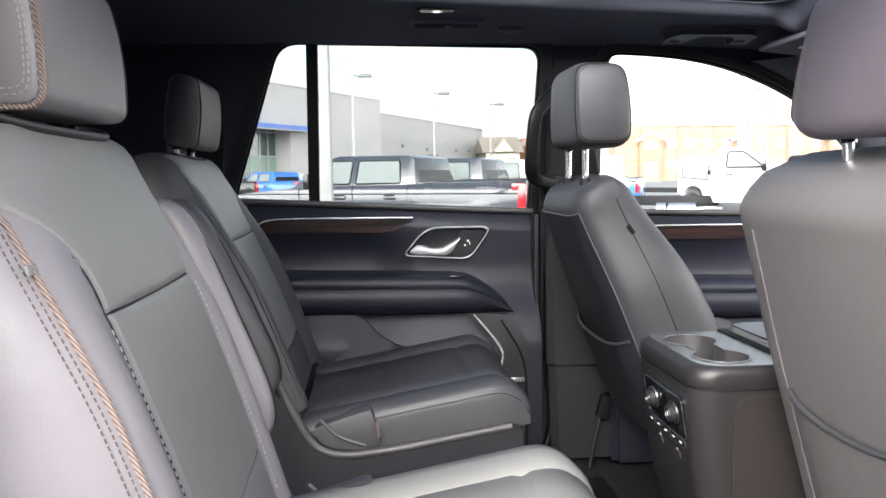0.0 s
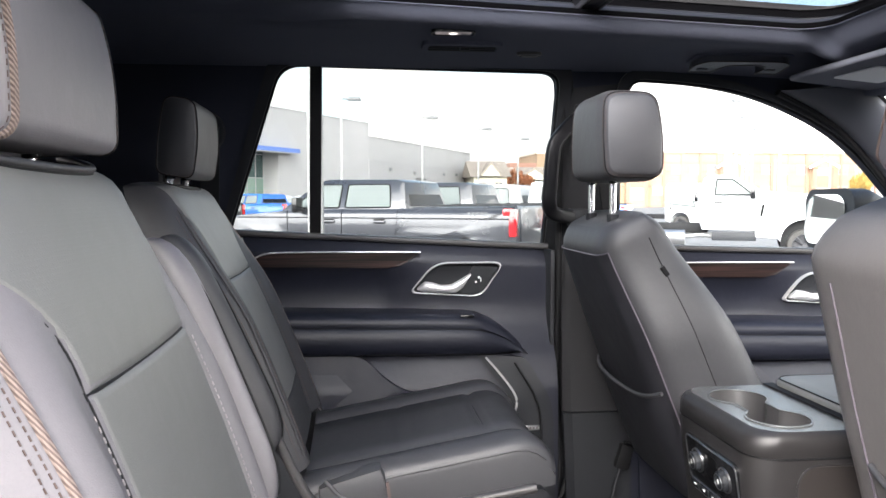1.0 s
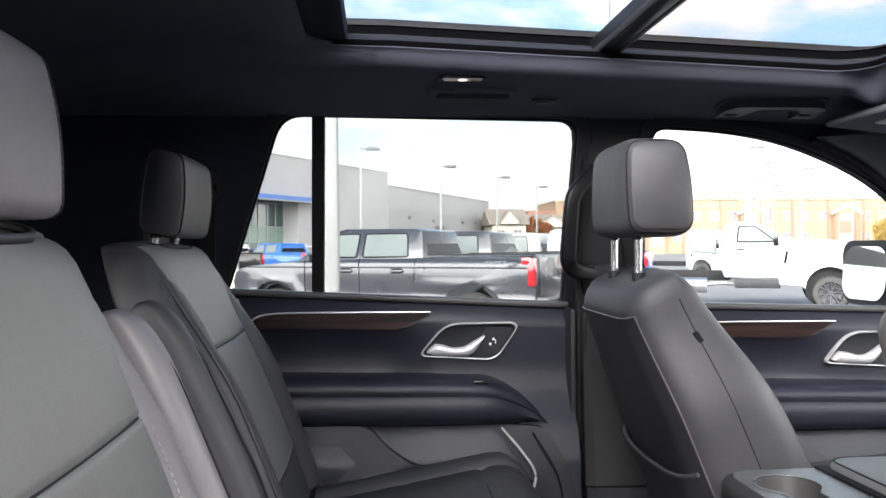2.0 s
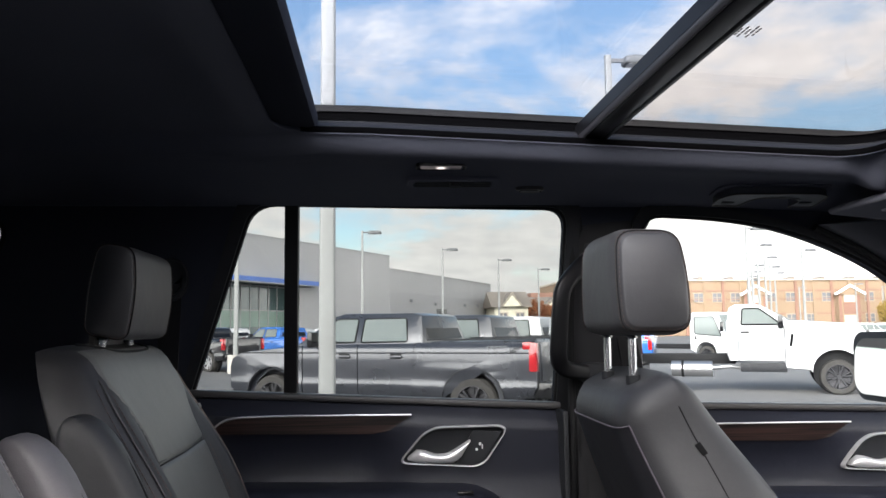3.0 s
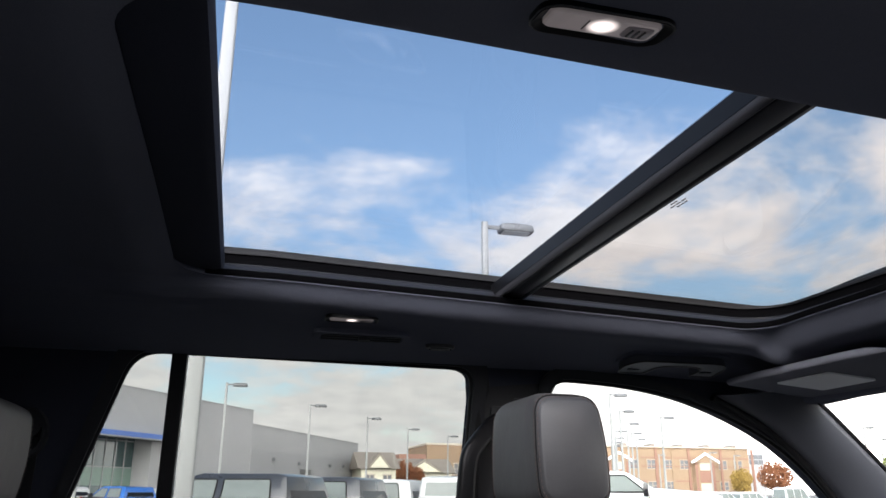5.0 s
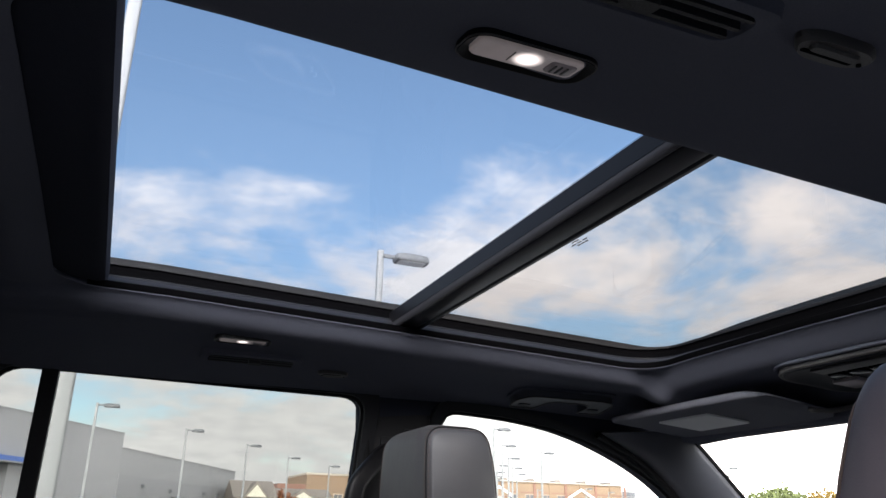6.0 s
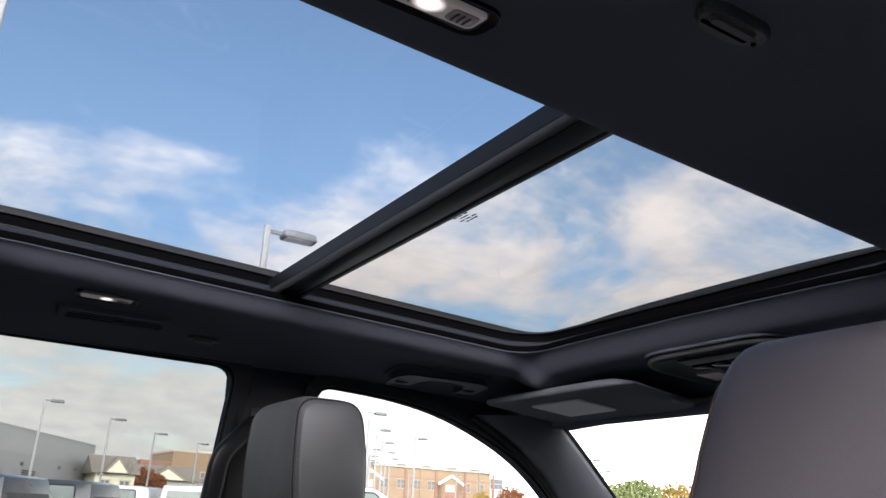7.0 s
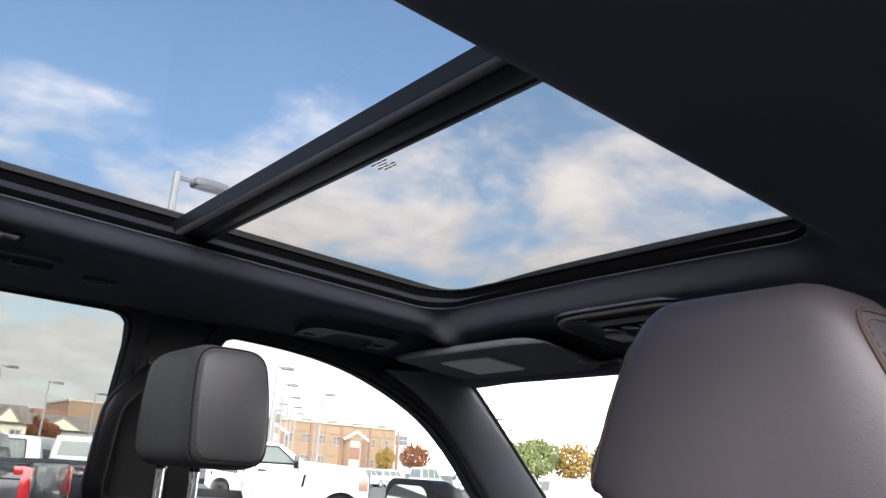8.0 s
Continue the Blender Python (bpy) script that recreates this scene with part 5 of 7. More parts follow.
    # sewn textured pad on the side
    pts = round_poly([(0.405, 0.62), (0.95, 0.62), (0.95, 1.047), (0.392, 1.047), (0.386, 0.98)], [0.03, 0.03, 0.03, 0.035, 0.05], 6)
    lean = lambda z: y0 + 0.0035 + 0.035 * max(0.0, 1.0 - z)
    part("side_inset", plate(pts, [], lambda x, z: (x, lean(z) - 0.006, z), lambda x, z: (x, lean(z) + 0.01, z)), INSET, t, "dark brown textured side pad", smooth=30)
    part("side_inset_seam", sweep([(x, lean(z) - 0.005, z) for x, z in pts], circle(0.0022, 6), up=(0, 1, 0), closed=True), CONSOLE, t)
    # rear control panel on the sloping face
    a, b = Vector((0.3225, 0, 1.052)), Vector((0.372, 0, 0.75))
    d = (b - a).normalized()
    n = Vector((d.z, 0, -d.x)).normalized()
    pc = -0.047

    def face(s, y, h):
        p = a + d * s + n * (h + 0.002)
        return (p.x, pc + y, p.z)
    ctrl = part("control_panel", loft([[face(0.086 + u, v, h) for u, v in rrect(0.135 - 2 * i, 0.184 - 2 * i, 0.012, 4)] for h, i in ((-0.012, 0), (0.003, 0), (0.005, 0.002))]), GLOSS, t, "gloss black rear climate panel", smooth=40)
    part("panel_rim", sweep([face(0.059 + u, v, 0.005) for u, v in rrect(0.076, 0.178, 0.010, 4)], circle(0.0016, 6), closed=True), SATIN_CHROME, ctrl, "thin bright surround")
    for dy in (0.048, -0.048):
        ringk = lambda r, h: [face(0.056 + r * math.cos(2 * math.pi * k / 28), dy + r * math.sin(2 * math.pi * k / 28), h) for k in range(28)]
        knob = part("knob", loft([ringk(0.0185, 0.004), ringk(0.0185, 0.007), ringk(0.0165, 0.008), ringk(0.0160, 0.015), ringk(0.0140, 0.017)]), PLASTIC, ctrl, "round black ribbed knob", smooth=40)
        part("knob_ring", loft([ringk(0.0205, 0.004), ringk(0.0205, 0.0075), ringk(0.0182, 0.0085), ringk(0.0180, 0.004)], cap=False, wrap=True), SATIN_CHROME, knob, "bright knob ring")
        part("knob_cap", loft([ringk(0.0132, 0.0168), ringk(0.0132, 0.0178), ringk(0.0118, 0.0178), ringk(0.0118, 0.0168)], cap=False, wrap=True), SATIN_CHROME, knob)
        part("knob_mark", loft([[face(0.056 + u, dy + v, h) for u, v in rrect(0.008, 0.0022, 0.0008, 1)] for h in (0.0170, 0.0176)]), LABELWHITE, knob)
    part("display", loft([[face(0.050 + u, v, h) for u, v in rrect(0.034, 0.044, 0.003, 3)] for h in (0.004, 0.0062)]), GLOSS, ctrl, smooth=40)
    for k in range(5):
        y = -0.068 + 0.034 * k
        part("button", loft([[face(0.104 + u, y + v, h) for u, v in rrect(0.013, 0.029, 0.003, 3)] for h in (0.003, 0.0085)]), PLASTIC, ctrl, smooth=40)
        part("button_mark", loft([[face(0.104 + u, y + v, h) for u, v in rrect(0.0036, 0.009, 0.001, 1)] for h in (0.0085, 0.0091)]), LABELWHITE, ctrl)
    part("button_edge", loft([[face(0.1135 + u, v, h) for u, v in rrect(0.0018, 0.150, 0.0006, 1)] for h in (0.003, 0.0065)]), SATIN_CHROME, ctrl)
    for dy in (-0.040, 0.040):
        part("socket", loft([[face(0.135 + u, dy + v, h) for u, v in rrect(0.013, 0.024, 0.004, 3)] for h in (0.003, 0.0072)]), SATIN, ctrl, smooth=40)
        part("socket_mark", loft([[face(0.126 + u, dy + v, h) for u, v in rrect(0.0036, 0.007, 0.001, 1)] for h in (0.003, 0.0062)]), LABELWHITE, ctrl)
    return t


build_console()


def build_floor_buckle():
    t = thing("belt_anchor", "black belt buckle on a thin stalk beside the front seat", "belt buckle", (0.42, 0.70, 0.58))
    part("stalk", sweep(smooth_path([(0.405, 0.70, 0.585), (0.420, 0.705, 0.66), (0.440, 0.71, 0.73)], 5), circle(0.005, 8), up=(0, 1, 0)), PLASTIC, t)
    r = Matrix.Rotation(radians(16), 4, "Y")
    part("housing", boxes(((0.451, 0.712, 0.757), (0.036, 0.022, 0.066), r)), RUBBER, t, bevel=0.006)
    part("release_button", boxes(((0.462, 0.708, 0.792), (0.026, 0.014, 0.010), r)), GLOSS, t, bevel=0.003)
    t = thing("floor_mat", "black ribbed rubber floor mat", "floor mat", (0.30, 0.15, 0.58))
    part("sheet", boxes(((0.27, 0.02, 0.586), (0.30, 1.20, 0.010))), RUBBER, t, bevel=0.004)
    for k in range(9):
        part("rib", boxes(((0.150 + 0.03 * k, 0.02, 0.593), (0.010, 1.14, 0.006))), RUBBER, t, bevel=0.002)


build_floor_buckle()


# ---- things on the ceiling ----
def build_dome(x, y, tilt):
    """A small reading lamp let into the headliner, lens glowing."""
    t = thing("reading_lamp", "small lit reading lamp in a black bezel on the headliner", "lamp", (x, y, head_z(x, y)), group="reading lamps")
    m = Matrix.Translation((x, y, head_z(x, y) - 0.003)) @ Matrix.Rotation(tilt, 4, "X")

    def ring(w, h, r, z):
        return [m @ Vector((a, b, z)) for a, b in rrect(w, h, r, 6)]
    part("bezel", loft([ring(0.098, 0.044, 0.015, 0.016), ring(0.097, 0.043, 0.015, 0.000), ring(0.094, 0.040, 0.014, -0.0014), ring(0.083, 0.030, 0.010, 0.0020), ring(0.080, 0.027, 0.009, 0.0045)]), BLACK, t, "black dished bezel", smooth=40)
    part("bezel_rim", sweep(ring(0.0965, 0.0425, 0.015, -0.0006), circle(0.0006, 5), closed=True), SATIN, t)
    part("lens", loft([ring(0.079, 0.0255, 0.006, 0.0044), ring(0.079, 0.0255, 0.006, 0.0005), ring(0.076, 0.023, 0.005, -0.0008)]), LAMPLENS, t, "lit clear lens", smooth=40)
    switch = part("switch", loft([[m @ Vector((0.0255 + a, b, z)) for a, b in rrect(w, h, 0.003, 3)] for w, h, z in ((0.020, 0.0165, -0.0006), (0.0195, 0.016, -0.0016), (0.017, 0.0135, -0.0020))]), LENS_DULL, t, "clear ribbed switch", smooth=40)
    for k in range(3):
        part("rib", loft([[m @ Vector((0.0200 + 0.0045 * k + a, b, z)) for a, b in rrect(0.0012, 0.011, 0.0004, 1)] for z in (-0.0019, -0.0028)]), SATIN, switch)
    part("seam", loft([[m @ Vector((-0.012 + a, b, z)) for a, b in rrect(0.0008, 0.014, 0.0003, 1)] for z in (-0.0008, -0.0013)]), SATIN, t)


build_dome(-0.030, 0.484, 0.0)
build_dome(-0.001, -0.4915, radians(10))


def build_vent(x, y):
    t = thing("ceiling_vent", "slim black air vent below the reading lamp", "vent", (x, y, head_z(x, y)))
    sl = math.atan2(head_z(x, y + 0.03) - head_z(x, y - 0.03), 0.06)
    m = Matrix.Translation((x, y, head_z(x, y) - 0.001)) @ Matrix.Rotation(sl, 4, "X")
    part("frame", loft([[m @ Vector((a, b, z)) for a, b in rrect(w, h, 0.012, 4)] for w, h, z in ((0.185, 0.052, 0.003), (0.182, 0.049, -0.007), (0.160, 0.034, -0.008), (0.158, 0.032, -0.003))]), CLOTH, t, smooth=40)
    for k in range(3):
        part("slat", loft([[m @ Vector((a, -0.011 + 0.011 * k + b, z)) for a, b in rrect(0.154, 0.0035, 0.001, 1)] for z in (-0.003, -0.008)]), PLASTIC, t)
    part("tab", loft([[m @ Vector((0.005 + a, b - 0.004, z)) for a, b in rrect(0.022, 0.012, 0.003, 2)] for z in (-0.006, -0.014)]), PLASTIC, t)


build_vent(0.0, 0.560)
build_vent(0.000, -0.602)


def build_hook(x, y, label):
    t = thing("coat_hook", label, "hook", (x, y, head_z(x, y)), group="coat hooks")
    sl = math.atan2(head_z(x, abs(y) + 0.03) - head_z(x, abs(y) - 0.03), 0.06) * (1 if y > 0 else -1)
    m = Matrix.Translation((x, y, head_z(x, y) - 0.001)) @ Matrix.Rotation(sl, 4, "X")
    shield = [(-0.034, -0.004), (-0.020, -0.013), (0.022, -0.013), (0.034, -0.002), (0.022, 0.012), (-0.018, 0.013)]
    loops = [[m @ Vector((a * k, b * k, z)) for a, b in round_poly(shield, 0.010, 4)] for k, z in ((1.0, 0.003), (0.99, -0.003), (0.90, -0.0055))]
    part("plate", loft(loops), SATIN, t, "flat shield-shaped plate", smooth=40)
    part("slot", loft([[m @ Vector((a - 0.002, b + 0.003, z)) for a, b in rrect(0.040, 0.0035, 0.0015, 3)] for z in (-0.0045, -0.0062)]), SEAL_AND_SHADE, t)
    part("flap", loft([[m @ Vector((a - 0.002, b - 0.0035, z)) for a, b in rrect(w, h, 0.003, 3)] for w, h, z in ((0.038, 0.008, -0.005), (0.036, 0.006, -0.0078))]), SATIN, t, smooth=40)
    part("screw", cyl(bmesh.new(), m @ Vector((0.023, 0.001, -0.004)), m @ Vector((0.023, 0.001, -0.0068)), 0.0016, n=8), SEAL_AND_SHADE, t)


build_hook(0.147, -0.604, "dark oval folding coat hook on the headliner")
build_hook(0.165, 0.60, "small dark folding coat hook on the headliner")


def build_grab(x0, x1, y, label):
    """A folded grab handle over a door: a flat bar with a foot at either end that reaches out to the roof rail."""
    t = thing("grab_handle", label, "grab handle", (0.5 * (x0 + x1), y, 1.76), group="grab handles")
    base = lambda x, v: head_z(x, y + v)
    outer = round_poly([(x0 - 0.004, -0.030), (x1 - 0.006, -0.034), (x1 + 0.022, -0.012), (x1 + 0.012, 0.040), (x1 - 0.046, 0.040), (x1 - 0.030, 0.002), (x1 - 0.060, -0.010), (x0 + 0.058, -0.006), (x0 + 0.034, 0.034), (x0 - 0.024, 0.034), (x0 - 0.026, 0.004)], [0.02, 0.03, 0.02, 0.008, 0.008, 0.016, 0.02, 0.02, 0.008, 0.008, 0.02], 5)
    low = lambda x, v: (x, y + v, base(x, v) - 0.020 - 0.10 * max(0.0, v))
    grip = part("grip", plate(outer, [], low, lambda x, v: (x, y + v, base(x, v) - 0.006 - 0.05 * max(0.0, v))), PILLAR, t, "moulded dark grey grip", smooth=50)
    part("grip_edge", sweep([low(x, v) for x, v in outer], circle(0.0022, 6), closed=True), SATIN, grip)
    pad = round_poly([(x0 - 0.030, -0.034), (x1 + 0.004, -0.042), (x1 + 0.030, -0.018), (x1 + 0.020, 0.046), (x0 - 0.032, 0.042)], [0.03, 0.03, 0.03, 0.02, 0.02], 5)
    part("back_plate", plate(pad, [], lambda x, v: (x, y + v, base(x, v) - 0.004), lambda x, v: (x, y + v, base(x, v) + 0.004)), CLOTH, t, smooth=40)
    for x in (x0 + 0.004, x1 - 0.016):
        part("hinge_cover", boxes(((x, y + 0.022, base(x, 0.022) - 0.013), (0.030, 0.020, 0.020))), PLASTIC, t, bevel=0.005)


build_grab(0.600, 0.795, 0.605, "dark fold-up grab handle over the front door")


def build_visor():
    t = thing("sun_visor", "folded dark cloth sun visor with mirror flap", "sun visor", (0.95, 0.42, 1.72))
    zc = lambda a, v: 1.7235 + 0.004 * v - 0.085 * a
    rings = []
    for k in range(19):
        v = k / 18
        y = 0.655 - 0.455 * v
        q = abs(2 * v - 1)
        e = max((1 - q ** 9) ** (1 / 3), 0.25) if 0 < k < 18 else 0.25
        rings.append([(0.957 + a * (0.62 + 0.38 * e), y, zc(a, v) + b * e) for a, b in rrect(0.255 - 0.02 * v, 0.016, 0.0075, 5)])
    # blade colour is raised to replace light at the cabin's front
    part("pad", loft(rings), LIT_VISOR_CLOTH, t, "padded cloth-covered blade", smooth=60)
    flap = [(0.888, 0.530), (1.004, 0.530), (0.998, 0.372), (0.888, 0.372)]
    part("mirror_flap", loft([[(x, y, zc(x - 0.957, 0.4) - 0.008 - d) for x, y in round_poly(flap, 0.006, 3)] for d in (0.0, 0.0035)]), FLAP, t, "pale grey mirror cover flap", smooth=40)
    line = smooth_path([(0.985, 0.205, 1.7170), (0.975, 0.180, 1.7115), (0.995, 0.155, 1.7100), (1.010, 0.135, 1.7160), (1.000, 0.110, 1.7120)], 5)
    part("clip", sweep(line, circle(0.0045, 8)), SATIN, t, "dark plastic visor clip")
    part("pivot", sweep(smooth_path([(1.065, 0.655, 1.724), (1.055, 0.648, 1.716), (1.020, 0.640, 1.718)], 4), circle(0.006, 8)), PLASTIC, t)


build_visor()


def build_overhead():
    t = thing("overhead_console", "dark overhead console with small switches and lamps", "overhead console", (0.95, 0, 1.78))
    x0, x1 = 0.825, 1.050
    z0, z1 = head_z(x0, 0) - 0.002, head_z(x1, 0) - 0.004
    zl = lambda x: z0 + (z1 - z0) * (x - x0) / (x1 - x0)
    cx = 0.5 * (x0 + x1)

    def ring(k, d, r=0.070):
        return [(cx + a, b, zl(cx + a) - d) for a, b in rrect((x1 - x0) * k, 0.310 * k, r * k, 7)]
    housing = part("housing", loft([ring(1.0, -0.016), ring(1.0, 0.004), ring(0.97, 0.011), ring(0.92, 0.013), ring(0.88, 0.010), ring(0.6, 0.009)]), PLASTIC, t, "moulded dark plastic housing", smooth=50)
    part("rim", sweep(ring(0.985, 0.0085), circle(0.0042, 8), closed=True), SATIN, housing, "raised rounded rim", smooth=60)
    part("outer_rim", sweep(ring(1.035, 0.000), circle(0.0035, 8), closed=True), CLOTH, housing, smooth=60)
    tilt = Matrix.Rotation(-math.atan2(z1 - z0, x1 - x0), 4, "Y")
    for x, y in ((0.965, 0.080), (0.965, -0.080)):
        part("lamp_lens", boxes(((x, y, zl(x) - 0.012), (0.055, 0.050, 0.007), tilt)), LENS_DULL, housing, "clear map lamp lens", bevel=0.002)
    for k in range(4):
        part("button", boxes(((0.905, -0.06 + 0.04 * k, zl(0.905) - 0.011), (0.024, 0.030, 0.008), tilt)), GLOSS, housing, bevel=0.002)
    part("sunglass_lid", boxes(((0.868, 0, zl(0.868) - 0.0105), (0.030, 0.150, 0.006), tilt)), SATIN, housing, bevel=0.002)


build_overhead()


def build_mirror():
    """The driver's outside mirror."""
    t = thing("door_mirror", "large white and black outside door mirror on its arm", "door mirror", (1.30, 1.05, 1.27))
    rings = []
    for k in range(11):
        v = k / 10
        q = abs(2 * v - 1)
        e = (1 - q ** 5) ** (1 / 2.5) if 0 < k < 10 else 0.0
        e = 0.35 + 0.65 * e
        x = 1.262 + 0.12 * v
        sc = (0.96 if v < 0.5 else 0.96 - 0.45 * (v - 0.5) ** 1.2)
        rings.append([(x, 1.11 + a * sc, 1.366 + b * sc) for a, b in rrect(0.27, 0.205, 0.05, 6)])
    part("shell", loft(rings), PLASTIC, t, "black mirror shell", smooth=60)
    part("reflector", loft([[(x + 0.08 * (b - 0.09), 1.122 + a, 1.366 + b) for a, b in rrect(0.205, 0.160, 0.05, 6)] for x in (1.263, 1.2605)]), MIRROR, t, "mirror glass", smooth=30)
    part("arm", sweep(smooth_path([(1.33, 0.90, 1.235), (1.32, 0.98, 1.238), (1.31, 1.06, 1.25)], 4), rrect(0.08, 0.045, 0.018, 3)), GLOSS, t)


build_mirror()


# ---- outside: ground ----
ASPHALT = material("asphalt", (0.130, 0.127, 0.125), 0.9, grain=0.35, grain_size=60, stain=0.25, stain_size=0.35, bump=0.5)
STRIPE = material("road_paint", (0.62, 0.61, 0.58), 0.8, grain=0.2, grain_size=40, stain=0.2)
CONCRETE = material("concrete", (0.42, 0.40, 0.37), 0.9, grain=0.2, grain_size=30, stain=0.15, stain_size=1.5)
SHADE_WALL = material("shade_wall", (0.10, 0.10, 0.105), 0.9, grain=0.1, grain_size=25, stain=0.1)
STUCCO = material("grey_stucco", (0.35, 0.348, 0.35), 0.9, grain=0.08, grain_size=25, stain=0.06, stain_size=0.3)
STUCCO_DARK = material("grey_stucco_band", (0.32, 0.317, 0.32), 0.9, grain=0.08, grain_size=25, stain=0.06, stain_size=0.3)
BLUE = material("blue_fascia", (0.035, 0.12, 0.42), 0.4, stain=0.1)
STORE_GLASS = material("store_glass", (0.05, 0.085, 0.085), 0.08, stain=0.1)
STORE_GREEN = material("store_spandrel", (0.16, 0.24, 0.20), 0.3, stain=0.1)
POLE = material("white_pole_paint", (0.23, 0.237, 0.235), 0.45, stain=0.12, stain_size=1.0)
LAMP_GREY = material("lamp_housing", (0.12, 0.125, 0.13), 0.5, stain=0.1)
BRICK = material("tan_brick", (0.235, 0.165, 0.108), 0.9, grain=0.25, grain_size=4, stain=0.12, stain_size=0.2)
BRICK_RED = material("red_brick", (0.21, 0.115, 0.085), 0.9, grain=0.25, grain_size=4, stain=0.12, stain_size=0.2)
CREAM = material("cream_trim", (0.40, 0.35, 0.29), 0.8, stain=0.08)
TRIM_TAN = material("tan_trim", (0.30, 0.24, 0.18), 0.8, stain=0.1)
# pane colour is lifted to stand in for haze before far buildings
HAZED_GLASS = material("hazed_pane", (0.11, 0.115, 0.125), 0.06, stain=0.1)
SIDING = material("pale_siding", (0.55, 0.53, 0.42), 0.85, stain=0.1)
ROOFING = material("grey_shingle", (0.20, 0.175, 0.15), 0.95, grain=0.3, grain_size=8, stain=0.15)
TYRE = material("tyre_rubber", (0.042, 0.040, 0.038), 0.9, stain=0.4, stain_size=8, spec=0.3)
ALLOY = material("alloy", (0.42, 0.42, 0.43), 0.35, 0.9, stain=0.1)
DARK_ALLOY = material("dark_alloy", (0.05, 0.05, 0.055), 0.35, 0.6, stain=0.1)
PAINT_GREY = material("grey_car_paint", (0.036, 0.039, 0.048), 0.28, 0.4, stain=0.05, coat=0.75)
PAINT_WHITE = material("white_car_paint", (0.47, 0.475, 0.48), 0.35, stain=0.04, coat=0.6)
PAINT_BLACK = material("black_car_paint", (0.012, 0.012, 0.014), 0.2, stain=0.05, coat=1.0)
PAINT_BLUE = material("blue_car_paint", (0.03, 0.13, 0.42), 0.25, 0.2, stain=0.05, coat=1.0)
PAINT_SILVER = material("silver_car_paint", (0.36, 0.37, 0.38), 0.3, 0.5, stain=0.05, coat=0.8)
TAIL_RED = material("tail_lamp_red", (0.36, 0.010, 0.016), 0.15, stain=0.08, coat=1.0)
# pale base colour mimics the bright sky reflected in vehicle glass
SKY_TONED_GLASS = material("sky_toned_glass", (0.15, 0.17, 0.165), 0.05, stain=0.1)
AMBER = material("amber_lens", (0.20, 0.13, 0.10), 0.2, stain=0.1)


def build_ground():
    s = 900
    bm = bmesh.new()
    rings = []
    vs = [bm.verts.new((x, y, GROUND)) for x, y in ((-s, -s), (s, -s), (s, s), (-s, s))]
    bm.faces.new(vs)
    tagged(part("ground", bm, ASPHALT), "wide grey asphalt car lot with worn surface", "asphalt", kind="structure")


build_ground()


def build_stripes():
    for x0, y0, x1, y1, w in ((2, 10.0, 40, 10.5, 0.12), (4, 14.2, 40, 14.5, 0.12), (-14, 21, -4, 18, 0.12)):
        a, b = Vector((x0, y0, 0)), Vector((x1, y1, 0))
        d = (b - a).normalized()
        n = Vector((-d.y, d.x, 0)) * w / 2
        bm = bmesh.new()
        q = [(*(p + k)[:2], GROUND + h) for h in (0.004, 0.008) for p, k in ((a, n), (b, n), (b, -n), (a, -n))]
        v = [bm.verts.new(p) for p in q]
        for f in ((4, 5, 6, 7), (0, 1, 5, 4), (1, 2, 6, 5), (2, 3, 7, 6), (3, 0, 4, 7)):
            bm.faces.new([v[i] for i in f])
        tagged(part("parking_line", bm, STRIPE), "worn white painted parking line on asphalt", "road marking", "parking lines", "structure")


build_stripes()


def build_shade_wall():
    """An added, unseen wall behind the open doorway that blocks the low sky's light."""
    bm = boxes(((0.0, -5.0, GROUND + 1.35), (16.0, 0.3, 2.7)))
    tagged(part("wall_added_shade", bm, SHADE_WALL), "plain dark grey unseen wall, added behind the car to block low light", "wall", kind="structure")


build_shade_wall()


# ---- outside: lamp posts ----
def build_lamp(x, y, h, turn, r=0.09, head=True, label="tall pale steel lamp post with a flat shoebox head"):
    t = thing("street_lamp", label, "lamp post", (x, y, GROUND), group="lamp posts")
    top = GROUND + h
    part("pole", loft([[(x + a, y + b, z) for a, b in rrect(2 * rr, 2 * rr, rr * 0.35, 3)] for z, rr in ((GROUND + 0.7, r), (top, r * 0.8))]), POLE, t, smooth=40)
    part("base", loft([[(x + a, y + b, z) for a, b in circle(0.32, 16)] for z in (GROUND, GROUND + 0.72)]), CONCRETE, t, "round concrete footing", smooth=40)
    if head:
        m = Matrix.Translation((x, y, top - 0.12)) @ Matrix.Rotation(radians(turn), 4, "Z")
        bm = bmesh.new()
        box(bm, (0.22, 0, 0.0), (0.44, 0.06, 0.09))
        bmesh.ops.transform(bm, matrix=m, verts=bm.verts[:])
        part("arm", bm, LAMP_GREY, t)
        hd = part("head", loft([[m @ Vector((0.82 + a, b, z)) for a, b in rrect(w, d, 0.10, 3)] for w, d, z in ((0.86, 0.42, -0.10), (0.90, 0.46, -0.06), (0.84, 0.42, 0.07), (0.60, 0.30, 0.11))]), LAMP_GREY, t, "grey shoebox lamp head", smooth=40)
        part("lens", loft([[m @ Vector((0.82 + a, b, z)) for a, b in rrect(0.70, 0.34, 0.05, 3)] for z in (-0.103, -0.115)]), LABELWHITE, hd, "pale flat lens")
    return t


lamp = build_lamp(-1.1, 49.8, 8.15, 0)
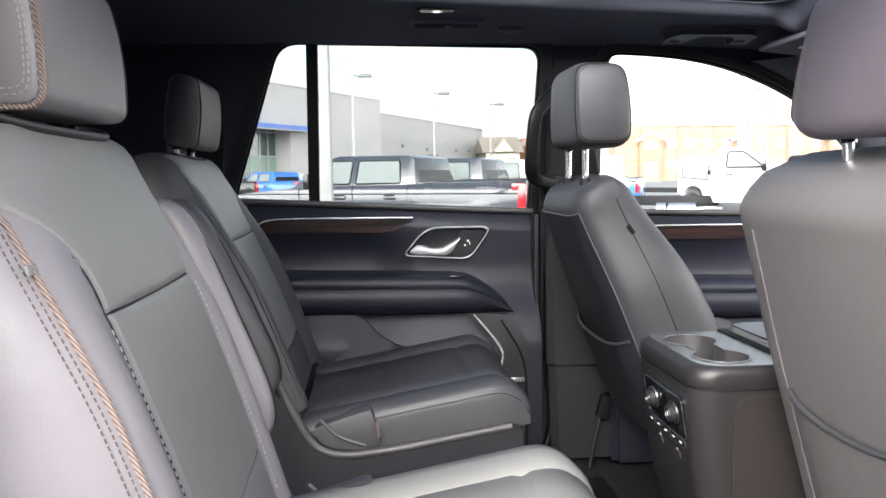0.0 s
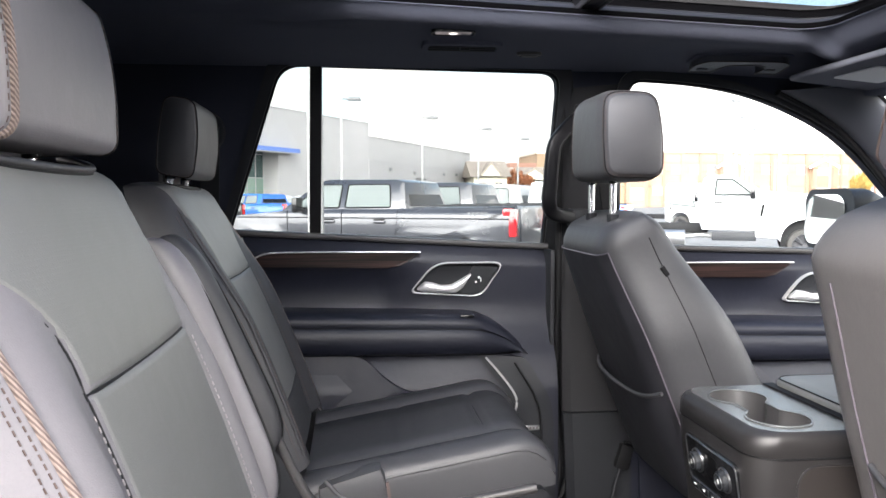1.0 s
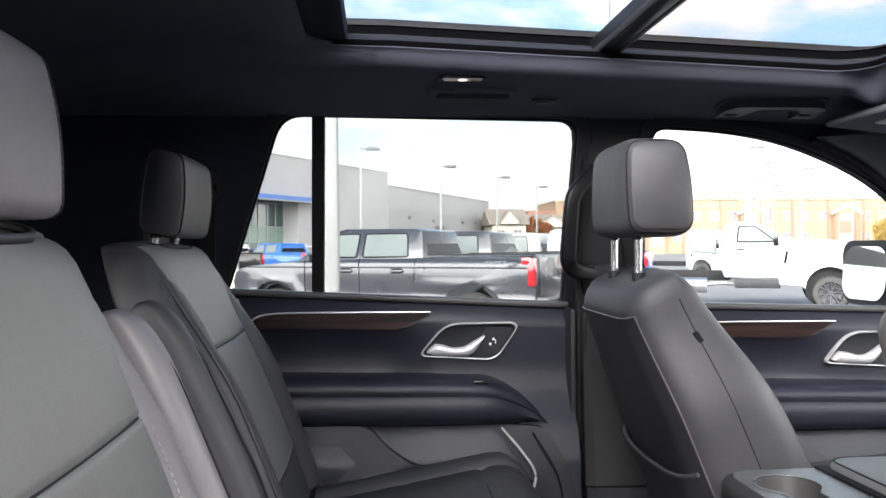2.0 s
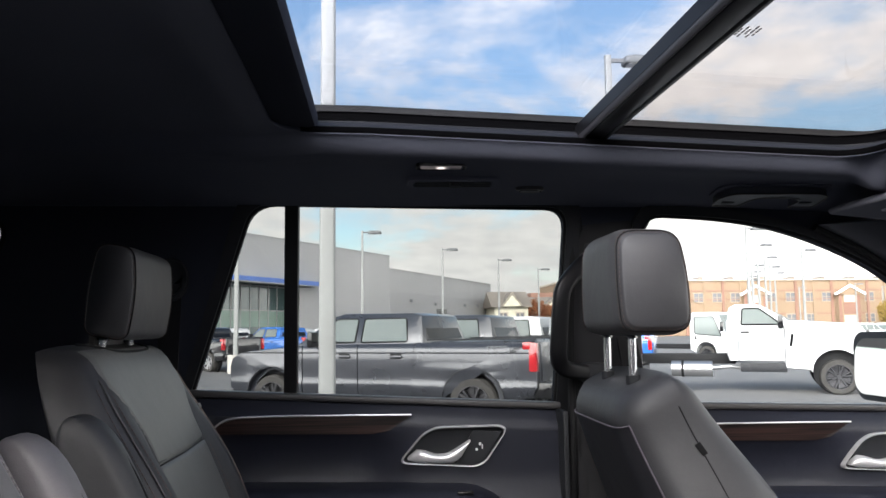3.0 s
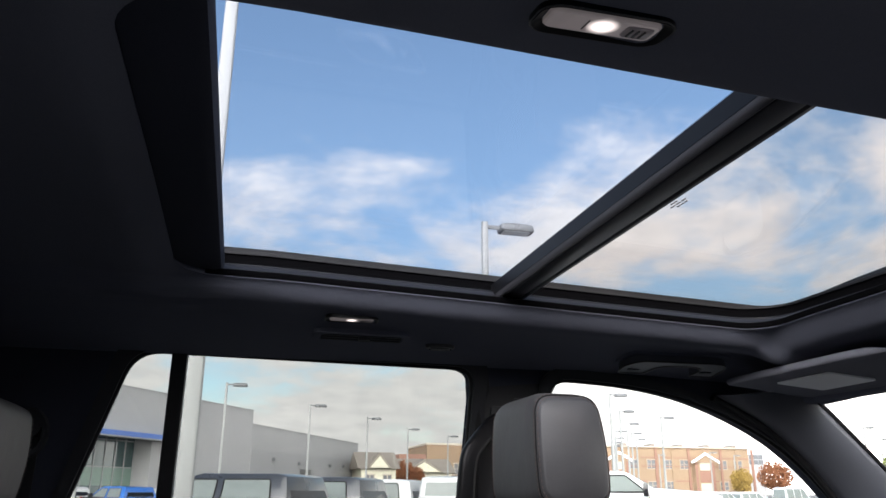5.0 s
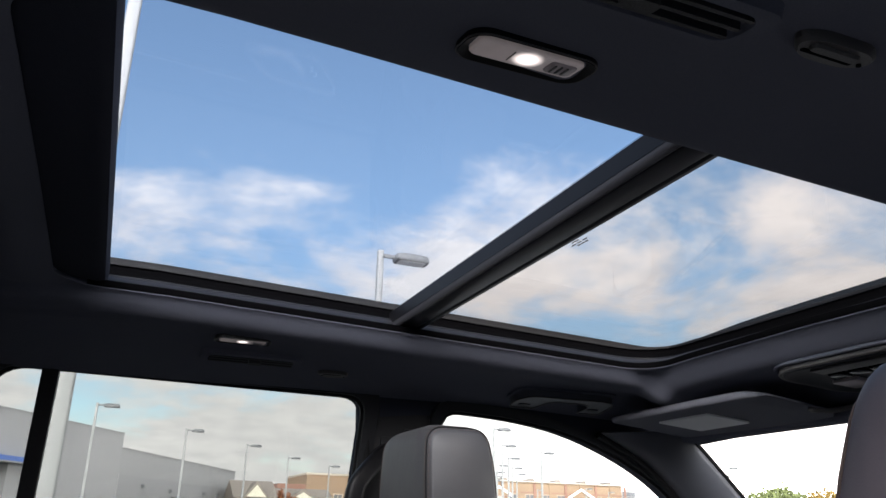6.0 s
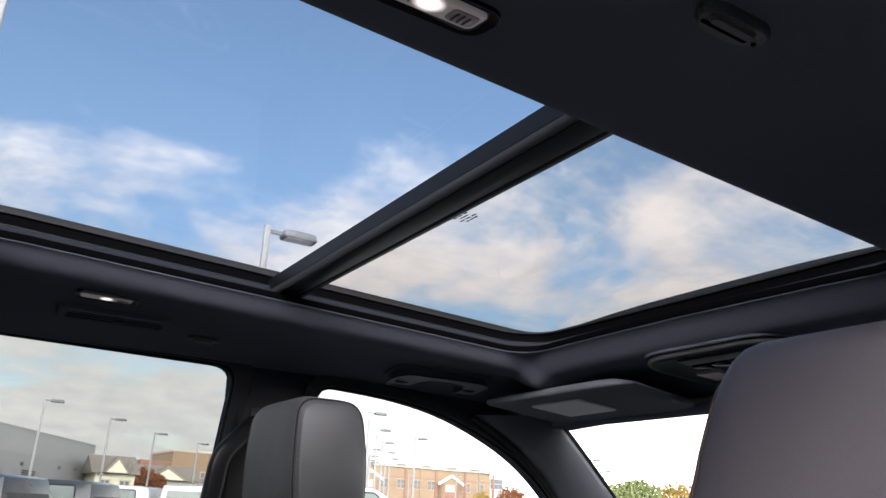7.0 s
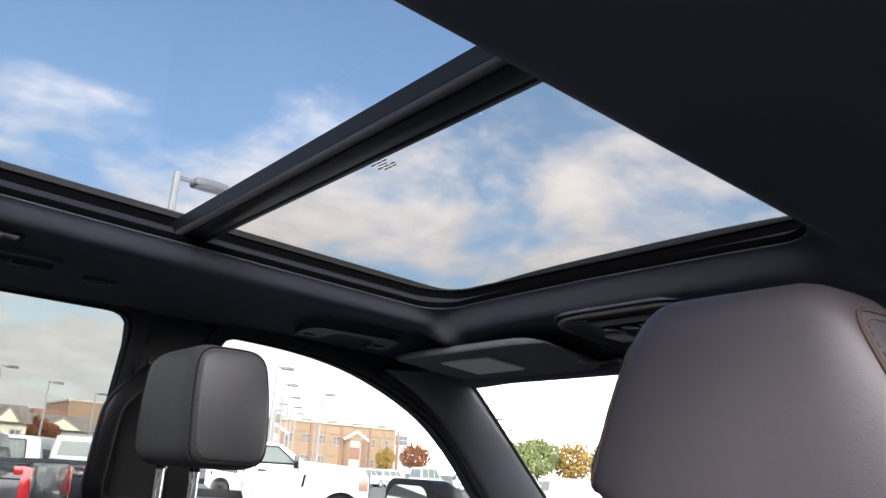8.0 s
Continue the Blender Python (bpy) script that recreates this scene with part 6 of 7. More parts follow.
for lx, ly in ((5.1, 60.9), (11.2, 70.7), (17.4, 82.2), (24.3, 91.5), (24.2, 48.0), (30.0, 58.0), (36.2, 68.8), (42.7, 80.3), (48.4, 89.9), (71.9, 126.0), (75.6, 116.0), (85.6, 124.0)):
    copy_thing(lamp, Matrix.Translation((lx, ly, GROUND)))
build_lamp(5.4, 16.7, 8.15, 0)
build_lamp(-0.67, 7.2, 9.0, 0, 0.085, head=False, label="tall white painted lamp post close to the car")


# ---- outside: vehicles ----
def wheel(parent, c, r, w, rim_mat, side):
    """A wheel with tyre, rim and spokes; axis along y."""
    prof = [(w * 0.50, 0.70 * r), (w * 0.52, 0.80 * r), (w * 0.50, 0.95 * r), (w * 0.36, r), (-w * 0.36, r), (-w * 0.50, 0.95 * r), (-w * 0.52, 0.80 * r), (-w * 0.50, 0.70 * r)]
    n = 28
    rings = [[(c[0] + p[1] * math.cos(2 * math.pi * k / n), c[1] + p[0], c[2] + p[1] * math.sin(2 * math.pi * k / n)) for p in prof] for k in range(n)]
    tyre = part("tyre", loft(rings, wrap=True), TYRE, parent, smooth=40)
    y0 = c[1] + side * w * 0.30
    rr = [[(c[0] + q * math.cos(2 * math.pi * k / n), c[1] + side * d, c[2] + q * math.sin(2 * math.pi * k / n)) for k in range(n)] for q, d in ((0.71 * r, w * 0.50), (0.66 * r, w * 0.46), (0.63 * r, w * 0.16), (0.10 * r, w * 0.10), (0.02 * r, w * 0.10))]
    bm = loft(rr, cap=False)
    part("rim_dish", bm, DARK_ALLOY, tyre, smooth=40)
    bm = bmesh.new()
    for k in range(6):
        a = 2 * math.pi * k / 6 + 0.3
        for da in (-0.16, 0.16):
            p, q = 0.12 * r, 0.66 * r
            cyl(bm, (c[0] + p * math.cos(a), y0 + side * 0.02, c[2] + p * math.sin(a)), (c[0] + q * math.cos(a + da), y0 + side * 0.035, c[2] + q * math.sin(a + da)), 0.022, 0.028, 6)
    cyl(bm, (c[0], y0 - side * 0.02, c[2]), (c[0], y0 + side * 0.045, c[2]), 0.075, 0.06, 14)
    part("spokes", bm, rim_mat, tyre, "alloy spokes", smooth=40)
    rim = [(c[0] + 0.69 * r * math.cos(2 * math.pi * k / n), c[1] + side * w * 0.49, c[2] + 0.69 * r * math.sin(2 * math.pi * k / n)) for k in range(n)]
    part("rim_edge", sweep(rim, circle(0.014, 6), up=(0, 1, 0), closed=True), rim_mat, tyre)


def slab(pts, y0, y1, r=0.0):
    """A solid from a side outline (x, z), rounded at both flanks."""
    inset = 0.05
    cx = sum(p[0] for p in pts) / len(pts)
    cz = sum(p[1] for p in pts) / len(pts)

    def sh(k):
        return [(cx + (x - cx) * (1 - k), cz + (z - cz) * (1 - 1.5 * k)) for x, z in pts]
    rings = []
    for y, k in ((y0, 0.035), (y0 + 0.02, 0.012), (y0 + 0.08, 0.0), (y1 - 0.08, 0.0), (y1 - 0.02, 0.012), (y1, 0.035)):
        rings.append([(x, y, z) for x, z in sh(k)])
    return loft(rings)


SIDE_PROF = [(0.30, -0.060), (0.46, -0.045), (0.56, -0.012), (0.66, 0.010), (0.74, 0.000), (0.84, 0.004), (0.98, 0.012), (1.10, 0.014), (1.17, 0.008), (1.19, 0.022), (1.23, 0.020), (1.28, 0.004), (1.33, -0.030), (1.40, -0.060)]


def side_skin(outline, y_of, inward, zs):
    """A pressed body panel: an outline in (x, z), bent to y_of(x, z), with its rim folded inwards."""
    bm = bmesh.new()
    bm.faces.new([bm.verts.new((x, 0, z)) for x, z in outline])
    bmesh.ops.triangulate(bm, faces=bm.faces[:])
    for z in zs:
        bmesh.ops.bisect_plane(bm, geom=bm.verts[:] + bm.edges[:] + bm.faces[:], plane_co=(0, 0, z), plane_no=(0, 0, 1), dist=1e-4)
    for v in bm.verts:
        v.co.y = y_of(v.co.x, v.co.z)
    rim = [e for e in bm.edges if e.is_boundary]
    new_ = [g for g in bmesh.ops.extrude_edge_only(bm, edges=rim)["geom"] if isinstance(g, bmesh.types.BMVert)]
    for v in new_:
        v.co.y += inward
    return bm


def build_pickup(x0, yc, paint, label, turn=0.0, g=GROUND, rim=ALLOY, name="pickup_truck"):
    """A crew-cab pickup; its nose points to -x, x0 is the nose, yc its middle."""
    t = thing(name, label, "pickup truck", (x0 + 2.9, yc, g), group="parked pickups")
    X = lambda v: x0 + v
    Z = lambda v: g + v
    hw = 1.0
    ya, yb = yc - hw, yc + hw
    r = 0.40
    fx, rx = 1.00, 4.74

    def arch(cx, n=9, rad=0.50):
        return [(X(cx + rad * math.cos(math.pi * k / n)), Z(0.42 + rad * math.sin(math.pi * k / n) * 0.98)) for k in range(n + 1)]
    # body below the windows
    low = [(X(0.26), Z(0.42)), (X(0.18), Z(0.55)), (X(0.20), Z(0.95)), (X(0.26), Z(1.10)), (X(0.35), Z(1.20)), (X(1.45), Z(1.29)), (X(1.70), Z(1.31)), (X(3.92), Z(1.34)), (X(4.0), Z(1.36)), (X(5.74), Z(1.38)), (X(5.78), Z(1.30)), (X(5.78), Z(0.62)), (X(5.70), Z(0.50))]
    low += [p for p in arch(rx)] + [(X(rx - 0.56), Z(0.40)), (X(fx + 0.56), Z(0.40))] + [p for p in arch(fx)]
    body = part("body", slab(low, ya + 0.07, yb - 0.07), paint, t, smooth=30)
    # cab: pillars and roof as a tapered solid
    sec = [(X(1.40), Z(1.27), 0.94), (X(2.10), Z(1.785), 0.75), (X(2.30), Z(1.838), 0.73), (X(3.60), Z(1.830), 0.73), (X(3.76), Z(1.790), 0.74), (X(3.87), Z(1.33), 0.93)]
    bm = bmesh.new()
    left = [bm.verts.new((x, yc - h, z)) for x, z, h in sec]
    right = [bm.verts.new((x, yc + h, z)) for x, z, h in sec]
    bm.faces.new(left)
    bm.faces.new(right[::-1])
    for i in range(len(sec)):
        j = (i + 1) % len(sec)
        bm.faces.new((left[i], left[j], right[j], right[i]))
    cab = part("cab", bm, paint, t, smooth=30, bevel=0.03)

    def on_side(pts, sgn, off=0.012, thick=0.012):
        """A pane on the leaning cab side."""
        def yy(z):
            return 0.93 - 0.205 * (z - Z(1.30)) / 0.53
        return plate(pts, [], lambda x, z: (x, yc + sgn * (yy(z) + off), z), lambda x, z: (x, yc + sgn * (yy(z) + off - thick), z))
    panels = (("front_fender", [(0.06, 0.56), (0.04, 0.92), (0.12, 1.09), (0.36, 1.185), (1.44, 1.275), (1.615, 1.30), (1.615, 0.47), (fx + 0.53, 0.42)] + [(fx + 0.52 * math.cos(math.pi * k / 12), 0.42 + 0.52 * math.sin(math.pi * k / 12)) for k in range(1, 12)] + [(fx - 0.53, 0.42)]),
              ("front_door", [(1.632, 0.46), (1.632, 1.30), (2.692, 1.325), (2.692, 0.46)]),
              ("rear_door", [(2.708, 0.46), (2.708, 1.325), (3.74, 1.335), (3.72, 1.0), (3.68, 0.66), (3.62, 0.46)]),
              ("bed_side", [(3.755, 1.345), (5.74, 1.372), (5.775, 1.30), (5.775, 0.66), (5.70, 0.56), (rx + 0.53, 0.50)] + [(rx + 0.52 * math.cos(math.pi * k / 12), 0.42 + 0.52 * math.sin(math.pi * k / 12)) for k in range(1, 12)] + [(rx - 0.53, 0.46), (3.64, 0.46), (3.70, 0.66), (3.738, 1.0)]))

    def flare(x, z):
        """The arches swell a little round the wheels."""
        k = max(math.exp(-((math.hypot(x - X(c), z - Z(0.42)) - 0.56) / 0.12) ** 2) for c in (fx, rx))
        nose = max(0.0, 0.45 - (x - x0)) / 0.45
        return lerp_table(SIDE_PROF, z - g) + 0.034 * k - 0.10 * nose ** 2
    for sgn in (-1, 1):
        for nm, pts in panels:
            part(nm, side_skin([(X(x), Z(z)) for x, z in pts], lambda x, z: yc + sgn * (hw + flare(x, z)), -sgn * 0.05, [Z(z) for z in (0.50, 0.56, 0.61, 0.66, 0.70, 0.74, 0.80, 0.86, 0.92, 0.98, 1.04, 1.10, 1.14, 1.17, 1.19, 1.23, 1.255, 1.28, 1.305, 1.33)]), paint, body, smooth=35)
        for pts in ([(X(1.68), Z(1.35)), (X(2.60), Z(1.35)), (X(2.60), Z(1.745)), (X(2.20), Z(1.745))], [(X(2.72), Z(1.35)), (X(3.58), Z(1.36)), (X(3.50), Z(1.745)), (X(2.72), Z(1.745))]):
            win = part("side_window", on_side(round_poly(pts, 0.04, 3), sgn), SKY_TONED_GLASS, cab, "side window with reflected sky put into its pale colour")
            part("window_rim", sweep([(p[0], yc + sgn * (0.93 - 0.205 * (p[1] - Z(1.30)) / 0.53 + 0.012), p[1]) for p in round_poly(pts, 0.04, 3)], circle(0.013, 5), up=(0, 1, 0), closed=True), RUBBER, win)
        ys = yc + sgn * (hw + 0.014)
        for hx in (2.46, 3.42):
            part("door_handle", boxes(((X(hx), ys + sgn * 0.015, Z(1.12)), (0.22, 0.035, 0.040))), paint, body, "painted door handle", bevel=0.012)
            part("handle_cup", boxes(((X(hx - 0.01), ys, Z(1.125)), (0.20, 0.010, 0.085))), RUBBER, body, bevel=0.004)
        part("step_bar", boxes(((X(2.86), ys + sgn * 0.06, Z(0.36)), (2.5, 0.16, 0.07))), PLASTIC, body, bevel=0.02)
        for cx in (fx, rx):
            arc = [(X(cx + 0.525 * math.cos(math.pi * k / 18)), ys + sgn * 0.012, Z(0.42 + 0.525 * math.sin(math.pi * k / 18))) for k in range(19)]
            part("arch_lip", sweep(arc, circle(0.016, 6), up=(0, 1, 0)), PLASTIC, body)
            bm = bmesh.new()
            cyl(bm, (X(cx), ys - sgn * 0.36, Z(0.44)), (X(cx), ys - sgn * 0.235, Z(0.44)), 0.51, n=24)
            part("wheel_well", bm, RUBBER, body, "dark wheel well")
            wheel(body, (X(cx), ys - sgn * 0.13, g + r), r, 0.26, rim, sgn)
        part("tail_lamp", boxes(((X(5.725), ys - sgn * 0.05, Z(1.12)), (0.13, 0.14, 0.44)), ((X(5.64), ys - sgn * 0.045, Z(1.29)), (0.16, 0.13, 0.12))), TAIL_RED, body, "red tail lamp", bevel=0.03)
        part("head_lamp", boxes(((X(0.24), ys - sgn * 0.25, Z(0.95)), (0.20, 0.36, 0.16))), SKY_TONED_GLASS, body, "clear head lamp", bevel=0.03)
        mir = part("wing_mirror", boxes(((X(1.92), ys + sgn * 0.14, Z(1.40)), (0.10, 0.22, 0.26))), GLOSS, body, bevel=0.03)
        part("mirror_stay", boxes(((X(1.92), ys + sgn * 0.00, Z(1.33)), (0.08, 0.14, 0.06))), GLOSS, mir, bevel=0.012)
        part("bed_rail", boxes(((X(4.86), yc + sgn * (hw - 0.06), Z(1.392)), (1.80, 0.10, 0.03))), PLASTIC, body, bevel=0.008)
    # rear window with black band
    part("rear_window", loft([[(X(3.855 + off - 0.130 * v), yc + s * 0.74, Z(1.40 + 0.36 * v)) for s, v in ((-1, 0), (1, 0), (0.9, 1), (-0.9, 1))] for off in (0.0, 0.02)]), GLOSS, cab, "dark rear window", smooth=0)
    part("wind_screen", loft([[(X(1.505 + 0.53 * v + off), yc + s * (0.86 - 0.14 * v), Z(1.345 + 0.39 * v)) for s, v in ((-1, 0), (1, 0), (1, 1), (-1, 1))] for off in (-0.02, 0.0)]), SKY_TONED_GLASS, cab, "raked windscreen", smooth=0)
    part("grille", boxes(((X(0.16), yc, Z(0.88)), (0.06, 1.35, 0.40))), GLOSS, body, "black grille", bevel=0.02)
    part("front_bumper", boxes(((X(0.17), yc, Z(0.52)), (0.20, 1.80, 0.24))), GLOSS, body, "dark front bumper", bevel=0.05)
    part("rear_bumper", boxes(((X(5.84), yc, Z(0.62)), (0.24, 1.92, 0.24))), GLOSS, body, "dark rear bumper", bevel=0.05)
    part("tailgate", boxes(((X(5.775), yc, Z(1.05)), (0.06, 1.56, 0.60))), paint, body, bevel=0.015)
    part("side_script", boxes(*[((X(5.00 + 0.07 * k), ya - 0.004, Z(1.27)), (0.05, 0.008, 0.04)) for k in range(5)]), LAMP_GREY, body, "small raised letters, unreadable")
    if turn:
        t.rotation_euler = (0, 0, radians(turn))
    return t


def place(t, pivot, to, degrees_):
    """Turns a thing about an upright axis through pivot (in plan) and moves that point to to."""
    r = Matrix.Rotation(radians(degrees_), 4, "Z")
    off = r @ Vector((t.location.x - pivot[0], t.location.y - pivot[1], 0))
    t.location = (to[0] + off.x, to[1] + off.y, t.location.z)
    t.rotation_euler = (0, 0, radians(degrees_))


def build_row():
    """Three large pickups in a slanted row."""
    for x, y, paint, rim, label in ((0.19, 13.57, PAINT_GREY, DARK_ALLOY, "dark grey crew-cab pickup parked in the lot with muddy tyres"), (1.78, 16.20, PAINT_GREY, ALLOY, "dark grey pickup parked behind another with a black bed rail"), (3.35, 18.75, PAINT_WHITE, ALLOY, "white pickup with a canopy parked in the slanted row")):
        t = build_pickup(x - 2.9, y, paint, label, turn=-28.2, rim=rim)
        t.scale = (1.052, 1.052, 1.052)


build_row()
# others farther off
build_pickup(-7.7 - 2.9, 33.8, PAINT_BLACK, "black pickup with red tail lamps in the far row", turn=-44)
build_pickup(-4.9 - 2.9, 38.5, PAINT_BLUE, "bright blue pickup in the far row", turn=-44)
build_pickup(-8.8 - 2.9, 45.5, PAINT_WHITE, "white pickup near the showroom", turn=-44)
build_pickup(6.4 - 2.9, 25.4, PAINT_BLUE, "blue pickup beyond the dark grey trucks", turn=-25)


def build_canopy():
    """A white bed canopy on the third truck of the row."""
    t = thing("bed_canopy", "white hard canopy over a pickup bed with dark windows", "canopy", (5.15, 17.78, GROUND + 1.46))
    m = Matrix.Translation((3.35 + 2.05 * 0.8813, 18.75 - 2.05 * 0.4726, 0)) @ Matrix.Translation((0, 0, 0.06)) @ Matrix.Rotation(radians(-28.2), 4, "Z")
    ring = lambda k, z: [m @ Vector((a * k, b * k, GROUND + z)) for a, b in rrect(1.85, 1.80, 0.10, 3)]
    part("shell", loft([ring(1.0, 1.40), ring(0.98, 1.60), ring(0.92, 1.90), ring(0.80, 1.94)]), PAINT_WHITE, t, smooth=40)
    for sg in (-1, 1):
        part("side_window", loft([[m @ Vector((x, sg * (0.90 - 0.14 * (z - 1.40) + off), GROUND + z)) for x, z in ((-0.75, 1.50), (0.75, 1.50), (0.72, 1.80), (-0.72, 1.80))] for off in (-0.02, 0.012)]), SKY_TONED_GLASS, t, smooth=0)
    part("rear_window", loft([[m @ Vector((0.925 - 0.14 * (z - 1.4) + off, y, GROUND + z)) for y, z in ((-0.72, 1.50), (0.72, 1.50), (0.66, 1.82), (-0.66, 1.82))] for off in (-0.02, 0.012)]), SKY_TONED_GLASS, t, smooth=0)


build_canopy()


def build_chassis_truck():
    """A white cab-and-chassis truck, nose to +x, broadside on."""
    g = GROUND
    t = thing("chassis_truck", "white heavy cab-and-chassis truck with a bare black frame", "truck", (8.5, 16.6, g))
    y0, y1 = 15.6, 17.7
    Z = lambda v: g + v
    fx, r = 10.18, 0.41
    arch = [(fx + 0.56 * math.cos(math.pi * k / 10), Z(0.50 + 0.56 * math.sin(math.pi * k / 10))) for k in range(11)]
    low = [(7.78, Z(0.78)), (7.72, Z(0.95)), (7.72, Z(1.75)), (9.10, Z(1.75)), (9.20, Z(1.76)), (10.35, Z(1.68)), (10.72, Z(1.60)), (10.84, Z(1.42)), (10.86, Z(0.78)), (10.80, Z(0.62))] + arch + [(9.58, Z(0.56)), (9.05, Z(0.60)), (9.02, Z(0.78))]
    body = part("body", slab(low, y0, y1), PAINT_WHITE, t, smooth=30)
    sec = [(7.74, Z(1.70), 0.99), (7.80, Z(2.08), 0.84), (7.95, Z(2.17), 0.80), (8.42, Z(2.17), 0.80), (8.58, Z(2.12), 0.82), (9.22, Z(1.72), 0.98)]
    bm = bmesh.new()
    yc = 0.5 * (y0 + y1)
    a = [bm.verts.new((x, yc - h, z)) for x, z, h in sec]
    b = [bm.verts.new((x, yc + h, z)) for x, z, h in sec]
    bm.faces.new(a)
    bm.faces.new(b[::-1])
    for i in range(len(sec)):
        j = (i + 1) % len(sec)
        bm.faces.new((a[i], a[j], b[j], b[i]))
    cab = part("cab", bm, PAINT_WHITE, t, smooth=30, bevel=0.03)
    yy = lambda z, off: yc - (0.99 - 0.36 * (z - Z(1.70)) / 0.40 * 0.45) - off
    pts = round_poly([(8.08, Z(1.66)), (8.98, Z(1.66)), (8.88, Z(1.76)), (8.50, Z(2.06)), (8.12, Z(2.06))], 0.04, 3)
    win = part("side_window", plate(pts, [], lambda x, z: (x, min(yy(z, 0.012), y0 - 0.008), z), lambda x, z: (x, yy(z, -0.02), z)), SKY_TONED_GLASS, cab, "side window, its pale colour standing in for reflection")
    part("window_rim", sweep([(x, min(yy(z, 0.012), y0 - 0.008), z) for x, z in pts], circle(0.02, 5), up=(0, 1, 0), closed=True), RUBBER, win)
    part("mirror_glass", boxes(((8.97, y0 - 0.22, Z(1.72)), (0.12, 0.20, 0.32))), GLOSS, cab, "black wing mirror", bevel=0.03)
    part("wind_screen", loft([[(8.62 + 0.56 * (1 - v) + off, yc + s * (0.92 - 0.12 * v), Z(1.78 + 0.30 * v)) for s, v in ((-1, 0), (1, 0), (1, 1), (-1, 1))] for off in (0.0, 0.03)]), SKY_TONED_GLASS, cab, smooth=0)
    part("door_gap", boxes(((9.05, y0 - 0.004, Z(1.20)), (0.014, 0.012, 0.86)), ((8.00, y0 - 0.004, Z(1.25)), (0.014, 0.012, 0.90))), RUBBER, body)
    part("door_handle", boxes(((8.16, y0 - 0.02, Z(1.48)), (0.20, 0.04, 0.045))), GLOSS, body, "black door handle", bevel=0.012)
    part("vent", boxes(((9.20, y0 - 0.006, Z(1.28)), (0.06, 0.02, 0.30), Matrix.Rotation(radians(10), 4, "Y"))), GLOSS, body, "dark fender vent")
    part("head_lamp", boxes(((10.70, y0 + 0.10, Z(1.24)), (0.24, 0.24, 0.30))), AMBER, body, "clear and amber head lamp", bevel=0.03)
    part("grille", boxes(((10.87, yc, Z(1.20)), (0.06, 1.5, 0.60))), GLOSS, body, "black grille", bevel=0.02)
    part("bumper", boxes(((10.90, yc, Z(0.70)), (0.22, 2.05, 0.26))), PLASTIC, body, "dark front bumper", bevel=0.05)
    part("rocker", boxes(((8.55, y0 + 0.12, Z(0.62)), (1.05, 0.20, 0.22))), PLASTIC, body, "dark rocker step", bevel=0.02)
    for ys, sg in ((y0, -1), (y1, 1)):
        bm = cyl(bmesh.new(), (fx, ys - sg * 0.24, Z(0.52)), (fx, ys - sg * 0.45, Z(0.52)), 0.54, n=24)
        part("wheel_well", bm, RUBBER, body)
        wheel(body, (fx, ys - sg * 0.13, g + r), r, 0.26, DARK_ALLOY, sg)
        rail = part("frame_rail", boxes(((5.6, yc + sg * 0.42, Z(0.80)), (4.6, 0.08, 0.24))), RUBBER, t, "black chassis rail", bevel=0.01)
        wheel(rail, (4.45, ys - sg * 0.16, g + r), r, 0.28, DARK_ALLOY, sg)
    for k in range(4):
        part("cross_member", boxes(((3.6 + 1.2 * k, yc, Z(0.80)), (0.10, 0.80, 0.16))), RUBBER, t, bevel=0.01)
    tank = part("fuel_tank", sweep([(6.35, y0 + 0.45, Z(0.56)), (7.35, y0 + 0.45, Z(0.56))], circle(0.20, 16), up=(0, 0, 1)), ALLOY, t, "brushed metal tank", smooth=40)
    part("tank_strap", sweep([(6.6, y0 + 0.45, Z(0.56)), (6.66, y0 + 0.45, Z(0.56))], circle(0.212, 16)), RUBBER, tank)
    part("exhaust", sweep(smooth_path([(7.35, y0 + 0.40, Z(0.58)), (7.8, y0 + 0.35, Z(0.62)), (8.3, y0 + 0.40, Z(0.55))], 5), circle(0.05, 8)), ALLOY, t)
    return t


place(build_chassis_truck(), (9.29, 15.6), (9.86, 16.95), -27)


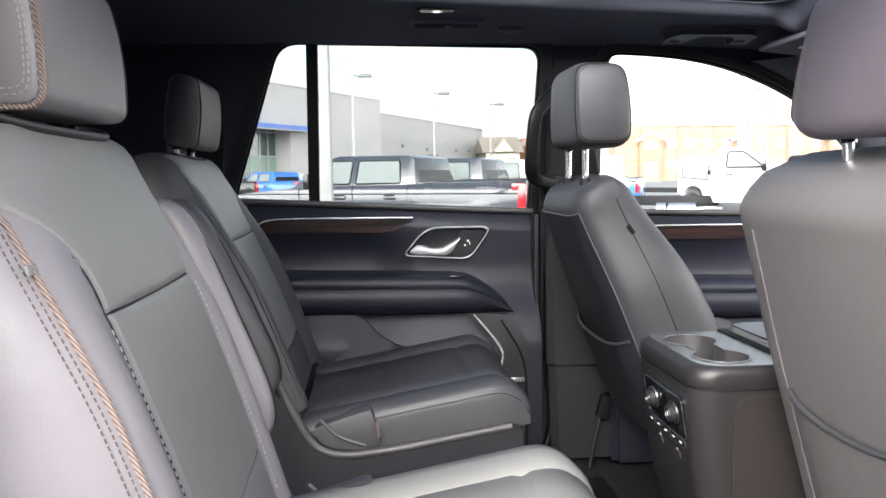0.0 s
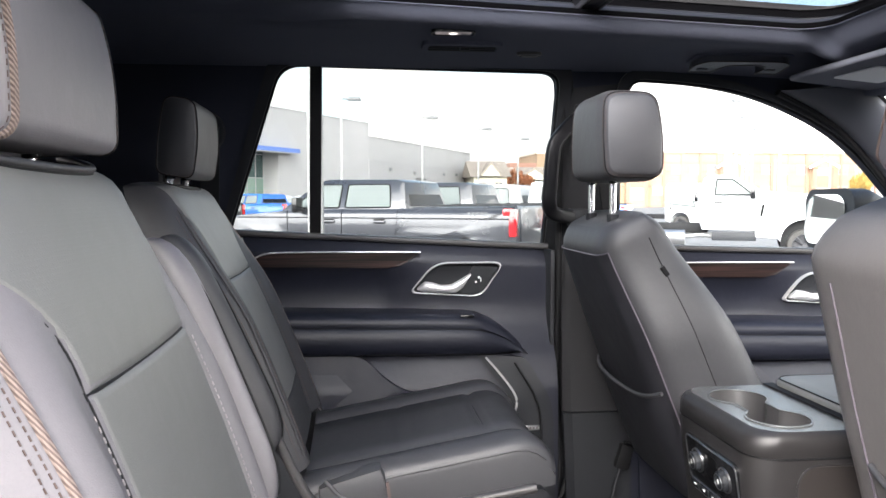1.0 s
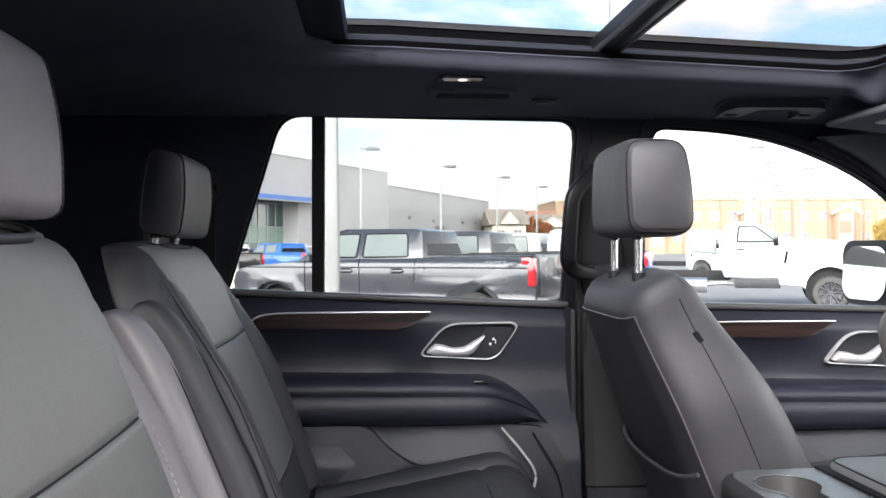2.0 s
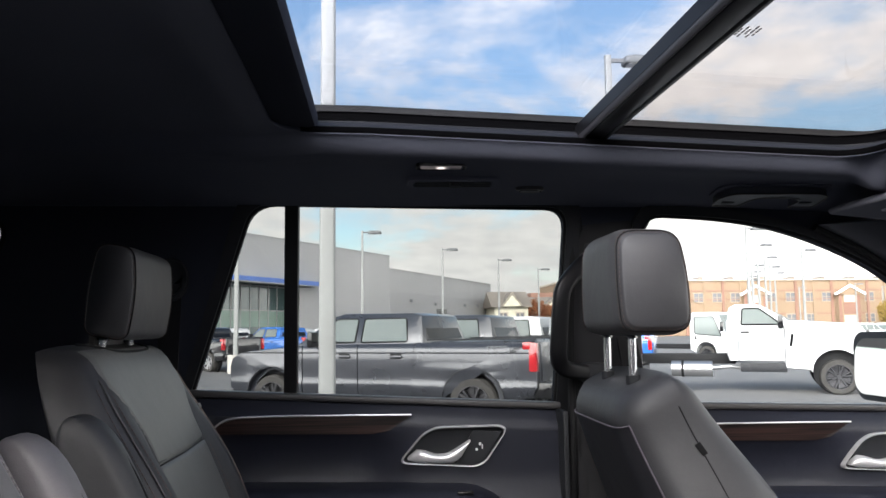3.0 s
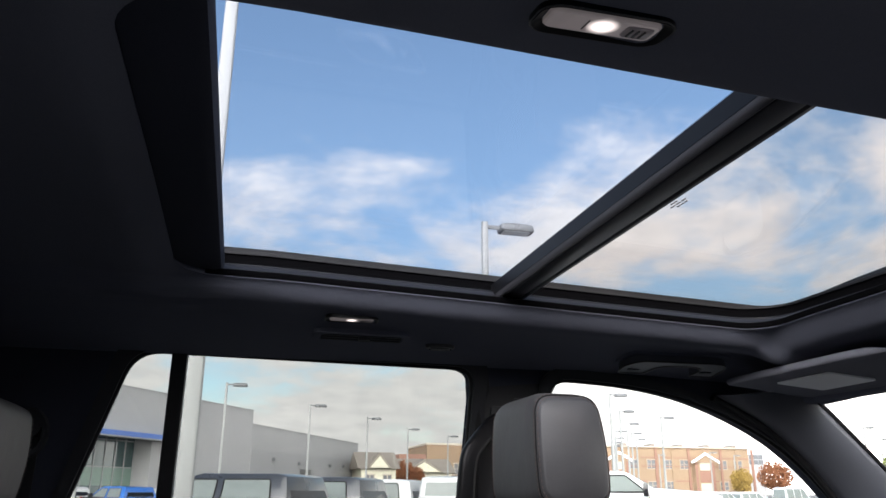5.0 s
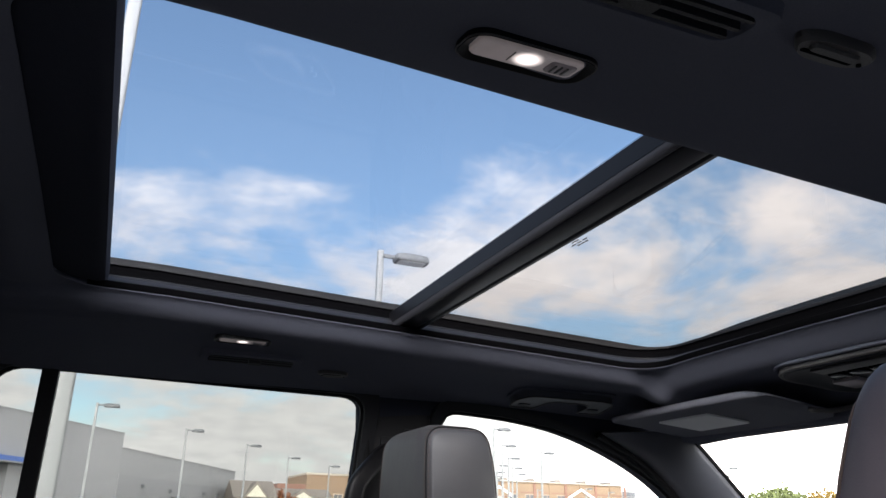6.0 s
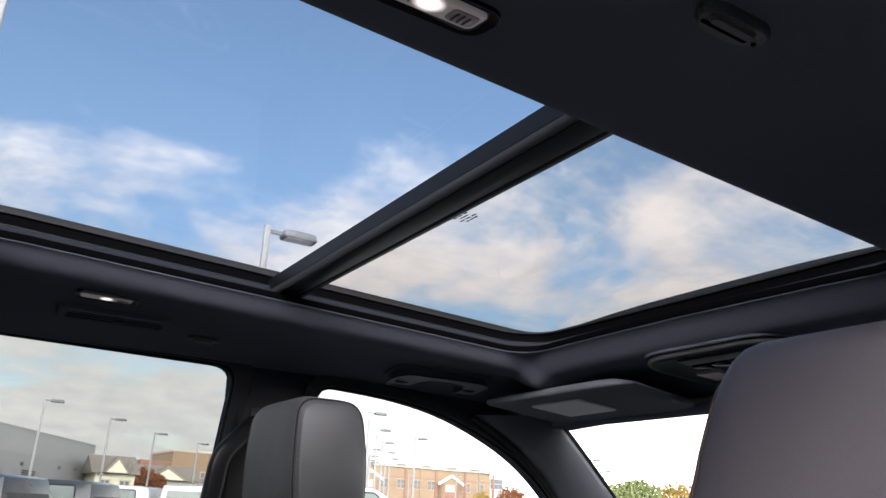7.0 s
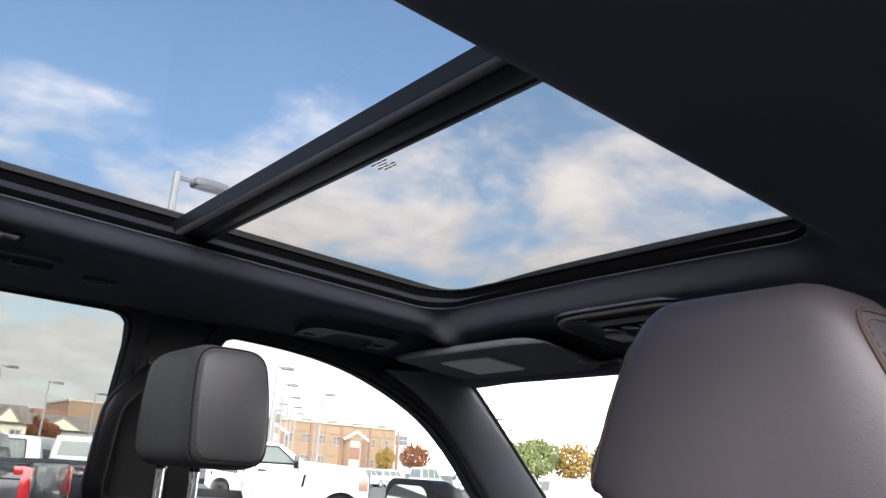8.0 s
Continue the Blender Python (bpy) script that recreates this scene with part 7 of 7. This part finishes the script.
def build_cabover():
    """A white cab-over truck, nose to +x; the near front corner is at the origin of its plan."""
    g = GROUND
    t = thing("cabover_truck", "white cab-over truck with a bare frame parked behind the chassis truck", "truck", (-1.0, 1.0, g))
    Z = lambda v: g + v
    arch = [(-0.98 + 0.50 * math.cos(math.pi * k / 8), Z(0.45 + 0.50 * math.sin(math.pi * k / 8))) for k in range(9)]
    low = [(-1.75, Z(0.60)), (-1.75, Z(2.10)), (-1.62, Z(2.26)), (-0.62, Z(2.26)), (-0.45, Z(2.18)), (-0.06, Z(1.22)), (0.0, Z(1.05)), (0.0, Z(0.45))] + arch
    body = part("cab", slab(low, 0.0, 2.0), PAINT_WHITE, t, smooth=30)
    pts = round_poly([(-1.50, Z(1.30)), (-0.22, Z(1.18)), (-0.58, Z(2.06)), (-1.50, Z(2.06))], 0.07, 3)
    win = part("side_window", plate(pts, [], lambda x, z: (x, -0.012, z), lambda x, z: (x, 0.02, z)), SKY_TONED_GLASS, body, "tinted side window")
    part("window_rim", sweep([(x, -0.012, z) for x, z in pts], circle(0.02, 5), up=(0, 1, 0), closed=True), RUBBER, win)
    part("wind_screen", loft([[(-0.07 - 0.36 * v + off, yy, Z(1.28 + 0.86 * v)) for yy, v in ((0.14, 0), (1.86, 0), (1.78, 1), (0.22, 1))] for off in (-0.02, 0.03)]), SKY_TONED_GLASS, body, "steep wind screen", smooth=0)
    for yy in (0.7, 1.3):
        part("wiper", sweep([(0.0, yy, Z(1.26)), (-0.14, yy + 0.40, Z(1.50))], circle(0.012, 5)), RUBBER, body)
    part("grille", boxes(((0.02, 1.0, Z(0.98)), (0.05, 1.3, 0.16))), GLOSS, body, "dark grille slot", bevel=0.01)
    for yy in (0.22, 1.78):
        part("head_lamp", boxes(((0.02, yy, Z(0.72)), (0.06, 0.30, 0.18))), AMBER, body, bevel=0.02)
    part("bumper", boxes(((0.04, 1.0, Z(0.46)), (0.14, 2.02, 0.22))), PAINT_WHITE, body, bevel=0.03)
    for yy in (-0.22, 2.22):
        part("mirror", boxes(((-0.10, yy, Z(1.62)), (0.10, 0.18, 0.42))), GLOSS, body, "black wing mirror", bevel=0.03)
    part("door_handle", boxes(((-1.45, -0.015, Z(1.12)), (0.07, 0.03, 0.16))), GLOSS, body, bevel=0.008)
    part("door_gap", boxes(((-1.58, -0.003, Z(1.20)), (0.014, 0.012, 1.0))), RUBBER, body)
    rail = part("frame", boxes(((-4.0, 1.0, Z(0.72)), (4.6, 0.85, 0.22))), RUBBER, t, "black chassis frame", bevel=0.01)
    for x, of in ((-0.98, body), (-5.0, rail)):
        wheel(of, (x, 0.15, g + 0.38), 0.38, 0.24, DARK_ALLOY, -1)
        wheel(of, (x, 1.85, g + 0.38), 0.38, 0.24, DARK_ALLOY, 1)
    return t


place(build_cabover(), (0.0, 0.0), (14.97, 31.69), -52)


def build_car(x, y, paint, label, turn=0.0, van=False):
    """A small far-off car or SUV, nose to +x."""
    g = GROUND
    t = thing("parked_car", label, "car", (x, y, g), group="far parked cars")
    h = 1.78 if not van else 2.2
    low = [(-2.25, 0.40), (-2.35, 0.60), (-2.30, 1.0), (-2.20, 1.08), (1.1, 1.06), (2.15, 0.92), (2.32, 0.75), (2.32, 0.42), (2.0, 0.30), (-2.0, 0.30)]
    body = part("body", slab([(x + a, g + b) for a, b in low], y - 0.93, y + 0.93), paint, t, smooth=30)
    sec = [(-2.15, 1.05, 0.88), (-2.0, h - 0.06, 0.70), (-1.75, h, 0.68), (0.05, h, 0.68), (0.25, h - 0.05, 0.70), (1.15, 1.05, 0.88)]
    bm = bmesh.new()
    a = [bm.verts.new((x + q, y - w, g + z)) for q, z, w in sec]
    b = [bm.verts.new((x + q, y + w, g + z)) for q, z, w in sec]
    bm.faces.new(a)
    bm.faces.new(b[::-1])
    for i in range(len(sec)):
        j = (i + 1) % len(sec)
        bm.faces.new((a[i], a[j], b[j], b[i]))
    cab = part("cabin", bm, paint, t, smooth=30, bevel=0.03)
    for sg in (-1, 1):
        for q0, q1 in ((-1.9, -1.05), (-0.97, -0.12), (-0.04, 0.62)):
            part("side_window", loft([[(x + q, y + sg * (0.88 - 0.19 * (z - 1.05) / (h - 1.05) + off), g + z) for q, z in ((q0, 1.14), (q1 + (0.18 if q1 > 0.3 else 0), 1.14), (q1 - (0.34 if q1 > 0.3 else 0), h - 0.16), (q0, h - 0.16))] for off in (-0.03, 0.012)]), SKY_TONED_GLASS, cab, smooth=0)
        for q in (-1.45, 1.45):
            wheel(body, (x + q, y + sg * 0.82, g + 0.36), 0.36, 0.24, ALLOY, sg)
    part("wind_screen", loft([[(x + 0.32 + 0.75 * (1 - v) + off, y + s * (0.80 - 0.14 * v), g + 1.10 + (h - 1.28) * v) for s, v in ((-1, 0), (1, 0), (1, 1), (-1, 1))] for off in (0.0, 0.04)]), SKY_TONED_GLASS, cab, smooth=0)
    part("rear_window", loft([[(x - 2.10 + 0.12 * v - off, y + s * (0.78 - 0.14 * v), g + 1.14 + (h - 1.34) * v) for s, v in ((-1, 0), (1, 0), (1, 1), (-1, 1))] for off in (0.0, 0.05)]), SKY_TONED_GLASS, cab, smooth=0)
    if turn:
        t.rotation_euler = (0, 0, radians(turn))
    return t


rng = random.Random(4)
suv = build_car(44.0, 66.0, PAINT_WHITE, "white SUV parked far off in the lot", 20)
sedan = build_car(36.5, 31.5, PAINT_SILVER, "pale silver SUV parked ahead of the car", -35)
dark = build_car(5.9, 27.0, PAINT_BLACK, "dark SUV parked beyond the trucks", -25)
wsuv = build_car(33.0, 28.2, PAINT_WHITE, "white SUV parked ahead of the car", -30)
van = build_car(52.0, 66.0, PAINT_WHITE, "white van parked far off in the lot", 10, True)
for k, (cx, cy, src) in enumerate(((39.5, 66.0, suv), (48.2, 67.5, suv), (56.5, 64.0, suv), (60.5, 60.0, van), (35.0, 72.0, suv), (42.0, 74.0, dark), (66.0, 50.0, suv), (50.0, 44.0, suv), (46.0, 40.0, wsuv), (54.0, 36.0, sedan), (-12.6, 47.0, suv), (-4.2, 44.0, sedan), (-1.8, 45.5, wsuv))):
    copy_thing(src, Matrix.Translation((cx, cy, GROUND)) @ Matrix.Rotation(radians(rng.uniform(-12, 12) + (20 if k % 2 else -25)), 4, "Z"))


# ---- outside: buildings ----
def wall_box(name, parent, a, b, depth, z0, z1, mat, label=""):
    """An upright block whose front runs from a to b in plan, depth behind it."""
    a, b = Vector((*a, 0)), Vector((*b, 0))
    d = (b - a).normalized()
    n = Vector((-d.y, d.x, 0)) * depth
    ring = lambda z: [Vector((p.x, p.y, z)) for p in (a, b, b + n, a + n)]
    return part(name, loft([ring(z0), ring(z1)]), mat, parent, label, smooth=0)


def build_showroom():
    g = GROUND
    t = thing("showroom_building", "long pale grey stucco showroom with blue fascia and glazed front", "building", (0, 80, g))
    p0, p1, p2 = Vector((-22, 40.5)), Vector((1.15, 79.1)), Vector((16.1, 109.1))
    d = (p1 - p0).normalized()
    on = lambda s, off=0.0: tuple(p0 + d * s + Vector((d.y, -d.x)) * off)
    ln = (p1 - p0).length
    up = part("upper_wall", loft([[Vector((*q, z)) for q in (on(0), on(ln), tuple(Vector(on(ln)) + Vector((-18, 10))), tuple(Vector(on(0)) + Vector((-18, 10))))] for z in (g + 5.75, g + 9.2)]), STUCCO, t, "smooth grey stucco upper wall", smooth=0)
    solid = ln * 0.66
    part("solid_wall", loft([[Vector((*q, z)) for q in (on(solid), on(ln), tuple(Vector(on(ln)) + Vector((-18, 10))), tuple(Vector(on(solid)) + Vector((-18, 10))))] for z in (g, g + 5.75)]), STUCCO, t, smooth=0)
    part("parapet_cap", loft([[Vector((*q, z)) for q in (on(0, 0.06), on(ln, 0.06), on(ln, -0.4), on(0, -0.4))] for z in (g + 9.2, g + 9.3)]), STUCCO_DARK, t, smooth=0)
    part("blue_fascia", loft([[Vector((*q, z)) for q in (on(0, 1.0), on(ln * 0.70, 1.0), on(ln * 0.70, 0.01), on(0, 0.01))] for z in (g + 5.50, g + 5.85)]), BLUE, t, "bright blue fascia band", smooth=0)
    part("soffit", loft([[Vector((*q, z)) for q in (on(0, 0.98), on(ln * 0.69, 0.98), on(ln * 0.69, 0.0), on(0, 0.0))] for z in (g + 5.40, g + 5.50)]), STUCCO_DARK, t, smooth=0)
    back = 1.6
    gl = part("shop_front", loft([[Vector((*q, z)) for q in (on(0, -back), on(solid, -back), on(solid, -back - 0.2), on(0, -back - 0.2))] for z in (g, g + 5.6)]), STORE_GLASS, t, "dark glazed front", smooth=0)
    for k in range(26):
        s = solid * k / 26
        part("mullion", loft([[Vector((*q, z)) for q in (on(s, -back + 0.06), on(s + 0.10, -back + 0.06), on(s + 0.10, -back), on(s, -back))] for z in (g, g + 5.5)]), STUCCO_DARK, gl, smooth=0)
    for z in (0.1, 1.3, 3.3, 5.3):
        part("transom", loft([[Vector((*q, zz)) for q in (on(0, -back + 0.05), on(solid, -back + 0.05), on(solid, -back), on(0, -back))] for zz in (g + z, g + z + 0.10)]), STUCCO_DARK, gl, smooth=0)
    part("spandrel", loft([[Vector((*q, zz)) for q in (on(0, -back + 0.03), on(solid, -back + 0.03), on(solid, -back), on(0, -back))] for zz in (g + 2.0, g + 3.3)]), STORE_GREEN, gl, "pale green spandrel band", smooth=0)
    # lower wing
    wing = wall_box("wing", t, tuple(p1), tuple(p2), 14, g, g + 7.9, STUCCO, "lower wing with dado band")
    d2 = (p2 - p1).normalized()
    on2 = lambda s, off=0.0: tuple(p1 + d2 * s + Vector((d2.y, -d2.x)) * off)
    l2 = (p2 - p1).length
    part("dado", loft([[Vector((*q, z)) for q in (on2(0, 0.05), on2(l2, 0.05), on2(l2, 0.0), on2(0, 0.0))] for z in (g, g + 5.6)]), STUCCO_DARK, wing, smooth=0)
    part("cap", loft([[Vector((*q, z)) for q in (on2(0, 0.08), on2(l2, 0.08), on2(l2, -0.3), on2(0, -0.3))] for z in (g + 7.9, g + 8.0)]), STUCCO_DARK, wing, smooth=0)
    vent = part("wall_vent", loft([[Vector((*q, z)) for q in (on2(12.5, 0.08), on2(16.0, 0.08), on2(16.0, 0.05), on2(12.5, 0.05))] for z in (g + 3.2, g + 4.1)]), STUCCO_DARK, wing, "dark louvred wall vent", smooth=0)
    for k in range(4):
        part("louvre", loft([[Vector((*q, z)) for q in (on2(12.6, 0.13), on2(15.9, 0.13), on2(15.9, 0.08), on2(12.6, 0.08))] for z in (g + 3.3 + 0.2 * k, g + 3.4 + 0.2 * k)]), RUBBER, vent, smooth=0)
    for s, z in ((5, 4.6), (12, 4.4), (22, 4.5), (27, 4.6)):
        part("wall_lamp", loft([[Vector((*q, zz)) for q in (on2(s, 0.25), on2(s + 0.4, 0.25), on2(s + 0.4, 0.05), on2(s, 0.05))] for zz in (g + z, g + z + 0.35)]), LAMP_GREY, wing, smooth=0)


build_showroom()


def gable(parent, name, x0, x1, y0, y1, z0, z1, mat, label=""):
    xm = 0.5 * (x0 + x1)
    ring = lambda y: [(x0, y, z0), (x1, y, z0), (xm, y, z1)]
    return part(name, loft([ring(y0), ring(y1)]), mat, parent, label, smooth=0)


def window_set(parent, xs, z0, z1, w, y, frame_mat=CREAM):
    for x in xs:
        pane = part("window", loft([[(x - w / 2, yy, z0), (x + w / 2, yy, z0), (x + w / 2, yy, z1), (x - w / 2, yy, z1)] for yy in (y, y - 0.10)]), HAZED_GLASS, parent, smooth=0)
        bm = boxes(((x, y - 0.13, 0.5 * (z0 + z1)), (0.10, 0.06, z1 - z0)), ((x, y - 0.13, z0), (w + 0.3, 0.10, 0.14)), ((x, y - 0.13, z1), (w + 0.3, 0.10, 0.16)), ((x - w / 2, y - 0.13, 0.5 * (z0 + z1)), (0.12, 0.08, z1 - z0)), ((x + w / 2, y - 0.13, 0.5 * (z0 + z1)), (0.12, 0.08, z1 - z0)), ((x, y - 0.13, 0.5 * (z0 + z1)), (w, 0.06, 0.08)))
        part("window_frame", bm, frame_mat, pane, smooth=0)


def build_brick():
    g = GROUND
    t = thing("brick_building", "long tan and red brick building with white gable trim", "building", (70, 130, g))
    y = 129.0
    wall = part("wall", boxes(((67.0, y + 9, g + 4.75), (50.0, 18, 9.4))), BRICK, t, smooth=0)
    part("coping", boxes(((67.0, y - 0.05, g + 9.55), (50.6, 0.6, 0.22))), CREAM, t, "pale parapet coping", smooth=0)
    part("band", boxes(((67.0, y - 0.05, g + 7.70), (50.0, 0.12, 0.20))), BRICK_RED, wall, "red brick band", smooth=0)
    part("band", boxes(((67.0, y - 0.05, g + 6.20), (50.0, 0.12, 0.16))), BRICK_RED, wall, "red brick band", smooth=0)
    part("band", boxes(((67.0, y - 0.05, g + 3.65), (50.0, 0.12, 0.22))), BRICK_RED, wall, "red brick band", smooth=0)
    for k in range(16):
        x = 43.2 + 3.3 * k
        part("pier", boxes(((x, y - 0.10, g + 4.7), (0.42, 0.22, 9.3))), BRICK_RED if k % 2 else BRICK, wall, smooth=0)
    for cx in (65.0, 82.1, 48.0):
        bay = part("entrance_bay", boxes(((cx, y - 0.5, g + 3.5), (4.0, 1.0, 7.0))), BRICK, t, "projecting brick entrance bay", smooth=0)
        part("brick_panel", boxes(((cx, y - 1.03, g + 4.5), (2.2, 0.10, 2.0))), BRICK_RED, bay, smooth=0)
        part("pale_panel", boxes(((cx, y - 1.03, g + 6.6), (2.0, 0.10, 2.1))), CREAM, bay, "pale panel under the gable", smooth=0)
        part("pale_panel", boxes(((cx, y - 1.03, g + 2.3), (2.2, 0.10, 2.0))), CREAM, bay, "pale panel over the entrance", smooth=0)
        for sg in (-1, 1):
            part("corner_pier", boxes(((cx + sg * 1.7, y - 1.02, g + 3.5), (0.5, 0.16, 7.0))), BRICK_RED, bay, smooth=0)
        gable(t, "gable", cx - 2.5, cx + 2.5, y - 1.3, y, g + 6.9, g + 8.3, BRICK, "brick gable")
        for sg in (-1, 1):
            part("verge_board", loft([[(cx + sg * a, y + b, g + z) for b, z in ((-1.6, z0), (-1.2, z0), (-1.2, z0 + 0.42), (-1.6, z0 + 0.42))] for a, z0 in ((2.75, 6.72), (0.0, 8.22))]), LABELWHITE, t, "white sloping verge board", smooth=0)
    for z0, z1, xs in ((5.75, 7.35, (52.0, 55.3, 58.6, 61.9, 68.5, 71.9, 75.5, 78.5, 86.4, 89.6)), (2.1, 3.6, (52.0, 55.3, 58.6, 61.9, 68.5, 71.9, 75.5, 86.4))):
        window_set(wall, xs, g + z0, g + z1, 1.7, y, TRIM_TAN)
    for k in range(9):
        x = 44.0 + 5.65 * k
        part("roof_hood", loft([[(a, y + b, g + z) for a, z in ((x, 9.6), (x + 1.9, 9.6), (x + 1.75, 10.25), (x + 1.45, 10.3))] for b in (2.0, 5.0)]), ROOFING, t, "dark sloping roof hood", smooth=0)
    part("stair_block", boxes(((93.6, y + 4, g + 4.2), (3.2, 8, 8.7))), STUCCO_DARK, t, "grey corner block with a glazed top", smooth=0)
    for k in range(3):
        for z in (7.15, 8.1):
            part("block_window", boxes(((92.6 + 1.0 * k, y - 0.05, g + z), (0.86, 0.12, 0.82))), HAZED_GLASS, t, smooth=0)


build_brick()


def build_tan():
    g = GROUND
    t = thing("tan_building", "tan brick office block beyond the lot", "building", (40, 145, g))
    y = 139.0
    wall = part("wall", boxes(((42, y + 8, g + 4.9), (18, 16, 9.8))), BRICK, t, smooth=0)
    part("low_wing", boxes(((31.0, y + 7, g + 4.0), (6.0, 13, 8.2))), BRICK_RED, t, smooth=0)
    part("coping", boxes(((42, y + 8, g + 9.9), (18.4, 16.4, 0.35))), CREAM, t, smooth=0)
    window_set(wall, (35.5, 38.8, 42.5, 46), g + 4.6, g + 6.6, 1.6, y)
    window_set(wall, (35.5, 38.8, 42.5, 46), g + 1.4, g + 3.4, 1.6, y)


build_tan()


def build_house(x, y, w, label):
    g = GROUND
    t = thing("house", label, "house", (x, y + 4, g), group="far houses")
    wall = part("wall", boxes(((x, y + 4, g + 2.3), (w, 8, 4.6))), SIDING, t, smooth=0)
    gable(t, "gable_wall", x - w * 0.28, x + w * 0.28, y - 0.3, y + 0.2, g + 4.5, g + 6.0, SIDING)
    ring = lambda q: [(q, y - 0.6, g + 4.4), (q, y + 8.6, g + 4.4), (q, y + 4, g + 6.6)]
    part("roof", loft([ring(x - w / 2 - 0.5), ring(x + w / 2 + 0.5)]), ROOFING, t, "grey shingle roof", smooth=0)
    gable(t, "porch_roof", x - w * 0.33, x + w * 0.33, y - 0.7, y + 3, g + 4.5, g + 6.4, ROOFING)
    gable(t, "porch_face", x - w * 0.27, x + w * 0.27, y - 0.78, y - 0.68, g + 4.5, g + 5.95, SIDING)
    window_set(wall, (x - w * 0.25, x + w * 0.25), g + 2.4, g + 3.7, 1.1, y)


build_house(17.3, 99.0, 4.4, "pale sided house with a grey gabled roof")
build_house(27.5, 118.0, 9.0, "pale sided house farther off with a grey roof")


# ---- outside: trees ----
LEAF_RUST = material("rust_leaves", (0.20, 0.075, 0.030), 0.8, stain=0.35, stain_size=1.2)
LEAF_YELLOW = material("yellow_leaves", (0.26, 0.17, 0.04), 0.8, stain=0.3, stain_size=1.2)
LEAF_GREEN = material("green_leaves", (0.15, 0.18, 0.065), 0.8, stain=0.3, stain_size=1.2)
BARK = material("bark", (0.10, 0.075, 0.06), 0.95, grain=0.3, grain_size=15, stain=0.2)


def build_tree(x, y, h, r, mat, label, seed):
    rnd = random.Random(seed)
    g = GROUND
    t = thing("tree", label, "tree", (x, y, g), group="far trees")
    bm = bmesh.new()
    top = Vector((x, y, g + h * 0.62))
    cyl(bm, (x, y, g), top, h * 0.035, h * 0.012, 7)
    for k in range(9):
        a, u = rnd.uniform(0, 6.28), rnd.uniform(0.25, 0.60)
        s = Vector((x, y, g + h * u))
        cyl(bm, s, s + Vector((math.cos(a) * r * 0.7, math.sin(a) * r * 0.7, h * rnd.uniform(0.12, 0.30))), h * 0.010, h * 0.004, 5)
    part("trunk", bm, BARK, t)
    verts, faces = [], []
    for k in range(1500):
        a, b = rnd.uniform(0, 6.28), math.acos(rnd.uniform(-1, 1))
        q = rnd.uniform(0.35, 1.0) ** 0.6 * (0.78 + 0.30 * noise.noise(Vector((math.cos(a) * 1.7, math.sin(a) * 1.7, b * 1.4 + seed))))
        c = Vector((x + r * q * math.sin(b) * math.cos(a), y + r * q * math.sin(b) * math.sin(a), g + h * 0.60 + h * 0.42 * q * math.cos(b)))
        s = rnd.uniform(0.07, 0.17) * (h / 6)
        rot = Euler((rnd.uniform(0, 6.28), rnd.uniform(0, 6.28), rnd.uniform(0, 6.28))).to_matrix()
        for m in range(2):
            base = len(verts)
            for px, py, pz in ((-1, -0.6, 0), (0.1, -0.9, 0.2), (1, 0.1, -0.1), (0.2, 0.9, 0.25), (-0.9, 0.5, -0.2)):
                verts.append(c + rot @ Vector((px * s, py * s, (pz + 0.5 * m) * s)))
            faces.append(tuple(range(base, base + 5)))
            rot = rot @ Euler((1.3, 0.4, 0.2)).to_matrix()
    me = bpy.data.meshes.new("crown")
    me.from_pydata(verts, [], faces)
    me.materials.append(mat)
    ob = new("crown", me)
    ob.parent = t
    ob.matrix_parent_inverse = Matrix.Translation(-t.location)
    return t


for k, (tx, ty, th, tr, mt, lb) in enumerate((
        (22.3, 109, 6.2, 2.3, LEAF_RUST, "rust-leaved autumn tree beside the house"), (25.0, 112, 5.6, 2.0, LEAF_RUST, "rust-leaved autumn tree beside the house"),
        (28.5, 128, 7.0, 2.6, LEAF_RUST, "thin rust-leaved autumn tree"), (34.0, 130, 5.0, 2.0, LEAF_RUST, "thin rust-leaved autumn tree"),
        (89.8, 119, 7.2, 3.6, LEAF_RUST, "round orange-brown autumn tree"), (84.5, 121, 6.0, 2.4, LEAF_YELLOW, "thin yellowing tree by the brick wall"),
        (59.5, 60, 6.0, 3.0, LEAF_GREEN, "bushy olive-green tree beyond the lot"), (63.0, 61, 6.6, 3.0, LEAF_GREEN, "bushy olive-green tree beyond the lot"), (67.5, 60, 6.2, 3.2, LEAF_YELLOW, "yellow-green tree beyond the car lot"),
        (72.0, 58, 6.8, 3.4, LEAF_GREEN, "bushy olive-green tree beyond the lot"), (77.0, 56, 6.3, 3.2, LEAF_GREEN, "bushy olive-green tree beyond the lot"), (55.8, 63, 5.4, 2.6, LEAF_YELLOW, "yellow-green tree beyond the car lot"))):
    build_tree(tx, ty, th, tr, mt, lb, k + 3)

copy_thing(lamp, Matrix.Translation((-5.75, 30.6, GROUND)))
for lx, ly in ((39.6, 78), (44.5, 88), (48.0, 96), (52.0, 104), (36.0, 62), (61.0, 66), (76.0, 80)):
    copy_thing(lamp, Matrix.Translation((lx, ly, GROUND)))
